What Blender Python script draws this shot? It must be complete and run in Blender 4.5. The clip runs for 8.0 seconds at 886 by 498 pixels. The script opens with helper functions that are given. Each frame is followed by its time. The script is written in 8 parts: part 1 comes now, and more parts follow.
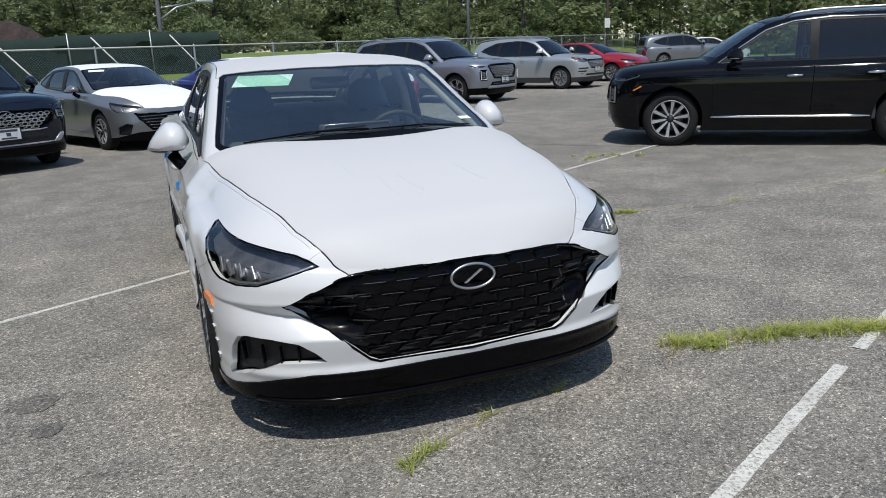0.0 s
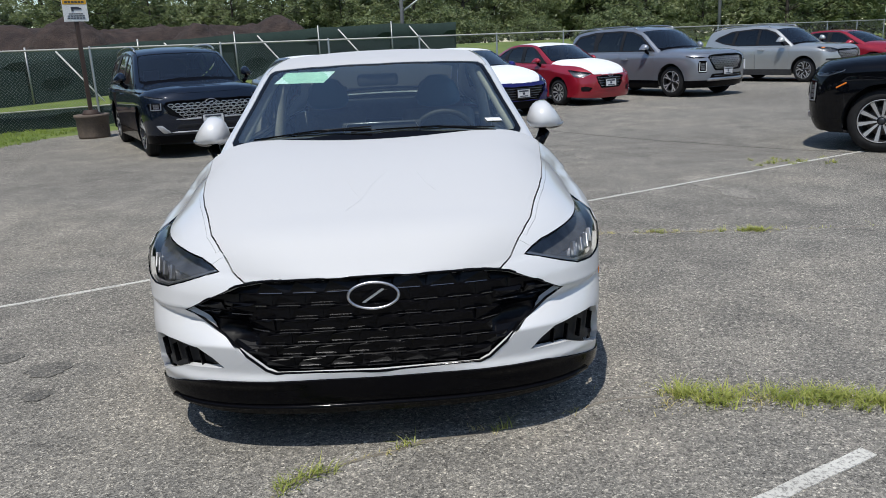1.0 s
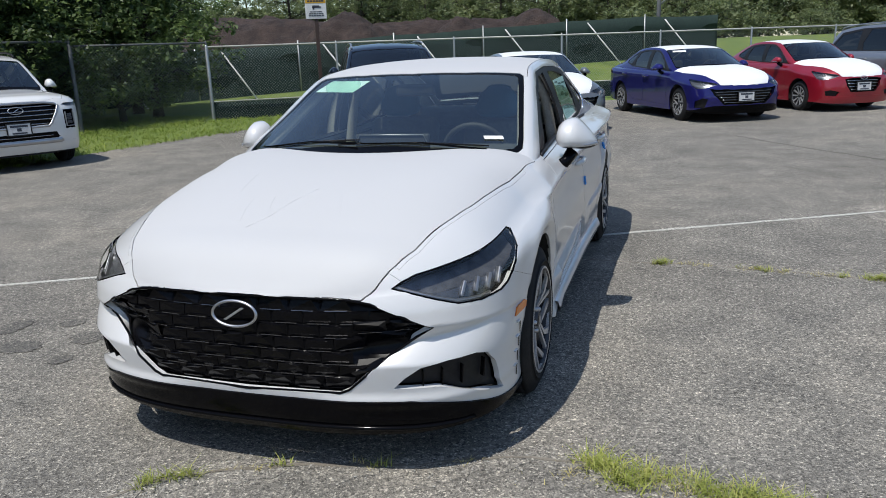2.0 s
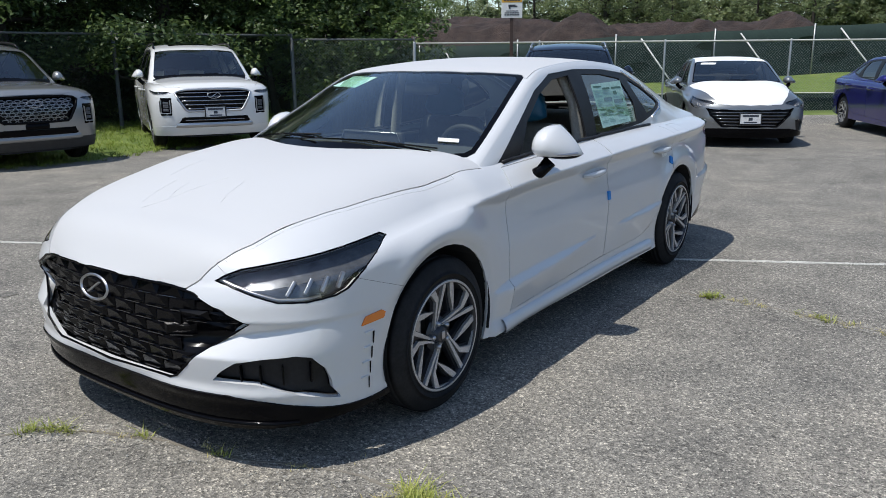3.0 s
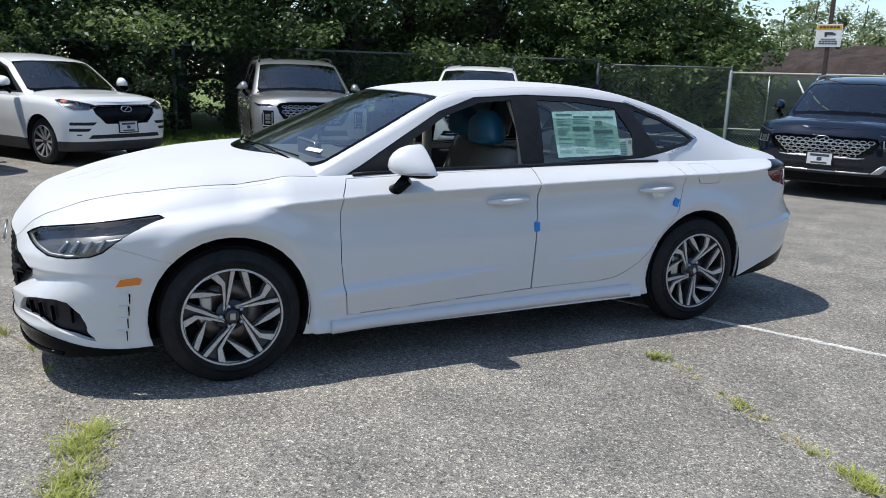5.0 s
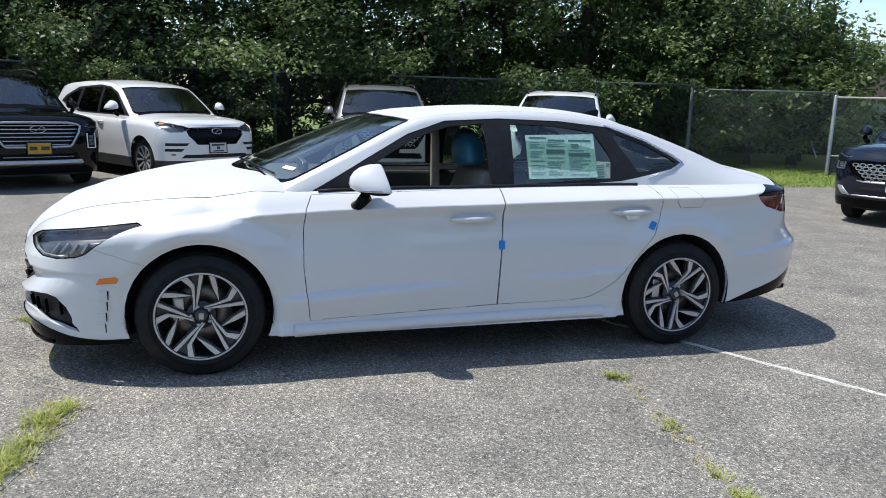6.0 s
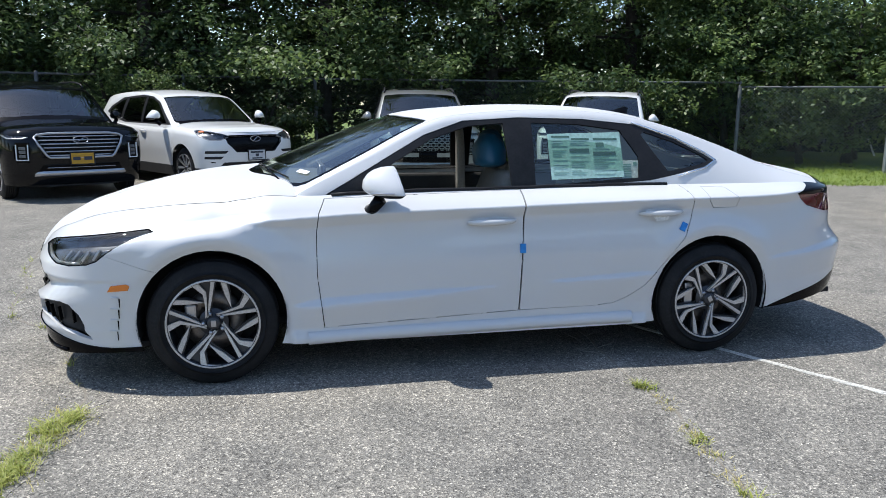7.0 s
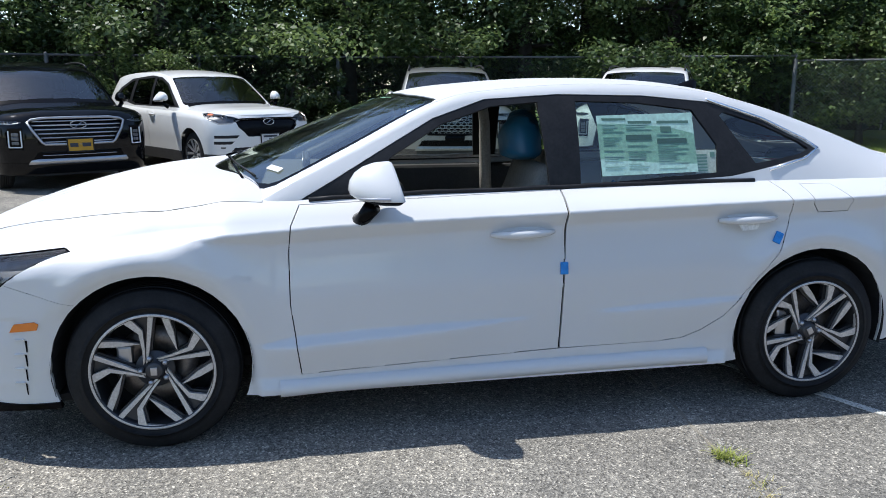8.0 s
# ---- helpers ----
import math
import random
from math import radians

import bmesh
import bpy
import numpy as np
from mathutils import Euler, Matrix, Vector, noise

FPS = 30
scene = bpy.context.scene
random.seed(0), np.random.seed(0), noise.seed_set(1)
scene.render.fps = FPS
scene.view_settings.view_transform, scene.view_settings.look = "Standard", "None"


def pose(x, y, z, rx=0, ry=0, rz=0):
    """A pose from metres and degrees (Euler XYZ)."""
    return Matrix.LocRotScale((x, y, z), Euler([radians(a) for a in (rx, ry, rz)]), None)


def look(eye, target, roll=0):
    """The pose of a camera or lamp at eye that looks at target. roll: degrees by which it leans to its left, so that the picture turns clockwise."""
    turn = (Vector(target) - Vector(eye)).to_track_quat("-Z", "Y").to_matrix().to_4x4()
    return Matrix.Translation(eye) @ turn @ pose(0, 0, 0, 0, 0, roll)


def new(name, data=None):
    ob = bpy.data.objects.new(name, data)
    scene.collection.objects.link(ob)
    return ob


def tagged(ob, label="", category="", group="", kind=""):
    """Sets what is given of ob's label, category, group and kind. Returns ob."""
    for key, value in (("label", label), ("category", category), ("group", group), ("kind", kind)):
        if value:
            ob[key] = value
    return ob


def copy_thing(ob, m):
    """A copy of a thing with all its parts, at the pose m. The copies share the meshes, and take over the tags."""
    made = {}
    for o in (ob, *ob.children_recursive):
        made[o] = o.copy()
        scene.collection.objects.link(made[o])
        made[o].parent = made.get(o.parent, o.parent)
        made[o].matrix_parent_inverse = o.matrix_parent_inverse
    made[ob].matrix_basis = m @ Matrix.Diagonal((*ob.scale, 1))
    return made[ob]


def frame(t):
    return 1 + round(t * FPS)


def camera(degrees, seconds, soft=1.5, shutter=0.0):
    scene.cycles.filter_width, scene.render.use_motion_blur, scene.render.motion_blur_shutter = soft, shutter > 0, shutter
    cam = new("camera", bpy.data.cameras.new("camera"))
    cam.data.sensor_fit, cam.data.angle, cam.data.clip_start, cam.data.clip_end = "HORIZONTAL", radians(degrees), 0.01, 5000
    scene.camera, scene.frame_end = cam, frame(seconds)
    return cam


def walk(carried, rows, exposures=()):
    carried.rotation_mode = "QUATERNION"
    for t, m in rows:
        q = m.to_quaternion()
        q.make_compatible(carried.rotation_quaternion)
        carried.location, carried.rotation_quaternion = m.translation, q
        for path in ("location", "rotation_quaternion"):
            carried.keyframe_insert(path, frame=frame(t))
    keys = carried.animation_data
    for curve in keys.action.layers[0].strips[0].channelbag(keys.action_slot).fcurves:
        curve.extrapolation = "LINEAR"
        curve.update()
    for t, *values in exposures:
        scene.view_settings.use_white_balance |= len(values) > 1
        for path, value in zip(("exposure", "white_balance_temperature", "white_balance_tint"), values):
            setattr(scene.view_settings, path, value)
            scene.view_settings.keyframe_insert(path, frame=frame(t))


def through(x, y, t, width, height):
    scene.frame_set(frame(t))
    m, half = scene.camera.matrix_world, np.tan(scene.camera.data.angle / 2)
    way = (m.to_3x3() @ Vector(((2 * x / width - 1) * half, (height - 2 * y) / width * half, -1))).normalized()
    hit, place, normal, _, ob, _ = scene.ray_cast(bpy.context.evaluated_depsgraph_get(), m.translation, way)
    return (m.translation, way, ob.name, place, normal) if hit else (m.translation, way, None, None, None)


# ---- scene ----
cam = camera(60.1, 8.0, 0.9)
PATH = [
    (0, (-1.089, -4.919, 1.468), (-0.394, -3.115, 0.958), -2.4),
    (0.5, (-0.485, -5.028, 1.495), (-0.073, -3.139, 0.983), -2.5),
    (1, (0.143, -4.94, 1.459), (0.224, -3.008, 0.949), -2.7),
    (1.5, (0.847, -4.832, 1.465), (0.582, -2.915, 0.961), -2.8),
    (1.7, (1.102, -4.768, 1.509), (0.706, -2.874, 1.005), -2.6),
    (2.8, (2.476, -4.034, 1.504), (1.44, -2.395, 1.014), -0.9),
    (3, (2.677, -3.873, 1.462), (1.546, -2.297, 0.975), -0.5),
    (3.5, (3.195, -3.422, 1.477), (1.854, -2.02, 0.993), 0.5),
    (4, (3.669, -3.0, 1.501), (2.156, -1.782, 1.024), 1.1),
    (4.5, (4.057, -2.474, 1.494), (2.404, -1.448, 1.031), 1.6),
    (4.7, (4.235, -2.29, 1.465), (2.535, -1.339, 1.011), 1.7),
    (5.8, (4.865, -1.407, 1.482), (2.996, -0.812, 1.09), 1.9),
    (6, (4.973, -1.307, 1.491), (3.091, -0.753, 1.106), 1.8),
    (6.5, (5.071, -1.163, 1.513), (3.166, -0.682, 1.141), 1.3),
    (7, (4.88, -1.107, 1.463), (2.964, -0.675, 1.088), 0.6),
    (7.5, (4.396, -0.994, 1.446), (2.478, -0.593, 1.046), 0.1),
    (8, (3.887, -0.807, 1.435), (1.963, -0.462, 1.01), 0.0),
]
walk(cam, [(t, look(eye, target, roll)) for t, eye, target, roll in PATH],
     [(0.0, -0.06, 6360, 9), (1.5, -0.05, 6360, 9), (3.5, 0.15, 6300, 9), (6.0, 0.47, 6280, 9), (8.0, 0.54, 6180, 9)])

# ---- world, sun, exposure ----
world = bpy.data.worlds.new("sky")
scene.world = world
world.use_nodes = True
wn = world.node_tree.nodes
sky_tex = wn.new("ShaderNodeTexSky")
sky_tex.sky_type = "NISHITA"
sky_tex.sun_disc = False
sky_tex.sun_elevation = radians(65)
sky_tex.sun_rotation = radians(202)
sky_tex.air_density, sky_tex.dust_density, sky_tex.ozone_density = 1.0, 0.5, 1.2
wn["Background"].inputs["Strength"].default_value = 0.146
world.node_tree.links.new(sky_tex.outputs[0], wn["Background"].inputs[0])
sun = new("sun", bpy.data.lights.new("sun", "SUN"))
sun.data.energy, sun.data.angle, sun.data.color = 4.1, radians(0.55), (1.0, 0.955, 0.88)
sun.matrix_world = look((-1.75, -4.3, 10.0), (0, 0, 0))
scene.view_settings.exposure = 0.0


# ---- materials ----
def mat(name, color=(0.5, 0.5, 0.5), rough=0.5, metal=0.0, coat=0.0, spec=0.5, emit=None):
    m = bpy.data.materials.new(name)
    m.use_nodes = True
    b = m.node_tree.nodes["Principled BSDF"]
    b.inputs["Base Color"].default_value = (*color, 1)
    b.inputs["Roughness"].default_value = rough
    b.inputs["Metallic"].default_value = metal
    b.inputs["Coat Weight"].default_value = coat
    b.inputs["Coat Roughness"].default_value = 0.03
    b.inputs["Specular IOR Level"].default_value = spec
    if emit:
        b.inputs["Emission Color"].default_value = (*emit[:3], 1)
        b.inputs["Emission Strength"].default_value = emit[3]
    return m


def nodes_of(m):
    return m.node_tree.nodes, m.node_tree.links, m.node_tree.nodes["Principled BSDF"]


def coords(nt, scale=1.0, kind="Object"):
    tc = nt.nodes.new("ShaderNodeTexCoord")
    mp = nt.nodes.new("ShaderNodeMapping")
    mp.inputs["Scale"].default_value = (scale, scale, scale) if not isinstance(scale, tuple) else scale
    nt.links.new(tc.outputs[kind], mp.inputs[0])
    return mp.outputs[0]


def noise_node(nt, vec, scale, detail=4, rough=0.55):
    n = nt.nodes.new("ShaderNodeTexNoise")
    n.inputs["Scale"].default_value = scale
    n.inputs["Detail"].default_value = detail
    n.inputs["Roughness"].default_value = rough
    nt.links.new(vec, n.inputs["Vector"])
    return n.outputs["Fac"]


def ramp(nt, fac, stops):
    r = nt.nodes.new("ShaderNodeValToRGB")
    els = r.color_ramp.elements
    while len(els) < len(stops):
        els.new(0.5)
    for e, (p, c) in zip(els, stops):
        e.position = p
        e.color = (*c, 1) if len(c) == 3 else c
    nt.links.new(fac, r.inputs[0])
    return r.outputs[0]


def mixc(nt, fac, a, b, mode="MIX"):
    n = nt.nodes.new("ShaderNodeMix")
    n.data_type, n.blend_type = "RGBA", mode
    for sock, val in ((n.inputs[0], fac), (n.inputs[6], a), (n.inputs[7], b)):
        if isinstance(val, (int, float)):
            sock.default_value = val
        elif isinstance(val, tuple):
            sock.default_value = (*val, 1)
        else:
            nt.links.new(val, sock)
    return n.outputs[2]


def bump(nt, height, strength, dist, b):
    n = nt.nodes.new("ShaderNodeBump")
    n.inputs["Strength"].default_value = strength
    n.inputs["Distance"].default_value = dist
    nt.links.new(height, n.inputs["Height"])
    nt.links.new(n.outputs[0], b.inputs["Normal"])
    return n


def varied(name, c1, c2, scale, rough=0.8, bump_s=0.3, bump_d=0.01, metal=0.0, detail=6, coat=0.0, grain=0.0):
    """A surface whose colour drifts between two tones, with fine relief."""
    m = mat(name, c1, rough, metal, coat)
    nt = m.node_tree
    b = nt.nodes["Principled BSDF"]
    v = coords(nt)
    n1 = noise_node(nt, v, scale, detail)
    n2 = noise_node(nt, v, scale * 9, 3)
    c = ramp(nt, n1, [(0.32, c1), (0.68, c2)])
    g = ramp(nt, n2, [(0.3, (0.75, 0.75, 0.75)), (0.7, (1.15, 1.15, 1.15))])
    c = mixc(nt, 0.8, c, g, "MULTIPLY")
    nt.links.new(c, b.inputs["Base Color"])
    if bump_s:
        bump(nt, n2, bump_s, bump_d, b)
    return m


def paint(name, color, metal=0.0, rough=0.35):
    """Automotive paint: colour coat under clear coat, a little road dust."""
    m = mat(name, color, rough, metal, 1.0, 0.5 if sum(color) > 0.3 else 0.0)
    nt = m.node_tree
    b = nt.nodes["Principled BSDF"]
    v = coords(nt)
    dust = noise_node(nt, v, 2.3, 6)
    amount = 0.002 + 0.09 * sum(color) / 3
    fine = noise_node(nt, v, 55, 3)
    f = ramp(nt, dust, [(0.35, (0, 0, 0)), (0.75, (amount, amount, amount))])
    nt.links.new(mixc(nt, f, color, (0.42, 0.40, 0.36)), b.inputs["Base Color"])
    cr = ramp(nt, fine, [(0.3, (0.02, 0.02, 0.02)), (0.8, (0.07, 0.07, 0.07))])
    nt.links.new(cr, b.inputs["Coat Roughness"])
    return m


def glass(name, tint, gloss_mix=1.0, ior=1.62):
    """Car glass: see-through with a tint, mirror-like at grazing angles."""
    m = bpy.data.materials.new(name)
    m.use_nodes = True
    nt = m.node_tree
    nt.nodes.clear()
    out = nt.nodes.new("ShaderNodeOutputMaterial")
    tr = nt.nodes.new("ShaderNodeBsdfTransparent")
    tr.inputs[0].default_value = (*tint, 1)
    gl = nt.nodes.new("ShaderNodeBsdfGlossy")
    gl.inputs["Roughness"].default_value = 0.015
    gl.inputs["Color"].default_value = (gloss_mix, gloss_mix, gloss_mix, 1)
    fr = nt.nodes.new("ShaderNodeFresnel")
    fr.inputs[0].default_value = ior
    mx = nt.nodes.new("ShaderNodeMixShader")
    nt.links.new(fr.outputs[0], mx.inputs[0])
    nt.links.new(tr.outputs[0], mx.inputs[1])
    nt.links.new(gl.outputs[0], mx.inputs[2])
    nt.links.new(mx.outputs[0], out.inputs[0])
    return m


M_WHITE = paint("white_paint", (0.61, 0.61, 0.615), 0.0, 0.4)
M_WHITE2 = paint("white_paint_suv", (0.70, 0.70, 0.69), 0.0, 0.4)
M_NAVY = paint("navy_paint", (0.006, 0.010, 0.020), 0.1, 0.35)
M_BLACKP = paint("black_paint", (0.002, 0.0024, 0.0036), 0.0, 0.3)
M_BLACKP.node_tree.nodes["Principled BSDF"].inputs["Coat Weight"].default_value = 0.6
M_GREY = paint("grey_paint", (0.17, 0.18, 0.19), 0.5, 0.35)
M_STEEL = paint("steel_grey_paint", (0.25, 0.265, 0.30), 0.6, 0.35)
M_SILVER = paint("silver_paint", (0.42, 0.43, 0.43), 0.6, 0.38)
M_BEIGE = paint("champagne_silver_paint", (0.30, 0.302, 0.305), 0.6, 0.34)
M_BLUE = paint("dark_blue_paint", (0.014, 0.014, 0.12), 0.3, 0.35)
M_RED = paint("red_paint", (0.30, 0.006, 0.020), 0.3, 0.35)
M_FILM = mat("white_transit_film", (0.78, 0.78, 0.78), 0.4)
M_WRAP = paint("white_hood_film", (0.505, 0.505, 0.512), 0.0, 0.6)
M_WRAP.node_tree.nodes["Principled BSDF"].inputs["Coat Weight"].default_value = 0.0
M_BLACK = mat("black_gloss_plastic", (0.003, 0.003, 0.004), 0.10, 0, 0.0, 0.09)
M_GRILLE = mat("black_grille_plastic", (0.003, 0.003, 0.004), 0.24, 0, 0.0, 0.14)
M_CREASE = mat("film_crease", (0.53, 0.53, 0.54), 0.5)
M_DCHROME = mat("dark_chrome", (0.34, 0.34, 0.36), 0.22, 1.0)
M_EDGE = mat("grille_edge_gloss", (0.16, 0.16, 0.17), 0.2, 0.9)
M_TRIM = varied("black_trim", (0.014, 0.014, 0.016), (0.022, 0.022, 0.024), 8, 0.45, 0.15, 0.002)
M_TRIM.node_tree.nodes["Principled BSDF"].inputs["Specular IOR Level"].default_value = 0.2
M_LINER = mat("wheelhouse_liner", (0.010, 0.010, 0.011), 0.9)
M_CLAD = varied("dark_cladding", (0.028, 0.028, 0.030), (0.04, 0.04, 0.042), 10, 0.65, 0.2, 0.002)
M_TYRE = varied("tyre_rubber", (0.012, 0.012, 0.013), (0.022, 0.022, 0.023), 9, 0.75, 0.3, 0.003)
M_TYRE.node_tree.nodes["Principled BSDF"].inputs["Specular IOR Level"].default_value = 0.22
M_ALLOY = varied("machined_alloy", (0.56, 0.56, 0.57), (0.46, 0.46, 0.47), 14, 0.32, 0.05, 0.001, 0.55)
M_ALLOYD = mat("dark_alloy", (0.055, 0.056, 0.062), 0.4, 0.6)
M_CHROME = mat("chrome", (0.78, 0.78, 0.80), 0.10, 1.0)
M_SATIN = mat("satin_silver", (0.45, 0.45, 0.47), 0.32, 0.9)
M_DISC = varied("brake_disc", (0.20, 0.18, 0.17), (0.13, 0.11, 0.10), 12, 0.45, 0.1, 0.001, 0.8)
M_GLASS = glass("windscreen_glass", (0.72, 0.83, 0.78), ior=1.8)
M_GLASSF = glass("windscreen_reflecting_glass", (0.70, 0.81, 0.76), ior=2.35)
M_GLASSC = glass("lamp_glass", (0.86, 0.88, 0.90))
M_GLASSW = glass("light_tint_glass", (0.46, 0.51, 0.50), ior=1.85)
M_GLASSD = glass("dark_glass", (0.16, 0.18, 0.18))
M_GLASST = glass("tinted_glass", (0.045, 0.05, 0.05))
M_LAMPIN = varied("lamp_reflector", (0.085, 0.09, 0.10), (0.19, 0.195, 0.21), 18, 0.3, 0.1, 0.002, 0.5)
M_LAMPDK = mat("lamp_bezel", (0.03, 0.031, 0.035), 0.3, 0.3)
M_DRL = mat("lamp_lens_white", (0.72, 0.74, 0.76), 0.2)
M_AMBER = mat("amber_reflector", (0.72, 0.19, 0.015), 0.25, 0, 0.6)
M_REDL = mat("red_lamp_glass", (0.11, 0.006, 0.010), 0.12, 0, 0.8)
M_SEATL = varied("light_seat_cloth", (0.24, 0.235, 0.215), (0.20, 0.195, 0.18), 12, 0.8, 0.3, 0.004)
M_CABIN = varied("dark_cabin_plastic", (0.034, 0.036, 0.038), (0.048, 0.050, 0.052), 10, 0.65, 0.2, 0.002)
# dash plastic lightened to stand for its hazy reflection in the windscreen
M_DASH = varied("dash_plastic_with_haze", (0.085, 0.09, 0.092), (0.11, 0.115, 0.115), 10, 0.6, 0.2, 0.002)
M_HEADL = varied("headliner_cloth", (0.42, 0.41, 0.38), (0.38, 0.37, 0.34), 10, 0.9, 0.1, 0.002)
M_BLUEW = mat("blue_plastic_wrap", (0.010, 0.095, 0.18), 0.42, 0, 0.1)
M_TAPE = varied("blue_tape", (0.02, 0.20, 0.58), (0.03, 0.26, 0.66), 20, 0.6, 0.1, 0.001)
M_PAPER = varied("white_paper", (0.78, 0.78, 0.77), (0.72, 0.72, 0.71), 9, 0.8, 0.05, 0.001)
M_STICK = varied("pale_green_sticker", (0.42, 0.62, 0.55), (0.38, 0.58, 0.51), 7, 0.6, 0.05, 0.001)
M_INK = mat("dark_green_ink", (0.07, 0.15, 0.12), 0.7)
M_INKL = mat("grey_green_ink", (0.25, 0.40, 0.345), 0.7)
M_PLATE = varied("plate_white", (0.62, 0.62, 0.62), (0.52, 0.52, 0.53), 15, 0.5, 0.05, 0.001)
M_PLATEY = mat("plate_yellow", (0.46, 0.25, 0.015), 0.5)
M_PLATEI = mat("plate_ink", (0.03, 0.035, 0.05), 0.6)


# ---- mesh helpers ----
def mesh_from(name, verts, faces, material, smooth=False):
    me = bpy.data.meshes.new(name)
    me.from_pydata([tuple(map(float, v)) for v in verts], [], [tuple(map(int, f)) for f in faces])
    me.materials.append(material)
    if smooth:
        me.polygons.foreach_set("use_smooth", [True] * len(me.polygons))
    me.update()
    return me


def put(name, me, parent=None, m=None, label=""):
    ob = new(name, me)
    if parent is not None:
        ob.parent = parent
    if m is not None:
        ob.matrix_local = m
    if label:
        ob["label"] = label
    return ob


def part(name, bm, material, parent=None, label="", smooth=False, m=None):
    me = bpy.data.meshes.new(name)
    bm.to_mesh(me)
    bm.free()
    me.materials.append(material)
    if smooth:
        me.polygons.foreach_set("use_smooth", [True] * len(me.polygons))
    return put(name, me, parent, m, label)


def thing(name, label, category, m=None, group="", kind=""):
    ob = new(name)
    ob.empty_display_size = 0.1
    if m is not None:
        ob.matrix_world = m
    return tagged(ob, label, category, group, kind)


def box_bm(size, at=(0, 0, 0), bevel=0.0, seg=2, rot=None, bm=None):
    own = bmesh.new()
    bmesh.ops.create_cube(own, size=1)
    for v in own.verts:
        v.co = Vector((v.co.x * size[0], v.co.y * size[1], v.co.z * size[2]))
    if bevel:
        bmesh.ops.bevel(own, geom=own.edges[:], offset=bevel, segments=seg, affect="EDGES", profile=0.5)
    if rot is not None:
        bmesh.ops.transform(own, matrix=rot, verts=own.verts)
    bmesh.ops.translate(own, vec=at, verts=own.verts)
    if bm is None:
        return own
    join(bm, own)
    return bm


def join(bm, other):
    vm = [bm.verts.new(v.co) for v in other.verts]
    other.verts.index_update()
    for f in other.faces:
        try:
            bm.faces.new([vm[v.index] for v in f.verts])
        except ValueError:
            pass
    other.free()
    return bm


def tube_bm(points, radius, sides=8, bm=None, closed=False):
    """A round bar along points; radius may be one number or one a point."""
    bm = bm or bmesh.new()
    pts = [Vector(p) for p in points]
    rings = []
    n = len(pts)
    up = Vector((0.013, 0.027, 1))
    for i, p in enumerate(pts):
        a = pts[(i - 1) % n] if (i or closed) else p
        b = pts[(i + 1) % n] if (i < n - 1 or closed) else p
        d = (b - a).normalized()
        s = d.cross(up)
        s = s.normalized() if s.length > 1e-3 else Vector((1, 0, 0))
        t = s.cross(d)
        r = radius[i] if isinstance(radius, (list, tuple)) else radius
        rings.append([bm.verts.new(p + r * (math.cos(2 * math.pi * k / sides) * s + math.sin(2 * math.pi * k / sides) * t)) for k in range(sides)])
    for i in range(n if closed else n - 1):
        A, B = rings[i], rings[(i + 1) % n]
        for k in range(sides):
            bm.faces.new((A[k], A[(k + 1) % sides], B[(k + 1) % sides], B[k]))
    if not closed:
        bm.faces.new(rings[0][::-1])
        bm.faces.new(rings[-1])
    return bm


def revolve_bm(profile, sides=48, axis="x", bm=None):
    """profile: (distance along the axis, radius) pairs, turned round the axis."""
    bm = bm or bmesh.new()
    rings = []
    for a, r in profile:
        ring = []
        for k in range(sides):
            c, s = math.cos(2 * math.pi * k / sides), math.sin(2 * math.pi * k / sides)
            ring.append(bm.verts.new((a, r * c, r * s) if axis == "x" else (r * c, r * s, a) if axis == "z" else (r * s, a, r * c)))
        rings.append(ring)
    for A, B in zip(rings, rings[1:]):
        for k in range(sides):
            bm.faces.new((A[k], A[(k + 1) % sides], B[(k + 1) % sides], B[k]))
    return bm


def prism_bm(poly, depth, to3, bm=None):
    """A flat outline given in two coordinates, made depth thick; to3(a, b, d) gives the place."""
    bm = bm or bmesh.new()
    lo = [bm.verts.new(to3(a, b, 0)) for a, b in poly]
    hi = [bm.verts.new(to3(a, b, depth)) for a, b in poly]
    n = len(poly)
    bm.faces.new(lo[::-1])
    bm.faces.new(hi)
    for i in range(n):
        bm.faces.new((lo[i], lo[(i + 1) % n], hi[(i + 1) % n], hi[i]))
    return bm


def curve_at(keys, q):
    """Smooth (Catmull-Rom) value through rows of (q, value, ...)."""
    k = np.array(keys, float)
    q = np.atleast_1d(np.asarray(q, float))
    xs = k[:, 0]
    i = np.clip(np.searchsorted(xs, q, side="right") - 1, 0, len(xs) - 2)
    h = xs[i + 1] - xs[i]
    t = np.clip((q - xs[i]) / h, 0, 1)[:, None]
    y = k[:, 1:]
    slope = np.gradient(y, xs, axis=0) if len(xs) > 2 else np.repeat((y[1:] - y[:1]) / (xs[1] - xs[0]), 2, 0)
    # limited slopes keep the curve from overshooting
    d = np.diff(y, axis=0) / np.diff(xs)[:, None]
    for a in range(len(xs)):
        lo, hi = d[max(a - 1, 0)], d[min(a, len(d) - 1)]
        flat = lo * hi <= 0
        slope[a] = np.where(flat, 0, np.clip(slope[a], -3 * np.minimum(abs(lo), abs(hi)), 3 * np.minimum(abs(lo), abs(hi))))
    hh = h[:, None]
    out = (2 * t**3 - 3 * t**2 + 1) * y[i] + (t**3 - 2 * t**2 + t) * hh * slope[i] + (-2 * t**3 + 3 * t**2) * y[i + 1] + (t**3 - t**2) * hh * slope[i + 1]
    return out[:, 0] if out.shape[1] == 1 else out


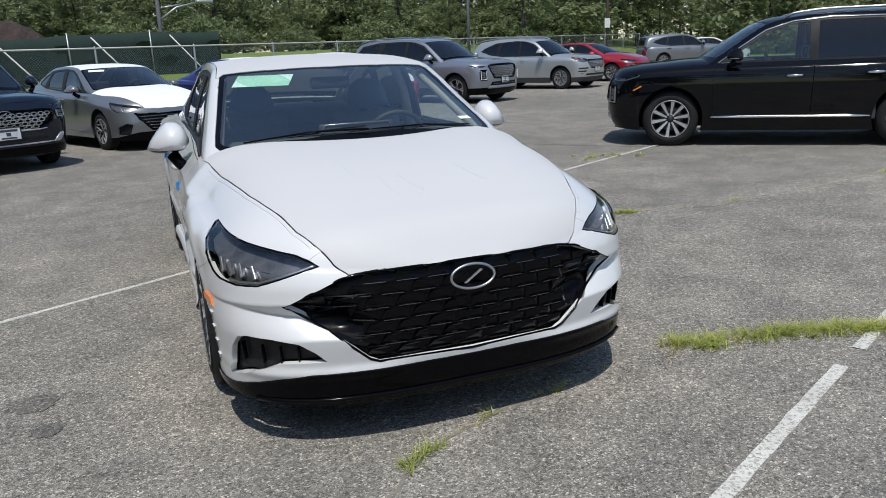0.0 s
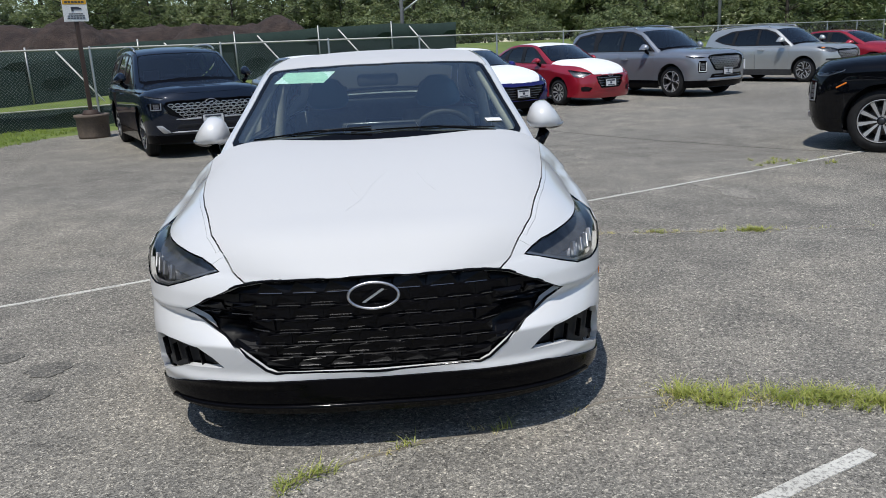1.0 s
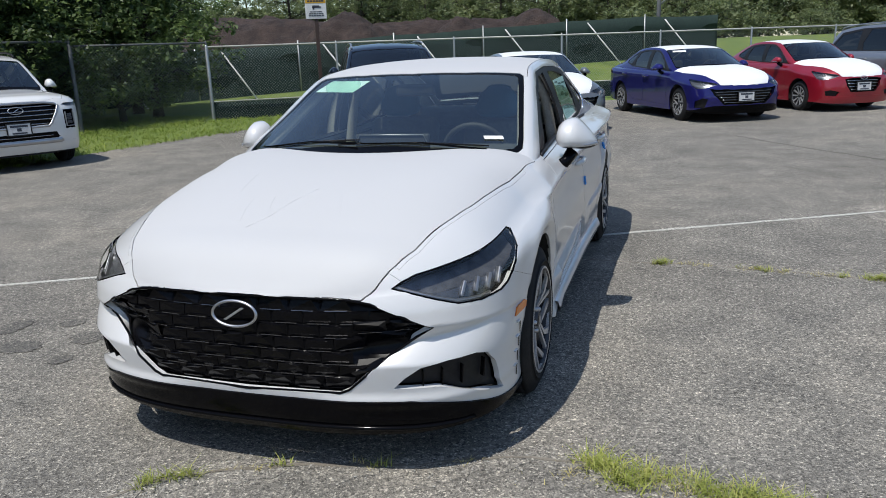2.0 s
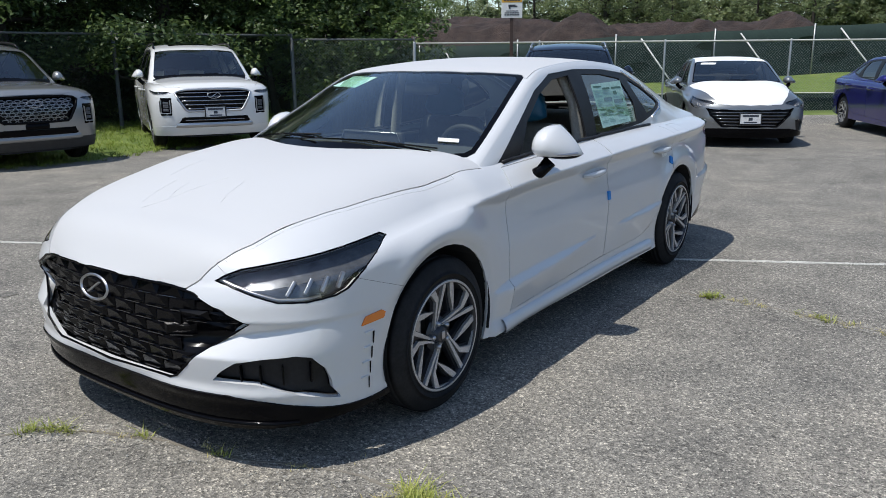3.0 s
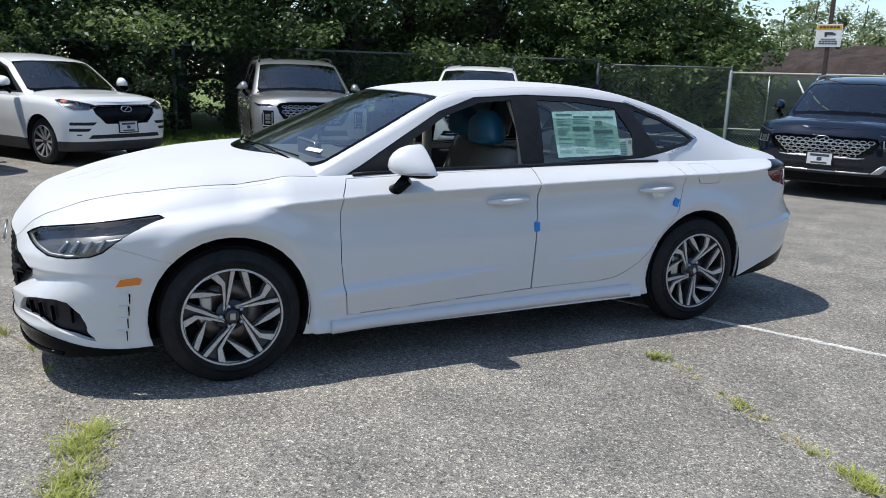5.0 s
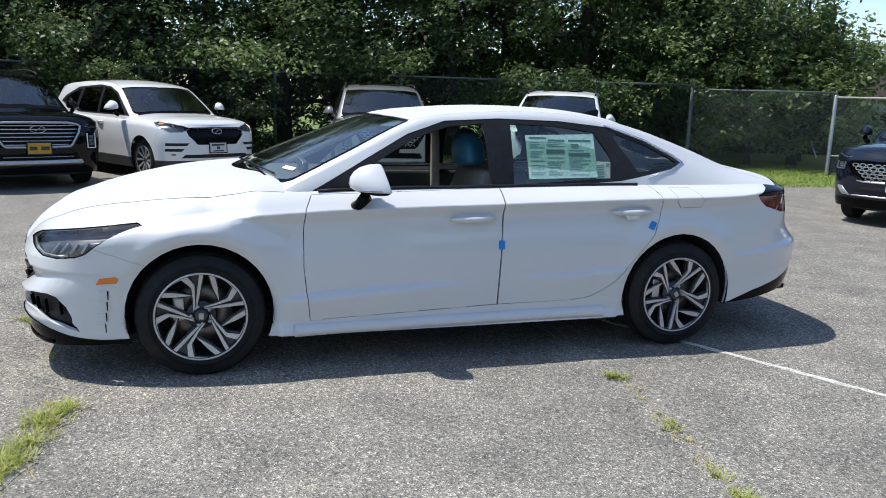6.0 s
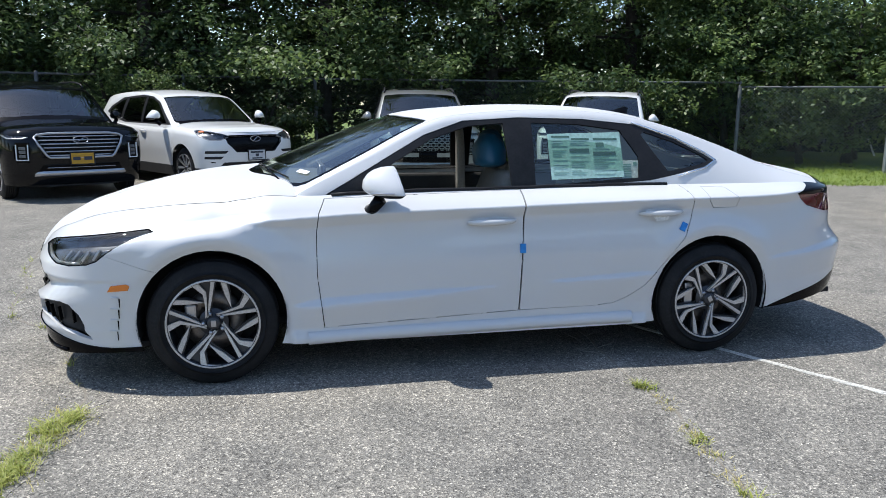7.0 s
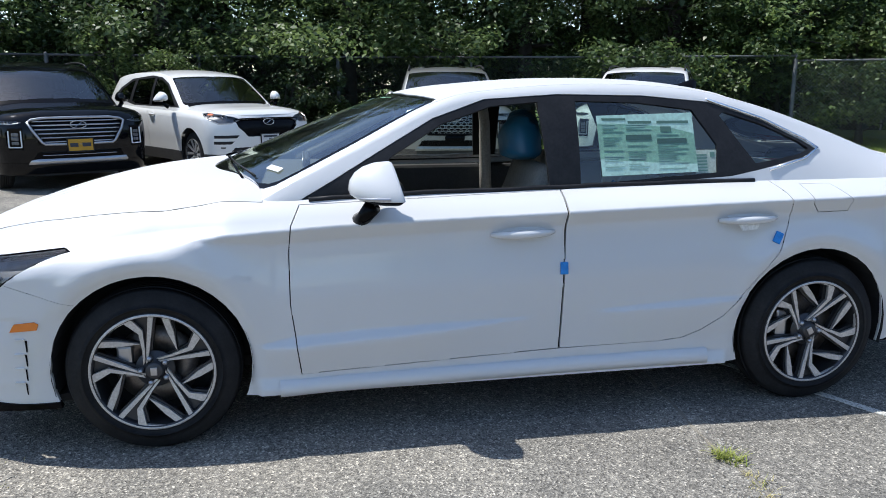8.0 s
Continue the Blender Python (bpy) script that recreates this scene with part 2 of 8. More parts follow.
def in_poly(p, poly):
    x, y = p
    c = False
    j = len(poly) - 1
    for i in range(len(poly)):
        xi, yi = poly[i]
        xj, yj = poly[j]
        if (yi > y) != (yj > y) and x < (xj - xi) * (y - yi) / (yj - yi) + xi:
            c = not c
        j = i
    return c


SIDE = (Vector((0, 1, 0)), Vector((0, 0, 1)))
FRONT = (Vector((1, 0, 0)), Vector((0, 0, 1)))
PLAN = (Vector((1, 0, 0)), Vector((0, 1, 0)))
DIAG = (Vector((0.70711, 0.70711, 0)), Vector((0, 0, 1)))
DIAGR = (Vector((-0.70711, 0.70711, 0)), Vector((0, 0, 1)))


def proj(co, axes):
    return (co.dot(axes[0]), co.dot(axes[1]))


def cut_line(bm, pts, axes, test, closed=True):
    """Cuts the faces that pass the test along an outline seen along one direction."""
    a, b = axes
    n = len(pts)
    pad = 0.004

    def span(f):
        xs = [v.co.dot(a) for v in f.verts]
        ys = [v.co.dot(b) for v in f.verts]
        return min(xs), max(xs), min(ys), max(ys)

    X0, X1, Y0, Y1 = min(p[0] for p in pts) - pad, max(p[0] for p in pts) + pad, min(p[1] for p in pts) - pad, max(p[1] for p in pts) + pad
    near_by = {}
    for f in bm.faces:
        s = span(f)
        if s[1] >= X0 and s[0] <= X1 and s[3] >= Y0 and s[2] <= Y1 and test(f.calc_center_median()):
            near_by[f] = s
    for i in range(n if closed else n - 1):
        p, q = pts[i], pts[(i + 1) % n]
        x0, x1, y0, y1 = min(p[0], q[0]) - pad, max(p[0], q[0]) + pad, min(p[1], q[1]) - pad, max(p[1], q[1]) + pad
        fs = [f for f, s in near_by.items() if s[1] >= x0 and s[0] <= x1 and s[3] >= y0 and s[2] <= y1]
        if not fs:
            continue
        nrm = a * -(q[1] - p[1]) + b * (q[0] - p[0])
        if nrm.length < 1e-7:
            continue
        for f in fs:
            near_by.pop(f)
        geom = list({e for f in fs for e in f.edges}) + list({v for f in fs for v in f.verts}) + fs
        res = bmesh.ops.bisect_plane(bm, geom=geom, dist=1e-5, plane_co=a * p[0] + b * p[1], plane_no=nrm.normalized())
        for g in res["geom"]:
            if isinstance(g, bmesh.types.BMFace) and g.is_valid:
                near_by[g] = span(g)


def ngon(cx, cz, r, n=36):
    return [(cx + r * math.cos(2 * math.pi * k / n), cz + r * math.sin(2 * math.pi * k / n)) for k in range(n)]


def grid_bm(P):
    """A bmesh of quads from a (rows, columns, 3) array."""
    bm = bmesh.new()
    nr, nc = P.shape[:2]
    vs = [[bm.verts.new(P[i, j]) for j in range(nc)] for i in range(nr)]
    for i in range(nr - 1):
        for j in range(nc - 1):
            q = [vs[i][j], vs[i][j + 1], vs[i + 1][j + 1], vs[i + 1][j]]
            if (q[0].co - q[1].co).length < 1e-6 and (q[2].co - q[3].co).length < 1e-6:
                continue
            bm.faces.new(q)
    bmesh.ops.remove_doubles(bm, verts=bm.verts, dist=1e-5)
    bmesh.ops.recalc_face_normals(bm, faces=bm.faces)
    return bm


class Skin:
    """A smooth base surface for half a car (x >= 0), from which panels are cut."""

    def __init__(self, bm):
        from mathutils.bvhtree import BVHTree
        self.bm = bm
        s = sum((1 if f.normal.dot(f.calc_center_median() - Vector((0, f.calc_center_median().y, 0.45))) > 0 else -1) * f.calc_area() for f in bm.faces)
        if s < 0:
            bmesh.ops.reverse_faces(bm, faces=bm.faces)
        bm.normal_update()
        for v in bm.verts:
            if abs(v.co.x) < 1e-4:
                v.normal = Vector((0, v.normal.y, v.normal.z)).normalized()
        bm.verts.index_update()
        bm.faces.ensure_lookup_table()
        self.tris = [[v.index for v in f.verts] for f in bm.faces]
        self.co = [v.co.copy() for v in bm.verts]
        self.no = [v.normal.copy() for v in bm.verts]
        self.tree = BVHTree.FromPolygons(self.co, self.tris)

    def normal(self, p):
        hit, n, i, d = self.tree.find_nearest(p)
        if hit is None:
            return Vector((0, 0, 1))
        ids = self.tris[i]
        w = [1.0 / (1e-5 + (self.co[k] - hit).length ** 2) for k in ids]
        out = Vector((0, 0, 0))
        for k, a in zip(ids, w):
            out += self.no[k] * a
        return out.normalized()


def panel(skin, faces, name, material, parent, side=0, gap=0.0022, flange=0.014, shift=0.0, label="", keep_edge=None):
    """Makes a panel of some faces of a skin. side 1: left, -1: right, 0: both halves in one mesh. The edges turn inwards."""
    if not faces:
        return None
    ids, verts, polys = {}, [], []
    for f in faces:
        row = []
        for v in f.verts:
            if v not in ids:
                ids[v] = len(verts)
                verts.append(v.co.copy())
            row.append(ids[v])
        polys.append(row)
    norms = [skin.normal(p) for p in verts]
    count = {}
    for row in polys:
        for a, b in zip(row, row[1:] + row[:1]):
            k = (min(a, b), max(a, b))
            count[k] = count.get(k, 0) + 1
    rim = []
    for row in polys:
        for a, b in zip(row, row[1:] + row[:1]):
            if count[(min(a, b), max(a, b))] == 1 and not (abs(verts[a].x) < 1e-4 and abs(verts[b].x) < 1e-4):
                rim.append((a, b))
    inward = {}
    for a, b in rim:
        d = (verts[b] - verts[a])
        for k in (a, b):
            inward[k] = inward.get(k, Vector((0, 0, 0))) + norms[k].cross(d).normalized()
    new_v = [p + norms[i] * shift for i, p in enumerate(verts)]
    for k, d in inward.items():
        if d.length > 1e-6:
            step = d.normalized() * gap
            if abs(verts[k].x) < 1e-4:
                step.x = 0
            new_v[k] = new_v[k] + step
    base = len(new_v)
    top, low = {}, {}
    all_v, all_n = list(new_v), list(norms)
    for k in inward:
        top[k] = len(all_v)
        all_v.append(new_v[k])
        all_n.append(None)
        low[k] = len(all_v)
        all_v.append(new_v[k] - norms[k] * flange)
        all_n.append(None)
    all_f = [list(r) for r in polys]
    if flange:
        for a, b in rim:
            out = -(norms[a].cross(verts[b] - verts[a])).normalized()
            for k in (top[a], top[b], low[a], low[b]):
                all_n[k] = out if all_n[k] is None else (all_n[k] + out)
            all_f.append([top[b], top[a], low[a], low[b]])
    all_n = [n.normalized() if n is not None and n.length > 1e-6 else Vector((0, 0, 1)) for n in all_n]
    V, N, F = [], [], []
    for s in ((1,) if side == 1 else (-1,) if side == -1 else (1, -1)):
        off = len(V)
        V += [(s * p.x, p.y, p.z) for p in all_v]
        N += [(s * n.x, n.y, n.z) for n in all_n]
        F += [[off + i for i in (r if s == 1 else r[::-1])] for r in all_f]
    me = bpy.data.meshes.new(name)
    me.from_pydata(V, [], F)
    me.materials.append(material)
    me.polygons.foreach_set("use_smooth", [True] * len(me.polygons))
    me.update()
    me.normals_split_custom_set_from_vertices(N)
    return put(name, me, parent, None, label)


# ---- car bodies ----
SEDAN = dict(
    yc=-1.735, nf=[(0.15, 3.0), (0.45, 3.0), (0.6, 2.65), (0.72, 2.5)], yrc=1.85, nr=2.7, crown=5.2, round=[(-2.4, 0.03), (-1.7, 0.08), (-1.4, 0.08), (-1.25, 0.05), (-1.1, 0.012), (1.6, 0.012), (2.1, 0.02), (2.5, 0.03)],
    yf=[(0.14, -2.30), (0.20, -2.335), (0.36, -2.372), (0.5, -2.388), (0.63, -2.384), (0.705, -2.352), (0.9, -2.32)],
    yr=[(0.14, 2.47), (0.25, 2.53), (0.35, 2.60), (0.48, 2.625), (0.58, 2.622), (0.66, 2.59), (0.72, 2.525), (0.85, 2.49), (0.95, 2.46), (1.1, 2.43)],
    W=[(0.14, 0.885), (0.205, 0.905), (0.30, 0.908), (0.5, 0.920), (0.7, 0.928), (0.8, 0.932), (0.9, 0.935), (1.0, 0.936)],
    tw=[(-2.4, 1.0), (-1.42, 1.0), (-0.6, 0.985), (0.2, 0.985), (1.3, 1.008), (1.9, 0.985), (2.5, 0.95)],
    zb=[(-2.4, 0.165), (-2.05, 0.20), (-1.75, 0.205), (-0.95, 0.20), (1.05, 0.215), (1.75, 0.255), (2.0, 0.275), (2.25, 0.305), (2.5, 0.33)],
    zs=[(-2.352, 0.70), (-2.22, 0.722), (-2.0, 0.765), (-1.7, 0.808), (-1.2, 0.862), (-0.84, 0.885), (0.2, 0.917), (1.2, 0.945), (1.75, 0.955), (2.2, 0.985), (2.45, 0.995)],
    hc=[(-2.352, 0.70), (-2.25, 0.81), (-2.08, 0.884), (-1.93, 0.932), (-1.65, 1.000), (-1.31, 1.042), (-1.15, 1.050), (-1.0, 1.052), (0, 1.03), (1.8, 1.03), (2.2, 1.035), (2.45, 1.045)],
    T=[(-1.27, 1.035), (-0.80, 1.235), (-0.36, 1.385), (0.0, 1.435), (0.45, 1.458), (0.9, 1.442), (1.3, 1.375), (1.7, 1.255), (2.05, 1.12), (2.42, 1.04)],
    R=[(-0.96, 0.80, 0.995), (-0.60, 0.733, 1.175), (-0.25, 0.665, 1.352), (0.0, 0.632, 1.402), (0.45, 0.617, 1.427), (0.9, 0.615, 1.402), (1.25, 0.618, 1.325), (1.6, 0.63, 1.21), (1.9, 0.66, 1.10), (2.2, 0.72, 1.02)],
    B=[(-0.96, 0.825, 0.955), (-0.60, 0.800, 0.965), (-0.25, 0.785, 0.972), (0.0, 0.78, 0.978), (0.45, 0.775, 0.985), (0.9, 0.775, 0.995), (1.25, 0.785, 1.0), (1.6, 0.79, 1.0), (1.9, 0.79, 1.0), (2.2, 0.78, 0.995)],
    ws=(0.0, 2.02), rw=(5.6, 8.3), axle=1.42, tyre=0.333, arch=0.374, hub=0.928, rim=0.236,
    dlo=[(-0.86, 0.962), (0.27, 0.982), (1.06, 1.03), (1.22, 1.06), (1.42, 1.105), (1.5, 1.14), (1.44, 1.175), (1.25, 1.268), (1.0, 1.348), (0.67, 1.378), (0.28, 1.385), (-0.05, 1.365), (-0.28, 1.288), (-0.53, 1.148), (-0.70, 1.05)],
    panes=[
        [(-0.60, 0.992), (0.215, 1.002), (0.185, 1.355), (-0.02, 1.338), (-0.24, 1.268), (-0.46, 1.14)],
        [(0.355, 1.005), (0.99, 1.046), (1.0, 1.165), (0.90, 1.318), (0.64, 1.35), (0.355, 1.358)],
        [(1.10, 1.19), (1.18, 1.082), (1.40, 1.117), (1.462, 1.142), (1.42, 1.172), (1.25, 1.25), (1.06, 1.308), (1.035, 1.29)],
    ],
    screen=[(0.0, -1.225), (0.35, -1.18), (0.58, -1.085), (0.69, -1.02), (0.735, -0.975), (0.748, -0.93), (0.735, -0.84), (0.70, -0.66), (0.66, -0.45), (0.625, -0.275), (0.60, -0.25), (0.3, -0.335), (0.0, -0.365)],
    hood=[(0.0, -2.36), (0.25, -2.35), (0.455, -2.32), (0.50, -2.285), (0.552, -2.216), (0.598, -2.135), (0.632, -2.02), (0.672, -1.90), (0.708, -1.76), (0.745, -1.56), (0.80, -1.19), (0.82, -0.98), (0.76, -0.972), (0.55, -1.07), (0.3, -1.155), (0.0, -1.19)],
    door_f=[(-0.84, 0.963), (-0.876, 0.89), (-0.888, 0.78), (-0.889, 0.575), (-0.855, 0.277), (0.235, 0.317), (0.242, 0.60), (0.255, 0.99)],
    door_r=[(0.255, 0.99), (0.242, 0.60), (0.235, 0.317), (0.70, 0.326), (0.80, 0.338), (0.88, 0.37), (0.975, 0.431), (1.09, 0.56), (1.208, 0.709), (1.26, 0.826), (1.27, 0.888), (1.252, 0.965), (1.20, 1.06)],
    grille=[(0.0, 0.694), (0.25, 0.692), (0.40, 0.688), (0.488, 0.673), (0.60, 0.624), (0.690, 0.578), (0.63, 0.542), (0.55, 0.488), (0.47, 0.420), (0.405, 0.362), (0.37, 0.348), (0.0, 0.339)],
    lamp=(DIAG, [(-1.212, 0.718), (-1.15, 0.698), (-1.08, 0.674), (-1.0, 0.650), (-0.90, 0.645), (-0.80, 0.656), (-0.755, 0.674), (-0.69, 0.732), (-0.60, 0.812), (-0.625, 0.822), (-0.74, 0.806), (-0.87, 0.788), (-1.0, 0.772), (-1.12, 0.755), (-1.17, 0.738)]),
    fog=[(0.562, 0.368), (0.60, 0.405), (0.655, 0.442), (0.74, 0.458), (0.82, 0.462), (0.85, 0.450), (0.868, 0.40), (0.880, 0.272), (0.85, 0.296), (0.80, 0.328), (0.71, 0.362), (0.64, 0.366)],
    lip=0.316, tail=[(1.95, 0.955), (2.06, 0.995), (2.14, 1.05), (2.7, 1.06), (2.7, 0.80), (2.19, 0.838), (2.04, 0.878)],
    fuel=[(1.35, 0.995), (1.36, 0.92), (1.40, 0.878), (1.55, 0.88), (1.555, 0.93), (1.50, 0.995)],
)

SUV = dict(
    yc=-1.72, nf=[(0.2, 3.2), (0.8, 3.0), (1.1, 2.7)], yrc=2.0, nr=3.0, crown=4.0, round=[(-2.4, 0.06), (2.6, 0.05)],
    yf=[(0.2, -2.22), (0.3, -2.30), (0.45, -2.355), (0.7, -2.372), (0.9, -2.345), (1.0, -2.28), (1.2, -2.25)],
    yr=[(0.2, 2.45), (0.4, 2.58), (0.6, 2.61), (0.9, 2.58), (1.1, 2.53), (1.3, 2.5)],
    W=[(0.2, 0.93), (0.3, 0.95), (0.5, 0.968), (0.75, 0.985), (0.95, 0.978), (1.1, 0.955), (1.3, 0.94)],
    tw=[(-2.4, 0.99), (-1.45, 1.0), (-0.6, 0.985), (0.2, 0.985), (1.45, 1.0), (2.0, 0.99), (2.6, 0.96)],
    zb=[(-2.4, 0.25), (-1.9, 0.24), (-1.0, 0.215), (1.0, 0.215), (1.9, 0.27), (2.6, 0.32)],
    zs=[(-2.29, 1.0), (-2.1, 1.02), (-1.7, 1.045), (-1.2, 1.065), (-0.6, 1.075), (0.5, 1.085), (1.6, 1.10), (2.5, 1.10)],
    hc=[(-2.29, 1.0), (-2.2, 1.06), (-2.0, 1.10), (-1.6, 1.135), (-1.1, 1.165), (0, 1.16), (2.5, 1.13)],
    T=[(-1.14, 1.165), (-0.76, 1.41), (-0.40, 1.62), (0.0, 1.705), (0.6, 1.75), (1.4, 1.742), (2.1, 1.69), (2.40, 1.60), (2.50, 1.36), (2.55, 1.12)],
    R=[(-0.94, 0.865, 1.105), (-0.60, 0.80, 1.35), (-0.25, 0.735, 1.575), (0.1, 0.71, 1.66), (0.6, 0.70, 1.695), (1.4, 0.70, 1.685), (2.02, 0.705, 1.63), (2.26, 0.72, 1.53), (2.38, 0.77, 1.33), (2.44, 0.82, 1.10)],
    B=[(-0.94, 0.90, 1.075), (-0.60, 0.905, 1.085), (-0.25, 0.905, 1.09), (0.1, 0.905, 1.09), (0.6, 0.905, 1.09), (1.4, 0.90, 1.10), (2.02, 0.89, 1.10), (2.26, 0.88, 1.10), (2.38, 0.87, 1.10), (2.44, 0.86, 1.095)],
    ws=(0.0, 2.05), rw=(7.1, 8.6), axle=1.45, tyre=0.375, arch=0.425, hub=0.935, rim=0.255,
    dlo=[(-0.86, 1.105), (2.25, 1.125), (2.28, 1.30), (2.06, 1.55), (1.4, 1.635), (0.5, 1.645), (0.05, 1.61), (-0.28, 1.51), (-0.58, 1.31)],
    panes=[
        [(-0.74, 1.13), (0.26, 1.135), (0.26, 1.60), (0.06, 1.58), (-0.24, 1.485), (-0.52, 1.30)],
        [(0.36, 1.135), (1.18, 1.14), (1.22, 1.30), (1.10, 1.61), (0.36, 1.61)],
        [(1.36, 1.145), (2.19, 1.155), (2.20, 1.29), (2.02, 1.50), (1.40, 1.59)],
    ],
    screen=[(0.0, -1.10), (0.4, -1.06), (0.68, -0.97), (0.79, -0.91), (0.81, -0.85), (0.775, -0.62), (0.71, -0.30), (0.67, -0.25), (0.3, -0.36), (0.0, -0.40)],
    hood=[(0.0, -2.285), (0.4, -2.27), (0.72, -2.14), (0.80, -1.9), (0.84, -1.4), (0.86, -1.0), (0.6, -1.09), (0.0, -1.12)],
    door_f=[(-0.90, 1.10), (-0.92, 0.8), (-0.90, 0.36), (0.30, 0.36), (0.31, 0.7), (0.32, 1.12)],
    door_r=[(0.32, 1.12), (0.31, 0.7), (0.30, 0.36), (0.95, 0.36), (1.05, 0.55), (1.2, 0.78), (1.27, 0.95), (1.25, 1.12)],
    grille=[(0.0, 0.982), (0.42, 0.977), (0.555, 0.955), (0.60, 0.925), (0.56, 0.83), (0.46, 0.67), (0.42, 0.638), (0.0, 0.63)],
    lamp=(DIAG, [(-1.13, 0.93), (-1.03, 0.90), (-0.83, 0.90), (-0.66, 0.955), (-0.64, 0.985), (-0.85, 0.95), (-1.05, 0.955)]),
    fog=[(0.665, 0.83), (0.80, 0.83), (0.845, 0.80), (0.845, 0.63), (0.81, 0.60), (0.70, 0.60), (0.665, 0.65)],
    lip=0.40, tail=[(2.36, 1.02), (2.7, 1.02), (2.7, 0.62), (2.45, 0.62)], fuel=None, clad=0.40,
)


def tuck(spec):
    """Carries the upper body down under the cowl and the belt."""
    T, R, B = spec["T"], spec["R"], spec["B"]
    spec["B"] = [(y, x + 0.006, z - 0.03) for y, x, z in B]
    B = spec["B"]
    spec["T"] = [(T[0][0] - 0.14, T[0][1] - 0.085)] + T
    spec["R"] = [(R[0][0] - 0.16, R[0][1] + 0.02, R[0][2] - 0.10)] + R
    spec["B"] = [(B[0][0] - 0.16, B[0][1] + 0.005, B[0][2] - 0.06)] + B
    spec["ws"] = (spec["ws"][0] + 1, spec["ws"][1] + 1)
    spec["rw"] = (spec["rw"][0] + 1, spec["rw"][1] + 1)
    return spec


tuck(SEDAN)
tuck(SUV)


def scaled(spec, sx, sy, sz, **over):
    """The same kind of body in other proportions."""
    s = dict(spec)
    for k in ("yf", "yr"):
        s[k] = [(z * sz, y * sy) for z, y in spec[k]]
    s["W"] = [(z * sz, x * sx) for z, x in spec["W"]]
    s["tw"] = [(y * sy, f) for y, f in spec["tw"]]
    for k in ("zb", "zs", "hc", "T"):
        s[k] = [(y * sy, z * sz) for y, z in spec[k]]
    for k in ("R", "B"):
        s[k] = [(y * sy, x * sx, z * sz) for y, x, z in spec[k]]
    for k in ("dlo", "door_f", "door_r", "tail", "fuel"):
        s[k] = [(y * sy, z * sz) for y, z in spec[k]] if spec[k] else None
    s["panes"] = [[(y * sy, z * sz) for y, z in p] for p in spec["panes"]]
    s["hood"] = [(x * sx, y * sy) for x, y in spec["hood"]]
    s["screen"] = [(x * sx, y * sy) for x, y in spec["screen"]]
    for k in ("grille", "fog"):
        s[k] = [(x * sx, z * sz) for x, z in spec[k]]
    s["lamp"] = (spec["lamp"][0], [(a * (sx + sy) / 2, z * sz) for a, z in spec["lamp"][1]])
    s["nf"] = [(z * sz, n) for z, n in spec["nf"]]
    s["round"] = [(y * sy, r) for y, r in spec["round"]]
    for k in ("yc", "yrc", "axle"):
        s[k] = spec[k] * sy
    s["hub"] = spec["hub"] * sx
    s["lip"] = spec["lip"] * sz
    s.update(over)
    return s


# ledges pressed into the flank: places along the car, heights of the upper and the lower edge
LEDGES = (
    ([-1.0, -0.87, -0.47, -0.24, 0.12], [0.414, 0.439, 0.457, 0.463, 0.468], [0.402, 0.403, 0.424, 0.439, 0.467]),
    ([0.36, 0.5, 0.76, 0.99, 1.1], [0.480, 0.492, 0.509, 0.520, 0.525], [0.4795, 0.479, 0.488, 0.502, 0.523]),
    ([1.76, 2.0, 2.3, 2.62], [0.570, 0.612, 0.655, 0.665], [0.569, 0.590, 0.625, 0.635]),
)


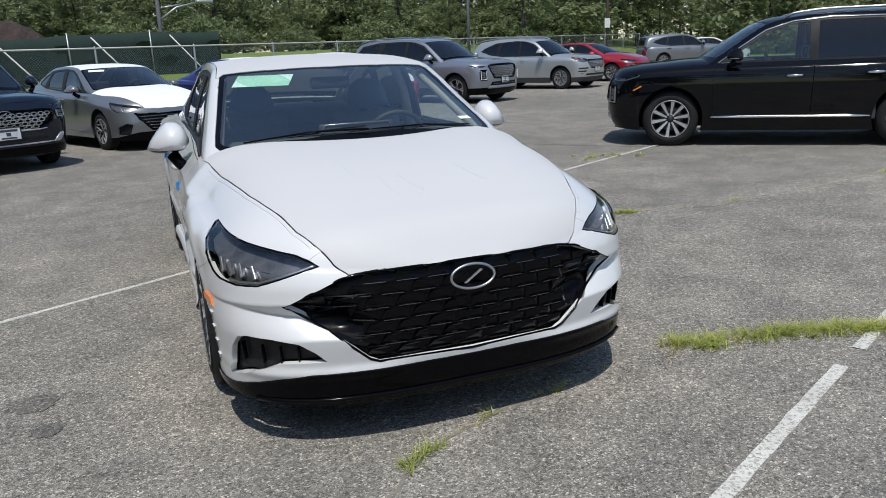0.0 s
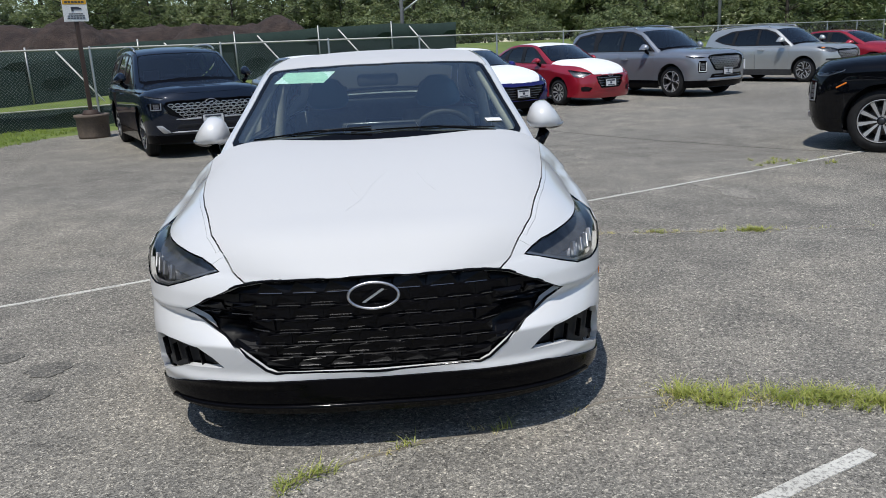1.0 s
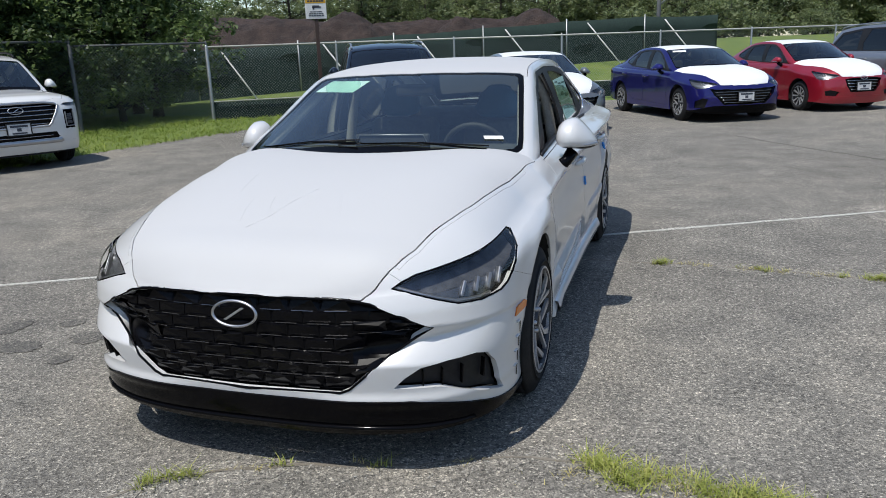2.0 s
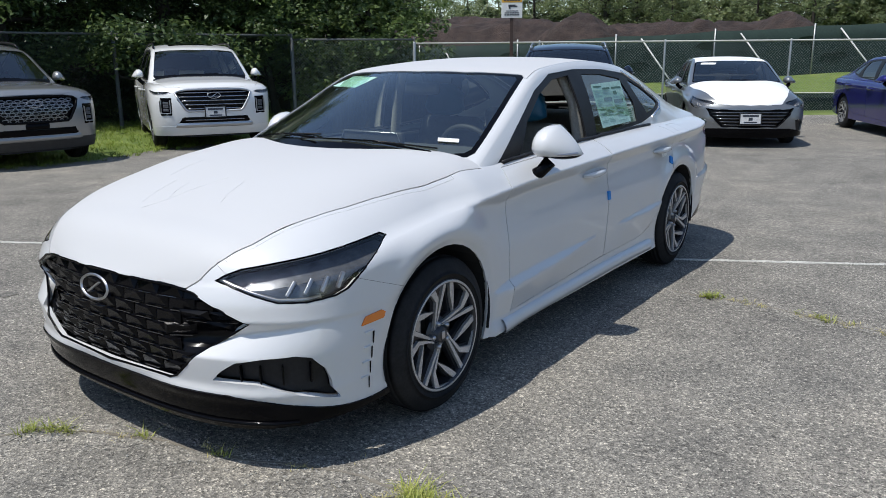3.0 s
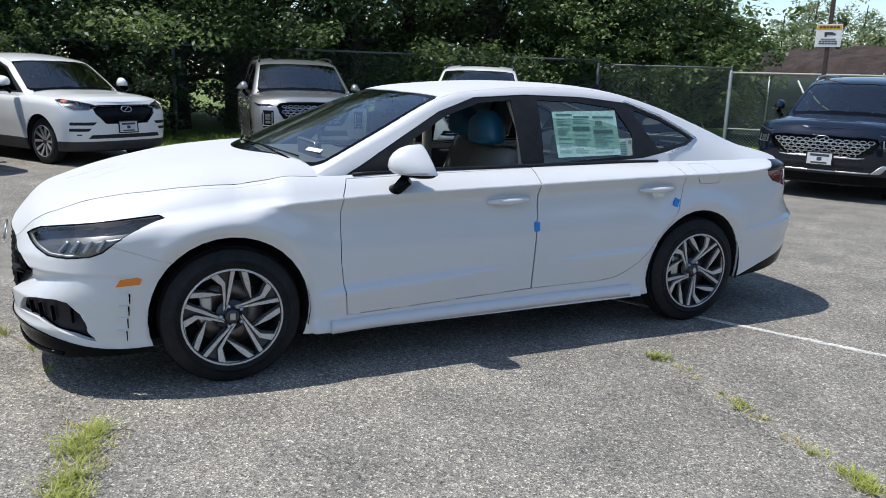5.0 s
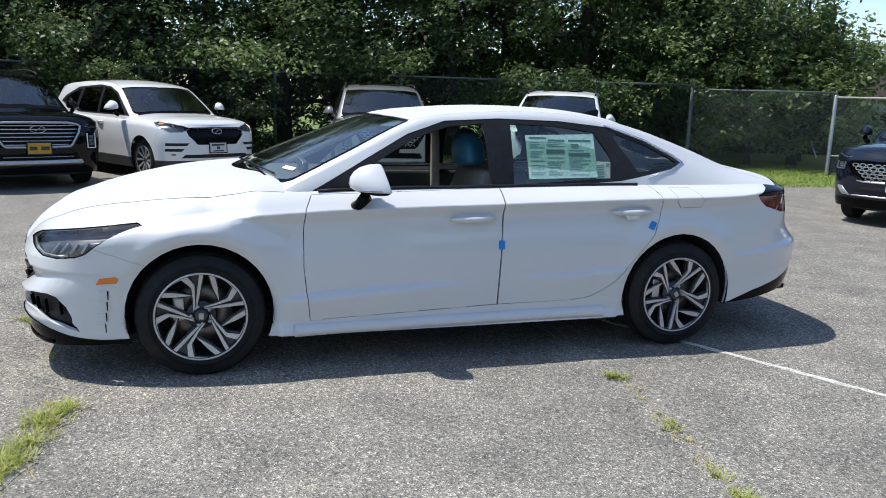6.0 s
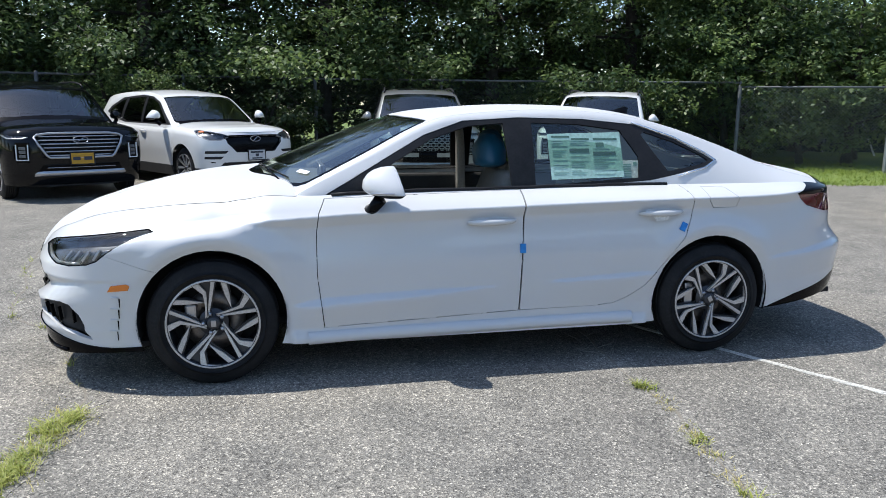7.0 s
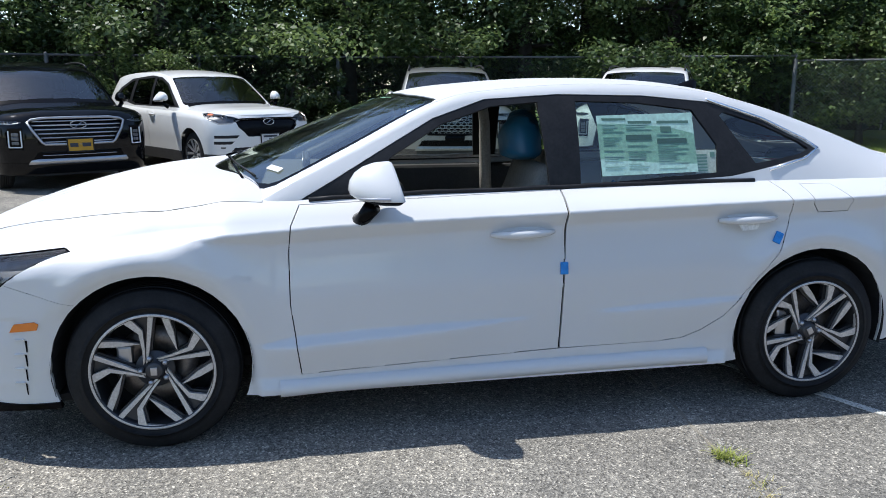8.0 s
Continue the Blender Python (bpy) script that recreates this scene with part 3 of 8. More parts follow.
def lower_skin(sp, fine=1.0):
    n_front, n_side, n_rear = int(30 * fine), int(84 * fine), int(20 * fine)
    rows, caps = int(26 * fine), int(16 * fine)
    if sp.get("flank"):
        n_front, n_side, rows, caps = 48, 220, 88, 22
    cols = [("f", a) for a in np.linspace(0, math.pi / 2, n_front)]
    cols += [("s", t) for t in np.linspace(0, 1, n_side)[1:-1]]
    cols += [("r", a) for a in np.linspace(math.pi / 2, 0, n_rear)]
    grid = np.zeros((rows + caps, len(cols), 3))
    nr = sp["nr"]
    vs = np.linspace(0, 1, rows) ** 0.95

    def place(kind, a, z):
        w = curve_at(sp["W"], z)
        if kind == "f":
            y0, nf = curve_at(sp["yf"], z), curve_at(sp["nf"], z)
            x, y = w * math.sin(a) ** (2 / nf), sp["yc"] - (sp["yc"] - y0) * max(math.cos(a), 0.0) ** (2 / nf)
        elif kind == "r":
            y0 = curve_at(sp["yr"], z)
            x, y = w * math.sin(a) ** (2 / nr), sp["yrc"] + (y0 - sp["yrc"]) * math.cos(a) ** (2 / nr)
        else:
            x, y = w, sp["yc"] + (sp["yrc"] - sp["yc"]) * a + 0 * z
        return x * curve_at(sp["tw"], y), y

    for j, (kind, a) in enumerate(cols):
        _, yy = place(kind, a, np.array([0.55]))
        zb, zs = curve_at(sp["zb"], yy)[0], curve_at(sp["zs"], yy)[0]
        z = zb + vs * (zs - zb)
        if sp.get("flank"):
            for ly, lt, lb in LEDGES:
                if ly[0] < yy[0] < ly[-1]:
                    for row_z in (np.interp(yy[0], ly, lt), np.interp(yy[0], ly, lb)):
                        z[np.argmin(abs(z - row_z))] = row_z
        x, y = place(kind, a, z)
        d = zs - z
        rnd = curve_at(sp["round"], yy)[0]
        inset = np.where(d < rnd, rnd - np.sqrt(np.maximum(rnd**2 - (rnd - d) ** 2, 0)), 0)
        x = np.maximum(x - inset * (1 if kind != "f" else math.sin(a)), 0)
        if kind == "r":
            y = y - inset * math.cos(a)
        # arch flares, the hollow under the shoulder crease, the ledges along doors and rear bumper
        if sp.get("flank"):
            yc0 = float(yy[0])
            side_on = np.clip((x - 0.55) / 0.1, 0, 1)
            for ay in (-sp["axle"], sp["axle"]):
                rr = np.hypot(y - ay, z - 0.345) - sp["arch"]
                high = np.clip((z - 0.42) / 0.28, 0, 1)
                edge_r = 0.022 + 0.034 * high
                flare = np.where(rr > edge_r, np.exp(-(((rr - edge_r) / 0.055) ** 2)), np.clip(0.45 + 0.55 * rr / edge_r, 0, 1))
                x = x + 0.021 * high * flare * side_on
                x = x - 0.010 * np.clip(1 - rr / 0.03, 0, 1) * side_on
            grow = min(1.0, max(0.0, (yc0 + 1.24) / 0.30)) * min(1.0, max(0.0, (2.35 - yc0) / 0.4))
            if grow > 0:
                dd = d - 0.006
                rise = np.clip(dd / (0.010 + 0.050 * grow), 0, 1)
                fall = np.clip((dd - 0.07 * grow) / (0.03 + 0.20 * grow), 0, 1)
                x = x - (0.006 + 0.026 * grow) * rise * (1 - fall * fall * (3 - 2 * fall))
            for ly, lt, lb in LEDGES:
                if ly[0] < yc0 < ly[-1]:
                    zt_, zb_ = np.interp(yc0, ly, lt), np.interp(yc0, ly, lb)
                    out = 0.85 * (zt_ - zb_)
                    x = x + out * np.clip((zt_ - z) / max(zt_ - zb_, 1e-4), 0, 1) * np.clip((z - zb_ + 0.16) / 0.14, 0, 1) * side_on
            if kind == "f" or yc0 < -1.75:
                # a plane that leans back under the crease, then a facet that comes forward over the vent
                ax = np.abs(x)
                crease = 0.586 - 0.010 * np.clip((ax - 0.68) / 0.2, 0, 1)
                valley = 0.500 + 0.066 * np.clip((ax - 0.50) / 0.36, 0, 1)
                deep = 0.85 * (crease - valley) * np.clip((ax - 0.40) / 0.12, 0, 1) * np.clip((-1.84 - y) / 0.08, 0, 1)
                into = deep * np.where(z > valley, np.clip((crease - z) / (crease - valley), 0, 1), np.clip((z - 0.455) / (valley - 0.455), 0, 1))
                y = y + into * 0.85
                x = x - into * 0.5
                # the blade under the vent stands forward
                low_z = np.exp(-(((z - 0.315) / 0.022) ** 2))
                y = y - 0.012 * low_z * np.clip((np.abs(x) - 0.2) / 0.2, 0, 1)
            sill = 1.0 if -1.02 < yc0 < 1.0 else 0.0
            x = x + sill * 0.022 * np.clip((0.272 - z) / 0.05, 0, 1)
        grid[:rows, j] = np.stack([x, y, z], 1)
        xs = max(x[-1], 1e-6)
        hcv = curve_at(sp["hc"], y[-1:])[0]
        for k in range(1, caps + 1):
            w = (k / caps) ** 1.15
            xx = xs * (1 - w)
            grid[rows + k - 1, j] = (xx, y[-1], z[-1] + (hcv - z[-1]) * (1 - (1 - w) ** (sp["crown"] + (2.0 * min(1.0, max(0.0, (float(yy[0]) + 1.75) / 0.6)) if sp.get("flank") else 0.0))))
    return Skin(grid_bm(grid))


def upper_skin(sp, fine=1.0):
    n = len(sp["T"])
    q = np.linspace(0, n - 1, int(90 * fine))
    idx = np.arange(n)
    T = curve_at([(i, *t) for i, t in zip(idx, sp["T"])], q)
    R = curve_at([(i, *t) for i, t in zip(idx, sp["R"])], q)
    B = curve_at([(i, *t) for i, t in zip(idx, sp["B"])], q)
    side, top = int(14 * fine), int(22 * fine)
    grid = np.zeros((side + top, len(q), 3))
    for i in range(side):
        t = i / (side - 1)
        bulge = 0.022 * math.sin(math.pi * t)
        grid[i, :, 0] = B[:, 1] + (R[:, 1] - B[:, 1]) * t + bulge * np.clip((R[:, 2] - B[:, 2]) / 0.3, 0, 1)
        grid[i, :, 1] = B[:, 0] + (R[:, 0] - B[:, 0]) * t
        grid[i, :, 2] = B[:, 2] + (R[:, 2] - B[:, 2]) * t
    for i in range(1, top + 1):
        w = (i / top) ** 1.1
        f = 1 - (1 - w) ** 2.3
        grid[side + i - 1, :, 0] = R[:, 1] * (1 - w)
        grid[side + i - 1, :, 1] = R[:, 0] + (T[:, 0] - R[:, 0]) * (1 - (1 - w) ** 2)
        grid[side + i - 1, :, 2] = R[:, 2] + (T[:, 1] - R[:, 2]) * f
    bm = bmesh.new()
    lay_r, lay_q = bm.faces.layers.int.new("row"), bm.faces.layers.float.new("q")
    vs = [[bm.verts.new(grid[i, j]) for j in range(len(q))] for i in range(side + top)]
    for i in range(side + top - 1):
        for j in range(len(q) - 1):
            f = bm.faces.new((vs[i][j], vs[i][j + 1], vs[i + 1][j + 1], vs[i + 1][j]))
            f[lay_r], f[lay_q] = i - side + 1, (q[j] + q[j + 1]) / 2
    bmesh.ops.recalc_face_normals(bm, faces=bm.faces)
    return Skin(bm)


def surface(skin, x, z, depth=-4.0, direction=(0, 1, 0)):
    hit, n, i, d = skin.tree.ray_cast(Vector((abs(x), depth, z)), Vector(direction))
    if hit is None:
        return None, None
    nn = skin.normal(hit)
    s = -1 if x < 0 else 1
    return Vector((s * hit.x, hit.y, hit.z)), Vector((s * nn.x, nn.y, nn.z))


def flank(skin, y, z):
    hit, n, i, d = skin.tree.ray_cast(Vector((3, y, z)), Vector((-1, 0, 0)))
    return (hit, skin.normal(hit)) if hit is not None else (Vector((0.9, y, z)), Vector((1, 0, 0)))


def facing(p, n):
    """A pose at p whose z axis points along n and whose y axis points up as far as it can."""
    n = n.normalized()
    s = Vector((0, 0, 1)).cross(n).normalized()
    u = n.cross(s)
    m = Matrix((s, u, n)).transposed().to_4x4()
    m.translation = p
    return m


def ring_bm(rx, ry, wid, thick, seg=40):
    bm = bmesh.new()
    rows = [(-wid, 0), (-wid * 0.5, thick), (wid * 0.5, thick), (wid, 0)]
    loops = []
    for o, h in rows:
        loops.append([bm.verts.new(((rx + o) * math.cos(2 * math.pi * k / seg), (ry + o) * math.sin(2 * math.pi * k / seg), h)) for k in range(seg)])
    for A, B in zip(loops, loops[1:]):
        for k in range(seg):
            bm.faces.new((A[k], A[(k + 1) % seg], B[(k + 1) % seg], B[k]))
    return bm


def islands(faces):
    """Faces shared out into pieces that hang together."""
    left, out = set(faces), []
    while left:
        stack, piece = [left.pop()], []
        while stack:
            f = stack.pop()
            piece.append(f)
            for e in f.edges:
                for g in e.link_faces:
                    if g in left:
                        left.discard(g)
                        stack.append(g)
        out.append(piece)
    return sorted(out, key=len, reverse=True)


def badge(parent, p, n, size=0.085):
    """An oval ring with a slanted bar, as a plain shape."""
    m = facing(p + n * 0.006, n)
    ob = part("badge", ring_bm(size, size * 0.52, 0.0052, 0.006), M_SATIN, parent, "chrome oval badge", True, m)
    part("badge_bar", prism_bm([(-size * 0.46, -size * 0.24), (-size * 0.34, -size * 0.27), (size * 0.46, size * 0.24), (size * 0.34, size * 0.27)], 0.006, lambda a, b, d: (a, b, d)), M_SATIN, ob)
    return ob


SPOKES = {}


def rim_meshes(r, style):
    key = (round(r, 3), style)
    if key in SPOKES:
        return SPOKES[key]

    def plate(poly, x0, x1):
        return prism_bm(poly, x1 - x0, lambda a, b, d: (x0 + d - 0.035 * (1 - min(1, math.hypot(a, b) / r)), a, b))

    def pol(*pts):
        return [(rr * r * math.cos(radians(a)), rr * r * math.sin(radians(a))) for rr, a in pts]

    blades, dark = bmesh.new(), bmesh.new()
    if style == "twist":
        # a long straight blade, a bent one beside it, and a wedge that runs from the rim to the bend
        for poly in (pol((0.17, 141), (0.17, 126), (0.52, 92), (0.975, 86), (0.975, 91), (0.57, 97.5)),
                     pol((0.20, 134), (0.38, 109), (0.72, 100), (0.93, 106.5), (0.975, 109), (0.975, 116), (0.68, 106.5), (0.38, 115.5), (0.20, 150))):
            join(blades, plate(poly, -0.014, 0.0))
        join(blades, plate(pol((0.935, 112), (0.985, 107), (0.985, 117), (0.985, 127), (0.985, 137), (0.955, 136), (0.945, 126), (0.935, 118)), -0.014, -0.002))
        join(blades, plate(pol((0.50, 111), (0.76, 134), (0.985, 144.5), (0.985, 151.5), (0.70, 140.5)), -0.020, -0.005))
        join(dark, plate(pol((0.14, 160), (0.14, 112), (0.5, 90), (0.98, 84.5), (0.98, 118), (0.68, 109), (0.38, 118)), -0.050, -0.026))
        join(dark, plate(pol((0.45, 108), (0.76, 132), (0.98, 142), (0.98, 154), (0.70, 143)), -0.05, -0.026))
    elif style == "multi":
        for poly in (pol((0.2, -8), (0.2, 6), (0.55, 3), (0.97, -8), (0.97, -15), (0.5, -6)), pol((0.2, -4), (0.2, 8), (0.5, 6), (0.97, 15), (0.97, 8), (0.55, -2))):
            join(blades, plate(poly, -0.014, 0.0))
        join(dark, plate(pol((0.2, -12), (0.2, 12), (0.97, 17), (0.97, -17)), -0.045, -0.015))
    else:
        join(blades, plate(pol((0.2, -12), (0.2, 12), (0.97, 5.5), (0.97, -5.5)), -0.014, 0.0))
        join(dark, plate(pol((0.2, -15), (0.2, 15), (0.97, 8), (0.97, -8)), -0.045, -0.015))
    out = []
    for name, bm, m in (("spoke", blades, M_ALLOY), ("spoke_back", dark, M_ALLOYD)):
        bmesh.ops.recalc_face_normals(bm, faces=bm.faces)
        me = bpy.data.meshes.new(name)
        bm.to_mesh(me)
        bm.free()
        me.materials.append(m)
        out.append(me)
    SPOKES[key] = out
    return out


def wheel(car, at, side, sp, style="twist", spin=0.0, near=False):
    """A tyre on an alloy rim; side 1 faces left, -1 right."""
    R, r = sp["tyre"], sp["rim"]
    hub = new("wheel")
    hub.empty_display_size = 0.05
    hub.parent = car
    hub.matrix_local = pose(at[0], at[1], at[2], 0, 0, 0 if side == 1 else 180) @ pose(0, 0, 0, spin, 0, 0)
    w = 0.215
    prof = [(-w, r * 0.98), (-w - 0.004, r + 0.03), (-w + 0.006, R - 0.05), (-w + 0.03, R - 0.012), (-w + 0.05, R - 0.002)]
    for k in range(4):
        c = -w + 0.06 + k * (w - 0.12) / 3.6
        prof += [(c, R), (c + 0.028, R), (c + 0.029, R - 0.008), (c + 0.034, R - 0.008)]
    prof += [(-0.045, R - 0.002), (-0.024, R - 0.014), (-0.006, R - 0.052), (0.003, R - 0.075), (0.002, r + 0.03), (-0.004, r + 0.008), (-0.012, r * 0.985)]
    part("tyre", revolve_bm(prof, 64 if near else 40), M_TYRE, hub, "", True)
    part("rim", revolve_bm([(-0.008, r + 0.004), (0.0, r + 0.002), (0.0, r * 0.955), (-0.02, r * 0.945), (-0.12, r * 0.90), (-0.20, r * 0.95)], 56 if near else 36), M_ALLOYD, hub, "", True)
    part("rim_edge", revolve_bm([(0.0005, r + 0.001), (0.003, r * 0.985), (0.001, r * 0.965)], 56 if near else 36), M_ALLOY, hub, "", True)
    a, b = rim_meshes(r, style)
    num = 5 if style != "slim" else 10
    for k in range(num):
        put("spoke", a, hub, pose(-0.004, 0, 0, 360 / num * k, 0, 0))
        put("spoke_back", b, hub, pose(-0.004, 0, 0, 360 / num * k, 0, 0))
    part("hub_cap", revolve_bm([(-0.05, 0.075), (-0.046, 0.072), (-0.044, 0.036), (-0.020, 0.034), (-0.016, 0.028), (-0.014, 0.001)], 24), M_ALLOYD, hub, "", True)
    if near:
        part("cap_emblem", box_bm((0.004, 0.026, 0.034), (-0.013, 0, 0), 0.003), M_SATIN, hub)
        for k in range(5):
            part("lug_nut", revolve_bm([(-0.045, 0.011), (-0.022, 0.011), (-0.016, 0.006), (-0.015, 0.001)], 10), M_SATIN, hub, "", True, pose(0, 0.052 * math.cos(radians(72 * k + 36)), 0.052 * math.sin(radians(72 * k + 36))))
        part("caliper", box_bm((0.05, 0.06, 0.13), (-0.085, -0.115, 0.03), 0.012), M_SATIN, hub, "", False, pose(0, 0, 0, -spin))
    part("brake_disc", revolve_bm([(-0.10, 0.001), (-0.10, 0.07), (-0.092, 0.075), (-0.092, r * 0.68), (-0.11, r * 0.68)], 36), M_DISC, hub, "", True)
    part("wheel_back", revolve_bm([(-0.13, 0.001), (-0.13, r * 0.93)], 24), M_LINER, hub)
    return hub


def plate_board(car, p, n, yellow=False):
    m = facing(p, n)
    ob = part("number_plate", box_bm((0.31, 0.16, 0.012), (0, 0, 0.006), 0.004), M_PLATEY if yellow else M_PLATE, car, "", False, m)
    for x, y, w, h in (((-0.08, 0, 0.10, 0.05), (0.075, 0, 0.11, 0.05)) if yellow else ((0.0, 0.045, 0.24, 0.03), (0.0, -0.005, 0.06, 0.045), (0.0, -0.055, 0.2, 0.02))):
        part("plate_bar", box_bm((w, h, 0.002), (x, y, 0.0135), 0), M_PLATEI, ob)
    part("plate_frame", join(join(box_bm((0.34, 0.016, 0.016), (0, 0.085, 0.008), 0.003), box_bm((0.34, 0.016, 0.016), (0, -0.085, 0.008), 0.003)), join(box_bm((0.016, 0.154, 0.016), (-0.162, 0, 0.008), 0.003), box_bm((0.016, 0.154, 0.016), (0.162, 0, 0.008), 0.003))), M_TRIM, ob)


def mirror(car, side, at, material, size=(0.235, 0.13, 0.155), low=True):
    """A door mirror: shell, black underside, signal strip, glass and arm."""
    m = pose(*at) if side == 1 else pose(-at[0], at[1], at[2])
    bm = bmesh.new()
    rings = []
    for i in range(13):
        t = i / 12
        u = -1 + 2 * t
        r = max(0.02, (1 - abs(u) ** (2.6 if u < 0 else 1.7))) ** (0.5 if u < 0 else 0.62)
        row = []
        for k in range(20):
            a = 2 * math.pi * k / 20
            cy, cz = math.cos(a), math.sin(a)
            yy = -abs(cy) ** 0.95 * size[1] * r if cy > 0 else abs(cy) ** 0.6 * 0.02
            rz = (1 - u ** 1.3) ** 0.7 if u > 0 and cz > 0 else r
            zz = math.copysign(abs(cz) ** 0.92, cz) * (size[2] / 2) * max(rz, 0.02) * (1.30 - 0.16 * t if cz > 0 else 0.66 - 0.10 * t) - 0.03 * max(u, 0) * (size[2] / 0.17)
            row.append(bm.verts.new((side * u * size[0] / 2, yy + 0.028 * u, zz)))
        rings.append(row)
    for A, B in zip(rings, rings[1:]):
        for k in range(20):
            bm.faces.new((A[k], A[(k + 1) % 20], B[(k + 1) % 20], B[k]))
    bm.faces.new(rings[0])
    bm.faces.new(rings[-1])
    bmesh.ops.recalc_face_normals(bm, faces=bm.faces)
    lower = bm.copy()
    for b, keep in ((bm, 1), (lower, -1)):
        bmesh.ops.bisect_plane(b, geom=b.verts[:] + b.edges[:] + b.faces[:], plane_co=(0, 0, -size[2] * 0.20), plane_no=(0, 0, 1), clear_inner=keep == 1, clear_outer=keep == -1)
    root = part("mirror_shell", bm, material, car, "", True, m)
    part("mirror_base", lower, M_BLACK, root, "", True)
    part("mirror_glass", box_bm((size[0] * 0.60, 0.004, size[2] * 0.46), (-side * size[0] * 0.08, 0.021, 0.004), 0.001), M_CHROME, root)
    part("signal_strip", tube_bm([(side * size[0] * 0.24, -size[1] * 0.78, -size[2] * 0.14), (side * size[0] * 0.40, -size[1] * 0.42, -size[2] * 0.14), (side * size[0] * 0.475, -size[1] * 0.05, -size[2] * 0.14)], [0.003, 0.006, 0.006], 8), M_SATIN, root, "grey signal strip")
    part("mirror_arm", tube_bm([(side * -0.015, -size[1] * 0.42, -size[2] * 0.36), (side * -0.045, -size[1] * 0.62, -size[2] * 0.62), (side * -0.085, -size[1] * 0.80, -size[2] * 0.80)], [0.034, 0.030, 0.036], 12), M_BLACK, root, "", True)
    return root


def seat(car, x, y, cover, head, rear=False):
    """A front seat with cushion, backrest and headrest."""
    ob = part("seat_cushion", box_bm((0.50, 0.52, 0.15), (x, y, 0.50), 0.05, 3), cover, car, "", True)
    lean = Matrix.Rotation(radians(-20), 4, "X")
    part("seat_back", box_bm((0.49, 0.13, 0.62), (x, y + 0.33, 0.82), 0.055, 3, rot=None), cover, ob, "", True, Matrix.Translation((x, y + 0.25, 0.5)) @ lean @ Matrix.Translation((-x, -y - 0.25, -0.5)))
    if head is M_BLUEW:
        wrap = bmesh.new()
        bmesh.ops.create_uvsphere(wrap, u_segments=20, v_segments=14, radius=1)
        for v in wrap.verts:
            k = 0.90 - 0.30 * v.co.z + 0.20 * noise.noise(v.co * 2.6 + Vector((x, 0, 0)))
            v.co = Vector((0.145 * k * math.copysign(abs(v.co.x) ** 0.7, v.co.x), 0.095 * k * math.copysign(abs(v.co.y) ** 0.75, v.co.y), 0.104 * math.copysign(abs(v.co.z) ** 0.7, v.co.z)))
        part("headrest", wrap, head, ob, "headrest in blue plastic wrap", True, pose(x, y + 0.44, 1.185))
    else:
        part("headrest", box_bm((0.27, 0.11, 0.19), (x, y + 0.47, 1.19), 0.045, 3), head, ob, "", True)
    return ob


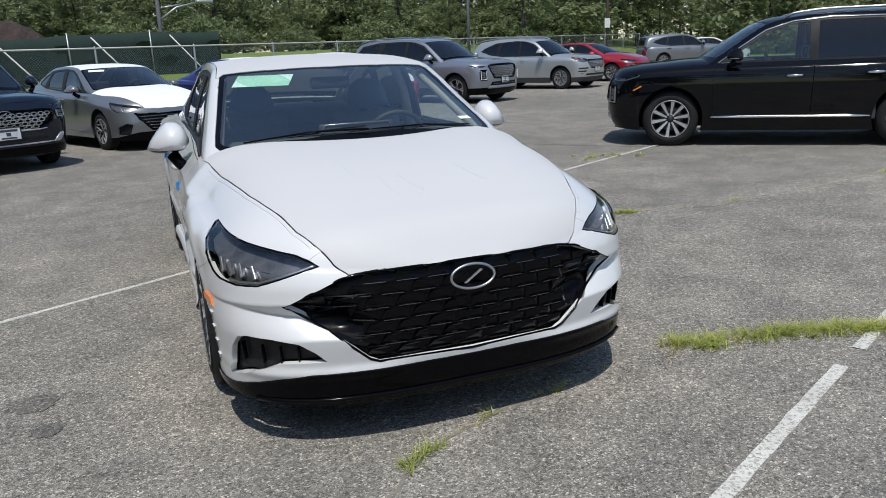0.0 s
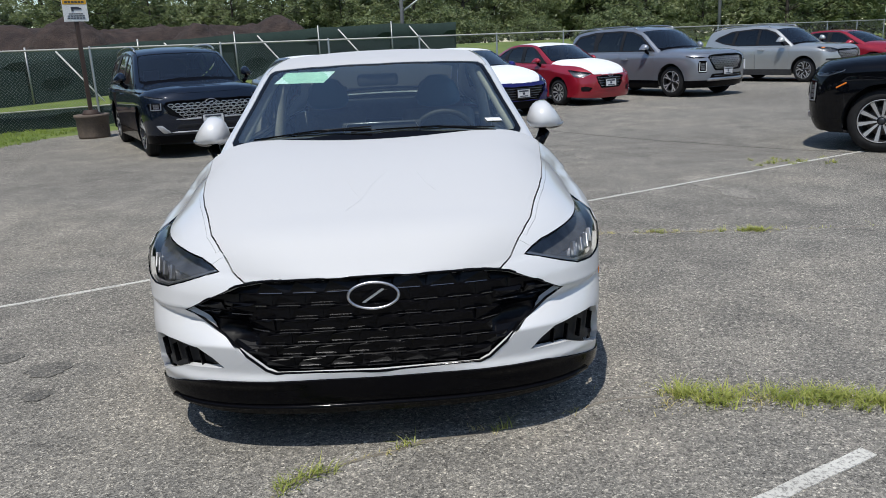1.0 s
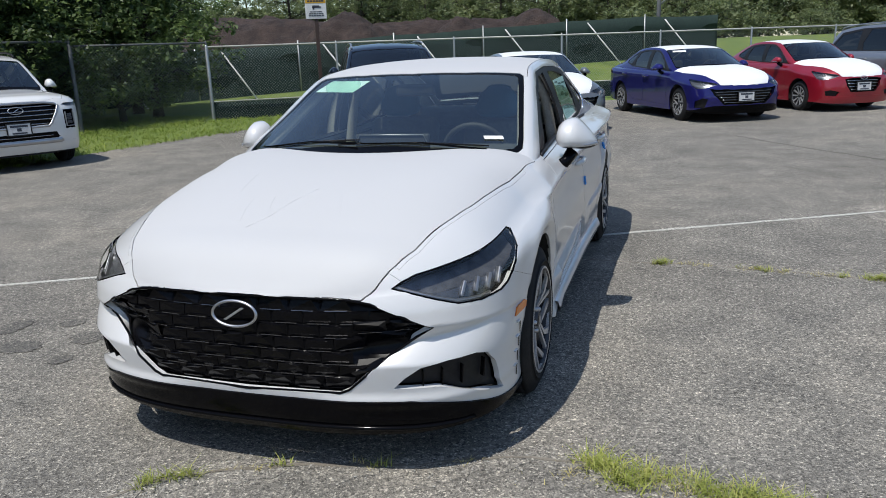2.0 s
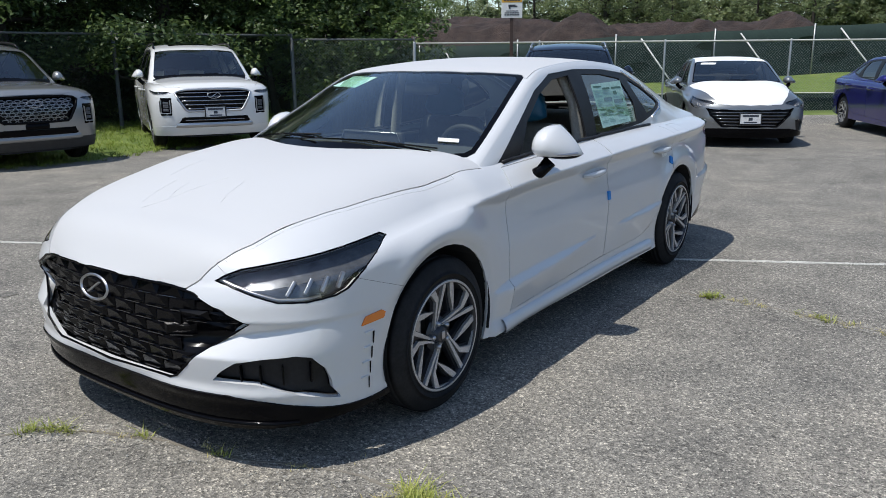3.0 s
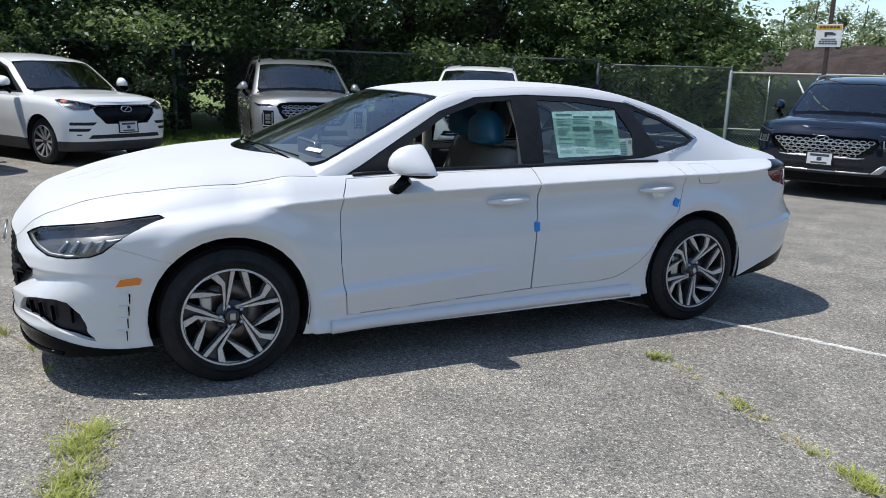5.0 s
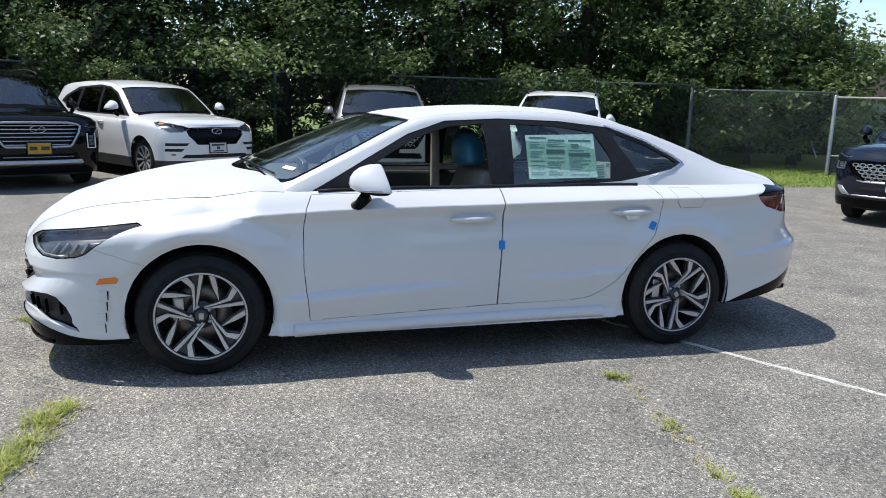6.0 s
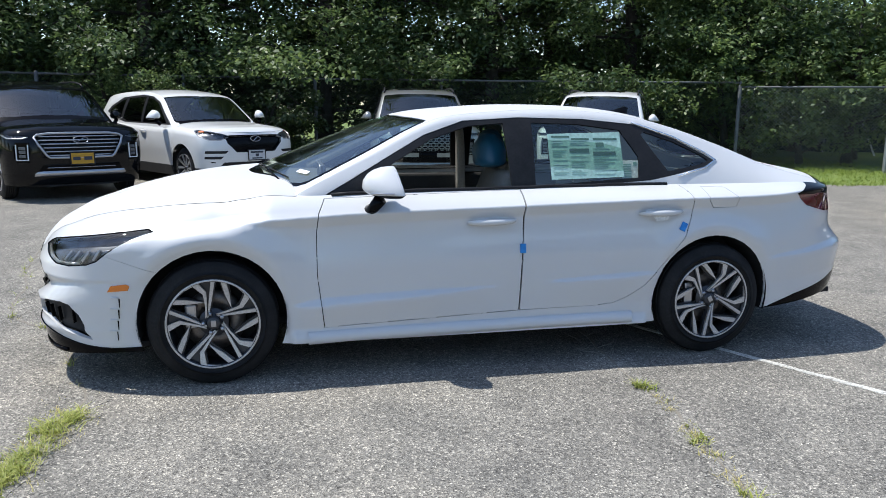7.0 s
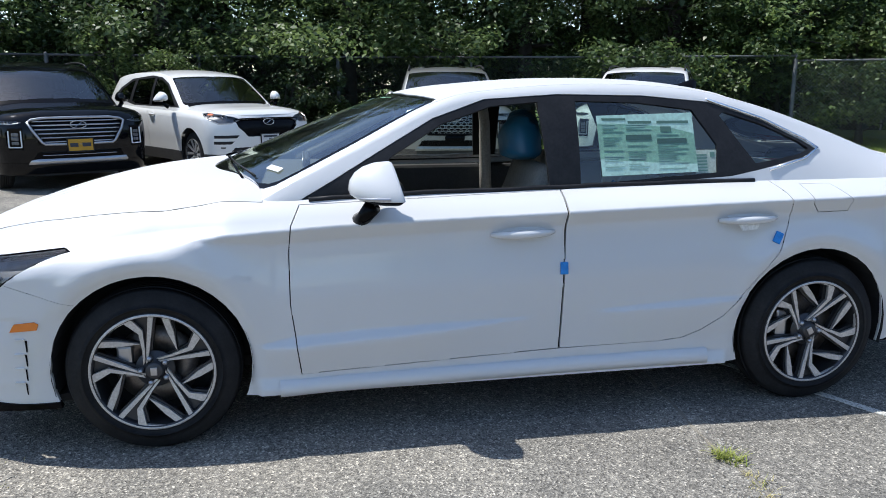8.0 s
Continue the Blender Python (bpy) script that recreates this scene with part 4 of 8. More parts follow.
def build_car(name, label, sp, body, m, style="multi", fine=0.6, wheel_spin=0.0, top=None, hood_m=None, lip_m=None, near=False,
              glass_m=None, side_glass=None, grille="bars", plate=None, drl="bar", open_window=False, group="", clad_m=None, frame_m=None, arch_m=None, rails=False, steer=0.0):
    car = thing(name, label, "car", m, group)
    low, up = lower_skin(sp, fine), upper_skin(sp, fine)
    top, hood_m = top or body, hood_m or body
    glass_m, side_glass = glass_m or M_GLASSW, side_glass or M_GLASST
    lip_m, clad_m = lip_m or M_BLACK, clad_m or lip_m or M_BLACK

    # lower body: cut the outlines, then share out the faces
    bm = low.bm
    on_flank = lambda c: c.x > 0.55
    on_nose = lambda c: c.y < sp["yc"] + 0.05
    arches = [ngon(-sp["axle"], sp["tyre"] + 0.012, sp["arch"]), ngon(sp["axle"], sp["tyre"] + 0.012, sp["arch"])]
    for a in arches:
        cut_line(bm, a, SIDE, on_flank)
    zs_y = np.linspace(-3, 3, 241)
    zs_z = curve_at(sp["zs"], zs_y)
    shoulder = lambda y: float(np.interp(y, zs_y, zs_z))
    cap_z = lambda c: c.z > shoulder(c.y) - 0.02
    cut_line(bm, sp["hood"], PLAN, cap_z, False)
    cabin = [(0, sp["hood"][-1][1] + 0.02), (0.5, sp["hood"][-1][1] + 0.12)] + [(b[1] - 0.018, b[0]) for b in sp["B"][1:]] + [(0, sp["B"][-1][0])]
    strip_poly = [(x + 0.016, y) for x, y in sp["hood"][4:-4]] if near else []
    if near:
        cut_line(bm, strip_poly, PLAN, cap_z, False)
    cut_line(bm, cabin, PLAN, cap_z, False)
    cut_line(bm, sp["grille"], FRONT, on_nose, False)
    cut_line(bm, sp["fog"], FRONT, on_nose)
    axes, lamp_poly = sp["lamp"]
    on_lamp = lambda c: c.y < sp["yc"] + 0.25 and c.x > 0.2
    cut_line(bm, lamp_poly, axes, on_lamp)
    seam = lambda y: 0.60 - 0.36 * (y + 1.64)
    if near:
        cut_line(bm, [(-2.05, seam(-2.05)), (-1.60, seam(-1.60))], SIDE, lambda c: c.x > 0.6 and c.y < -1.5, False)
        cut_line(bm, [(0.3, -2.24), (1.0, -2.24)], PLAN, lambda c: c.z > 0.55 and c.x > 0.4, False)
    cut_line(bm, sp["door_f"], SIDE, on_flank)
    cut_line(bm, sp["door_r"], SIDE, on_flank)
    cut_line(bm, sp["tail"], SIDE, lambda c: c.y > 1.6 and c.x > 0.3)
    if near:
        cut_line(bm, [(1.9, 0.948), (2.7, 0.948)], SIDE, lambda c: c.y > 1.9 and c.x > 0.3, False)
    lip_line = [(0.0, sp["lip"]), (0.45, sp["lip"] + 0.004), (0.62, sp["lip"] + 0.002), (0.72, sp["lip"] - 0.018), (0.82, sp["lip"] - 0.05), (0.90, sp["lip"] - 0.088), (1.0, sp["lip"] - 0.10)]
    if not sp.get("clad"):
        cut_line(bm, lip_line, FRONT, on_nose, False)
        cut_line(bm, [(2.7, 0.49), (2.45, 0.462), (2.215, 0.386), (2.0, 0.332), (1.80, 0.262)], SIDE, lambda c: c.y > 1.7, False)
    else:
        cut_line(bm, [(-3, sp["clad"]), (3, sp["clad"])], SIDE, lambda c: True, False)
    if sp["fuel"] and near:
        cut_line(bm, sp["fuel"], SIDE, on_flank)
    sets = {}
    lip_poly = lip_line + [(1.0, 0.0), (0.0, 0.0)]
    low.bm.faces.ensure_lookup_table()
    for f in bm.faces:
        c = f.calc_center_median()
        s2, f2, p2, d2 = (c.y, c.z), (c.x, c.z), (c.x, c.y), proj(c, axes)
        if on_flank(c) and any(in_poly(s2, a) for a in arches):
            key = None
        elif on_lamp(c) and in_poly(d2, lamp_poly):
            key = "lamp"
        elif on_nose(c) and c.y < -1.5 and in_poly(f2, sp["grille"] + [(-0.1, sp["grille"][-1][1]), (-0.1, sp["grille"][0][1])]):
            key = "grille"
        elif on_nose(c) and in_poly(f2, sp["fog"]):
            key = "fog"
        elif cap_z(c) and in_poly(p2, cabin + [(-0.1, cabin[-1][1]), (-0.1, cabin[0][1])]):
            key = None
        elif cap_z(c) and in_poly(p2, sp["hood"] + [(-0.1, sp["hood"][-1][1]), (-0.1, sp["hood"][0][1])]):
            key = "hood"
        elif near and cap_z(c) and c.y < -1.2 and in_poly(p2, strip_poly + [(0.0, strip_poly[-1][1]), (0.0, strip_poly[0][1])]):
            key = "hood_strip"
        elif c.y > 1.6 and c.x > 0.42 and in_poly(s2, sp["tail"]):
            key = "tail_top" if near and c.z > 0.948 else "tail"
        elif sp.get("clad") and c.z < sp["clad"]:
            key = "clad"
        elif not sp.get("clad") and on_nose(c) and in_poly(f2, lip_poly):
            key = "lip"
        elif not sp.get("clad") and c.y > 1.7 and in_poly(s2, [(2.7, 0.49), (2.45, 0.462), (2.215, 0.386), (2.0, 0.332), (1.80, 0.262), (1.80, 0.1), (2.7, 0.1)]):
            key = "valance"
        elif sp["fuel"] and near and on_flank(c) and in_poly(s2, sp["fuel"]):
            key = "fuel"
        elif on_flank(c) and in_poly(s2, sp["door_f"]):
            key = "door_f"
        elif on_flank(c) and in_poly(s2, sp["door_r"]):
            key = "door_r"
        elif -0.97 < c.y < 1.0 and c.z < 0.37:
            key = "sill"
        elif near and c.y < -1.55 and c.x > 0.4:
            lower_side = c.y < -2.24 or c.z < (seam(c.y) if c.y > -1.97 else np.interp(d2[0], [-1.25, -0.95, -0.7], [0.71, 0.71, 0.765]))
            key = "bumper" if lower_side else "fender"
        elif c.y < -0.5 and c.x > 0.4 and (c.y > -sp["axle"] - sp["arch"] - 0.065 or c.z > shoulder(c.y) - 0.09):
            key = "fender"
        elif c.y < -0.5:
            key = "bumper"
        elif c.y > 0.7:
            key = "quarter"
        else:
            key = "sill"
        if key:
            sets.setdefault(key, []).append(f)
    g = 0.0044 if near else 0.004
    panel(low, sets.get("hood"), "hood", hood_m, car, 0, g)
    for piece in islands(sets.get("bumper", [])):
        if min(v.co.x for f in piece for v in f.verts) < 0.01:
            panel(low, piece, "front_bumper", body, car, 0, g * 0.3, 0.024)
        else:
            for s in (1, -1):
                panel(low, piece, "bumper_corner", body, car, s, g * 0.3, 0.024)
    panel(low, sets.get("lip"), "front_lip", lip_m, car, 0, 0.0, 0.03, 0.006, "gloss black lower lip")
    panel(low, sets.get("valance"), "rear_valance", M_BLACK, car, 0, 0.0, 0.02)
    panel(low, sets.get("clad"), "lower_cladding", clad_m, car, 0, 0.0, 0.02, 0.003)
    for s in (1, -1):
        panel(low, sets.get("fender"), "fender", body, car, s, 0.0)
        d = panel(low, sets.get("door_f"), "front_door", body, car, s, g)
        e = panel(low, sets.get("door_r"), "rear_door", body, car, s, g)
        panel(low, sets.get("hood_strip"), "hood_strip", body, car, s, 0.0012, 0.01)
        panel(low, sets.get("quarter"), "rear_quarter", body, car, s, 0.0)
        panel(low, sets.get("sill"), "sill", body, car, s, 0.0)
        panel(low, sets.get("fuel"), "fuel_flap", body, car, s, g * 0.7)
        tl = panel(low, sets.get("tail"), "tail_lamp", M_REDL, car, s, 0.002, 0.02)
        if sets.get("tail_top"):
            panel(low, sets["tail_top"], "lamp_cap", M_BLACK, tl, s, 0.002, 0.02, 0.0, "smoked black lamp top")
        for dd, y0, y1, zh in ((d, *sp.get("handle_f", (-0.07, 0.20, 0.83))), (e, *sp.get("handle_r", (0.93, 1.20, 0.862)))):
            if dd is None:
                continue
            n_k = 9
            pts, rad = [], []
            for k in range(n_k):
                t = k / (n_k - 1)
                p, n = flank(low, y0 + (y1 - y0) * t, zh - 0.006 * (1 - t))
                off = 0.004 + 0.030 * math.sin(math.pi * t) ** 0.5
                pts.append((s * (p.x + n.x * off), p.y, p.z))
                rad.append(0.008 + 0.0105 * math.sin(math.pi * t) ** 0.6)
            hb = tube_bm(pts, rad, 10)
            part("door_handle", hb, M_CHROME if sp.get("chrome_handle") else body, dd, "", True)
            p, n = flank(low, (y0 + y1) / 2, zh + 0.004)
            bmc = bmesh.new()
            bmesh.ops.create_uvsphere(bmc, u_segments=18, v_segments=10, radius=1)
            bmesh.ops.scale(bmc, vec=(0.006, (y1 - y0) * 0.36, 0.033), verts=bmc.verts)
            part("handle_cup", bmc, body, dd, "", True, pose(s * (p.x - 0.001), p.y, p.z))
    # dark inner shell, floor and wheelhouses close the body
    for s in (1, -1):
        for a in (-1, 1):
            bmw = bmesh.new()
            n = 20
            R = sp["arch"] + 0.004
            prof = [(R * math.cos(math.pi * (-0.08 + 1.16 * k / n)), R * math.sin(math.pi * (-0.08 + 1.16 * k / n))) for k in range(n + 1)]
            x0, x1 = sp["hub"] - 0.30, sp["hub"] - 0.02
            ins = [bmw.verts.new((s * x0, a * sp["axle"] + p, sp["tyre"] + 0.012 + q)) for p, q in prof]
            out = [bmw.verts.new((s * x1, a * sp["axle"] + p, sp["tyre"] + 0.012 + q)) for p, q in prof]
            for k in range(n):
                bmw.faces.new((ins[k], ins[k + 1], out[k + 1], out[k]))
            bmw.faces.new(ins)
            part("wheelhouse", bmw, M_LINER, car)
    zf = curve_at(sp["zb"], [0.0])[0]
    part("floor_pan", box_bm((sp["hub"] * 2 - 0.55, sp["axle"] * 2 + 1.2, 0.05), (0, 0.05, zf + 0.06), 0.01), M_LINER, car)
    for s in (1, -1):
        part("floor_side", box_bm((0.3, sp["axle"] * 2 - 2 * sp["arch"] - 0.06, 0.05), (s * (sp["hub"] - 0.20), 0, zf + 0.06)), M_LINER, car)
    fx, fy = sp["hub"], sp["yf"][1][1]
    outline = [(-0.45 * fx, fy + 0.05), (0.45 * fx, fy + 0.05), (0.84 * fx, fy + 0.27), (0.93 * fx, fy + 0.48), (0.7 * fx, -sp["axle"] + 0.3), (-0.7 * fx, -sp["axle"] + 0.3), (-0.93 * fx, fy + 0.48), (-0.84 * fx, fy + 0.27)]
    part("undertray", prism_bm(outline, 0.03, lambda a, b, d: (a, b, zf + 0.005 + d)), M_LINER, car)
    ry = sp["yr"][1][1]
    part("rear_tray", prism_bm([(-0.7 * fx, ry - 0.08), (0.7 * fx, ry - 0.08), (0.85 * fx, sp["axle"] + sp["arch"]), (0.7 * fx, sp["axle"] - 0.3), (-0.7 * fx, sp["axle"] - 0.3), (-0.85 * fx, sp["axle"] + sp["arch"])][::-1], 0.03, lambda a, b, d: (a, b, zf + 0.07 + d)), M_LINER, car)
    yfb, zh = sp["yf"][2][1] + 0.10, curve_at(sp["zs"], [sp["yc"]])[0]
    part("front_bulkhead", box_bm((1.25, 0.05, zh - zf - 0.12), (0, yfb + 0.16, (zh + zf) / 2 - 0.05)), M_LINER, car)

    # grille, lamps and lower vents sit in the openings of the nose
    gp = panel(low, sets.get("grille"), "grille", M_GRILLE, car, 0, 0.0, 0.0, -0.035, "black grille")
    for s in (1, -1):
        panel(low, sets.get("fog"), "side_vent", M_TRIM, car, s, 0.0, 0.0, -0.035)
        lb = panel(low, sets.get("lamp"), "headlamp", M_LAMPIN, car, s, 0.0, 0.0, -0.045, "clear headlamp with dark bezel")
        if lb:
            panel(low, sets.get("lamp"), "lamp_cover", M_GLASSC, lb, s, 0.004, 0.0, -0.002).visible_shadow = False
    rows, gz = [], sp["grille"]
    zt, zl = gz[0][1], gz[-1][1]

    def half_width(z):
        best = 0.0
        for (x0, z0), (x1, z1) in zip(gz, gz[1:]):
            if min(z0, z1) <= z <= max(z0, z1) and abs(z1 - z0) > 1e-6:
                best = max(best, x0 + (x1 - x0) * (z - z0) / (z1 - z0))
        return best

    rim_pts = [surface(low, x, z)[0] for x, z in gz]
    rim_pts = [p for p in rim_pts if p is not None]
    if rim_pts:
        full = [Vector((-p.x, p.y, p.z)) for p in rim_pts[::-1]] + rim_pts
        part("grille_frame", tube_bm([p + Vector((0, 0.002, 0)) for p in full if True], 0.005 if near else sp.get("frame", 0.011), 6, closed=True), M_BLACK if frame_m is None else frame_m, gp, "", True)
    if grille == "facets":
        # rows of faceted cells, each with a fine bright lower edge
        cells = []
        for flip in (1, -1):
            w, hh, d = 0.0585, 0.0235, 0.016
            vs = [(-w, -hh, 0.0), (w, -hh, 0.0), (w, hh, 0.0), (-w, hh, 0.0), (flip * w * 0.55, hh * 0.72, d), (-flip * w * 0.8, hh * 0.82, d * 0.45)]
            fs = [(0, 1, 4), (1, 2, 4), (2, 3, 5, 4), (3, 0, 5), (0, 4, 5)]
            cells.append(mesh_from("grille_cell", vs, fs if flip == 1 else [q[::-1] for q in fs], M_GRILLE))
        eb = box_bm((0.082, 0.0022, 0.004), (0, 0, 0), 0)
        edge_me = bpy.data.meshes.new("cell_edge")
        eb.to_mesh(edge_me)
        eb.free()
        edge_me.materials.append(M_EDGE)
        for r in range(7):
            z = zl + 0.034 + r * (zt - zl - 0.052) / 6.0
            hw = half_width(z) - 0.012
            k = -7 + (0.5 if r % 2 else 0)
            while k <= 7:
                x = k * 0.122
                if abs(x) + 0.03 < hw:
                    p, n = surface(low, x, z)
                    if p is not None:
                        put("grille_cell", cells[0] if x >= 0 else cells[1], gp, facing(p - n * 0.034, n))
                        if abs(x) + 0.05 < hw and not (abs(x) < 0.12 and abs(z - 0.632) < 0.06):
                            put("cell_edge", edge_me, gp, facing(p - n * 0.026, n) @ pose(0, -0.022, 0))
                k += 1
    elif grille in ("mesh", "chrome_mesh"):
        bmg = bmesh.new()
        cw, ch = 0.098, 0.052
        r, z = 0, zl + 0.035
        while z < zt - 0.02:
            hw = half_width(z) - 0.03
            k = -8 + (0.5 if r % 2 else 0)
            while k <= 8:
                x = k * cw
                if abs(x) + 0.03 < hw:
                    p, n = surface(low, x, z)
                    if p is not None:
                        b2 = ring_bm(cw * 0.44, ch * 0.45, 0.006, 0.016, 6)
                        bmesh.ops.transform(b2, matrix=facing(p - n * 0.03, n), verts=b2.verts)
                        join(bmg, b2)
                k += 1
            z += ch * 0.86
            r += 1
        tagged(part("grille_mesh", bmg, M_ALLOY if grille == "chrome_mesh" else M_SATIN, gp, "bright mesh of small cells"), kind="stuff")
    elif grille == "bars":
        nb = sp.get("bars", 5)
        for r in range(nb):
            z = zl + (zt - zl) * (r + 0.7) / (nb + 0.4)
            hw = half_width(z) - 0.03
            pts = []
            for x in np.linspace(-hw, hw, 15):
                p, n = surface(low, x, z)
                if p is not None:
                    pts.append(p - n * 0.016)
            if len(pts) > 3:
                part("grille_bar", tube_bm(pts, 0.010, 6), sp.get("bar_m", M_DCHROME), gp, "", True)
    p, n = surface(low, 0.0, sp.get("badge_z", (zt * 0.72 + zl * 0.28)))
    if p is not None:
        badge(car, p + n * (0.004 if near else -0.004), n, sp.get("badge", 0.085))
    # lamp insides
    for s in (1, -1):
        c3 = []
        for f in sets.get("lamp", []):
            c3.append(f.calc_center_median())
        if not c3:
            continue
        mid = sum(c3, Vector()) / len(c3)
        for k in range(4 if near else 2):
            t = (k + 0.8) / 5
            q = min(c3, key=lambda c: abs((c.x + c.y) - (mid.x + mid.y) + 0.22 * (1 - 2 * t) - 0.06) + 0.6 * abs(c.z - mid.z + 0.01))
            nn = low.normal(q)
            mm = facing(Vector((s * q.x, q.y, q.z)) - Vector((s * nn.x, nn.y, nn.z)) * 0.036, Vector((s * nn.x, nn.y, nn.z)))
            part("lamp_lens", box_bm((0.014, 0.062, 0.02), (0, -0.004, 0), 0.004, rot=Matrix.Rotation(radians(-30 * s), 4, "Z")), M_SATIN, car, "", False, mm)
        if sp.get("amber"):
            q = max(c3, key=lambda c: c.y + 0.5 * c.z)
            q = min(c3, key=lambda c: (c - q.lerp(mid, 0.45)).length)
            nn = low.normal(q)
            part("turn_lamp", box_bm((0.10, 0.05, 0.02), (0, 0, 0), 0.008), M_AMBER, car, "", False, facing(Vector((s * q.x, q.y, q.z)) - Vector((s * nn.x, nn.y, nn.z)) * 0.022, Vector((s * nn.x, nn.y, nn.z))))
        edge_pts = []
        for (a0, z0), (a1, z1) in zip(lamp_poly[:5], lamp_poly[1:6]):
            for t in (0, 0.5):
                aa, zz = a0 + (a1 - a0) * t, z0 + (z1 - z0) * t + 0.010
                hit, nn, _, _ = low.tree.ray_cast(Vector((0.70711 * aa + 1.6, 0.70711 * aa - 1.6, zz)), Vector((-0.70711, 0.70711, 0)))
                if hit is not None:
                    nn = low.normal(hit)
                    hit = hit - nn * 0.012
                    edge_pts.append((s * hit.x, hit.y, hit.z))
        if near:
            rim_l = []
            for (a0, z0), (a1, z1) in zip(lamp_poly, lamp_poly[1:] + lamp_poly[:1]):
                for t in (0, 0.5):
                    aa, zz = a0 + (a1 - a0) * t, z0 + (z1 - z0) * t
                    hit = low.tree.ray_cast(Vector((0.70711 * aa + 1.6, 0.70711 * aa - 1.6, zz)), Vector((-0.70711, 0.70711, 0)))[0]
                    if hit is not None:
                        hit = hit - low.normal(hit) * 0.003
                        rim_l.append((s * hit.x, hit.y, hit.z))
            part("lamp_gasket", tube_bm(rim_l, 0.0045, 6, closed=True), M_BLACK, car, "", True)
        if len(edge_pts) > 3:
            part("lamp_trim", tube_bm(edge_pts, 0.007, 6), M_SATIN, car, "", True)
        if drl == "box":
            z0 = [z for _, z in sp["fog"]]
            x0 = [x for x, _ in sp["fog"]]
            cx, cz = (min(x0) + max(x0)) / 2, (min(z0) + max(z0)) / 2
            p, n = surface(low, cx, cz)
            if p is not None:
                p, n = Vector((s * p.x, p.y, p.z)), Vector((s * n.x, n.y, n.z))
                hw, hh = (max(x0) - min(x0)) / 2, (max(z0) - min(z0)) / 2
                big = sp.get("lamp_size", 1.0)
                ob = part("lamp_unit", box_bm((hw * 1.5 * big, hh * 1.75 * big, 0.03), (0, 0, -0.02), 0.012, 2), M_BLACK, car, "", False, facing(p, n))
                fr = bmesh.new()
                for sx in (-1, 1):
                    box_bm((0.014, hh * 1.9, 0.02), (sx * hw * 0.86, 0, 0), 0.004, bm=fr)
                box_bm((hw * 1.7, 0.014, 0.02), (0, -hh * 0.92, 0), 0.004, bm=fr)
                part("lamp_frame", fr, M_DRL if sp.get("bright_lamp") else M_SATIN, ob)
                for kz in (-0.45, 0.05, 0.5):
                    part("lamp_lens", box_bm((hw * 1.0, hh * 0.38, 0.018), (0, kz * hh, -0.006), 0.006), M_LAMPIN, ob)
    # patches on the nose: intakes, slots, trims
    for pname, pmat, x0, x1, x2, x3, za, zb_, off in sp.get("patches", ()):
        for s in (1, -1) if x0 > 0 else (1,):
            V, F = [], []
            nu, nv = 17, 5
            for j in range(nv):
                t = j / (nv - 1)
                for i in range(nu):
                    u = i / (nu - 1)
                    xa, xb = x0 + (x2 - x0) * t, x1 + (x3 - x1) * t
                    pp, nn = surface(low, xa + (xb - xa) * u, za + (zb_ - za) * t)
                    rim = off if 0 < i < nu - 1 and 0 < j < nv - 1 else -0.004
                    pp = pp + nn * rim
                    V.append((s * pp.x, pp.y, pp.z))
            for j in range(nv - 1):
                for i in range(nu - 1):
                    q = (j * nu + i, j * nu + i + 1, (j + 1) * nu + i + 1, (j + 1) * nu + i)
                    F.append(q if s == -1 else q[::-1])
            put(pname, mesh_from(pname, V, F, pmat, True), car)
    if sp.get("skid"):
        z0, hw = sp["skid"]
        for k, (zz, rr, mm, w) in enumerate(((z0, 0.030, M_SATIN, hw), (z0 + 0.085, 0.036, M_TRIM, hw * 0.92))):
            pts = [surface(low, x, zz + 0.02 * (abs(x) / hw) ** 2) for x in np.linspace(-w, w, 19)]
            pts = [p + n * 0.002 for p, n in pts if p is not None]
            part("skid_plate" if k == 0 else "lower_intake", tube_bm(pts, [rr * (0.35 + 0.65 * math.sin(math.pi * (i + 0.5) / len(pts)) ** 0.5) for i in range(len(pts))], 8), mm, car, "", True)
    if plate:
        p, n = surface(low, 0.0, plate)
        plate_board(car, p + n * 0.004, Vector((0, -1, 0.06)).normalized(), sp.get("yellow", False))

    # upper body
    bm = up.bm
    lr, lq = bm.faces.layers.int.get("row"), bm.faces.layers.float.get("q")
    flat = lambda c: c.x > 0.35
    for poly in [sp["dlo"]] + sp["panes"]:
        cut_line(bm, poly, SIDE, flat)
    screen_out = sp["screen"]
    cy = sum(y for _, y in screen_out) / len(screen_out)
    screen_in = [(x * 0.965, cy + (y - cy) * 0.93) for x, y in screen_out]
    over = lambda c: c.z > sp["B"][2][2] and c.y < 0.3
    cut_line(bm, screen_out, PLAN, over, False)
    cut_line(bm, screen_in, PLAN, over, False)
    ups = {}
    ntop = int(22 * fine)
    w0, w1 = sp["ws"]
    r0, r1 = sp["rw"]
    pill = max(1, int(round(1.6 * fine)))
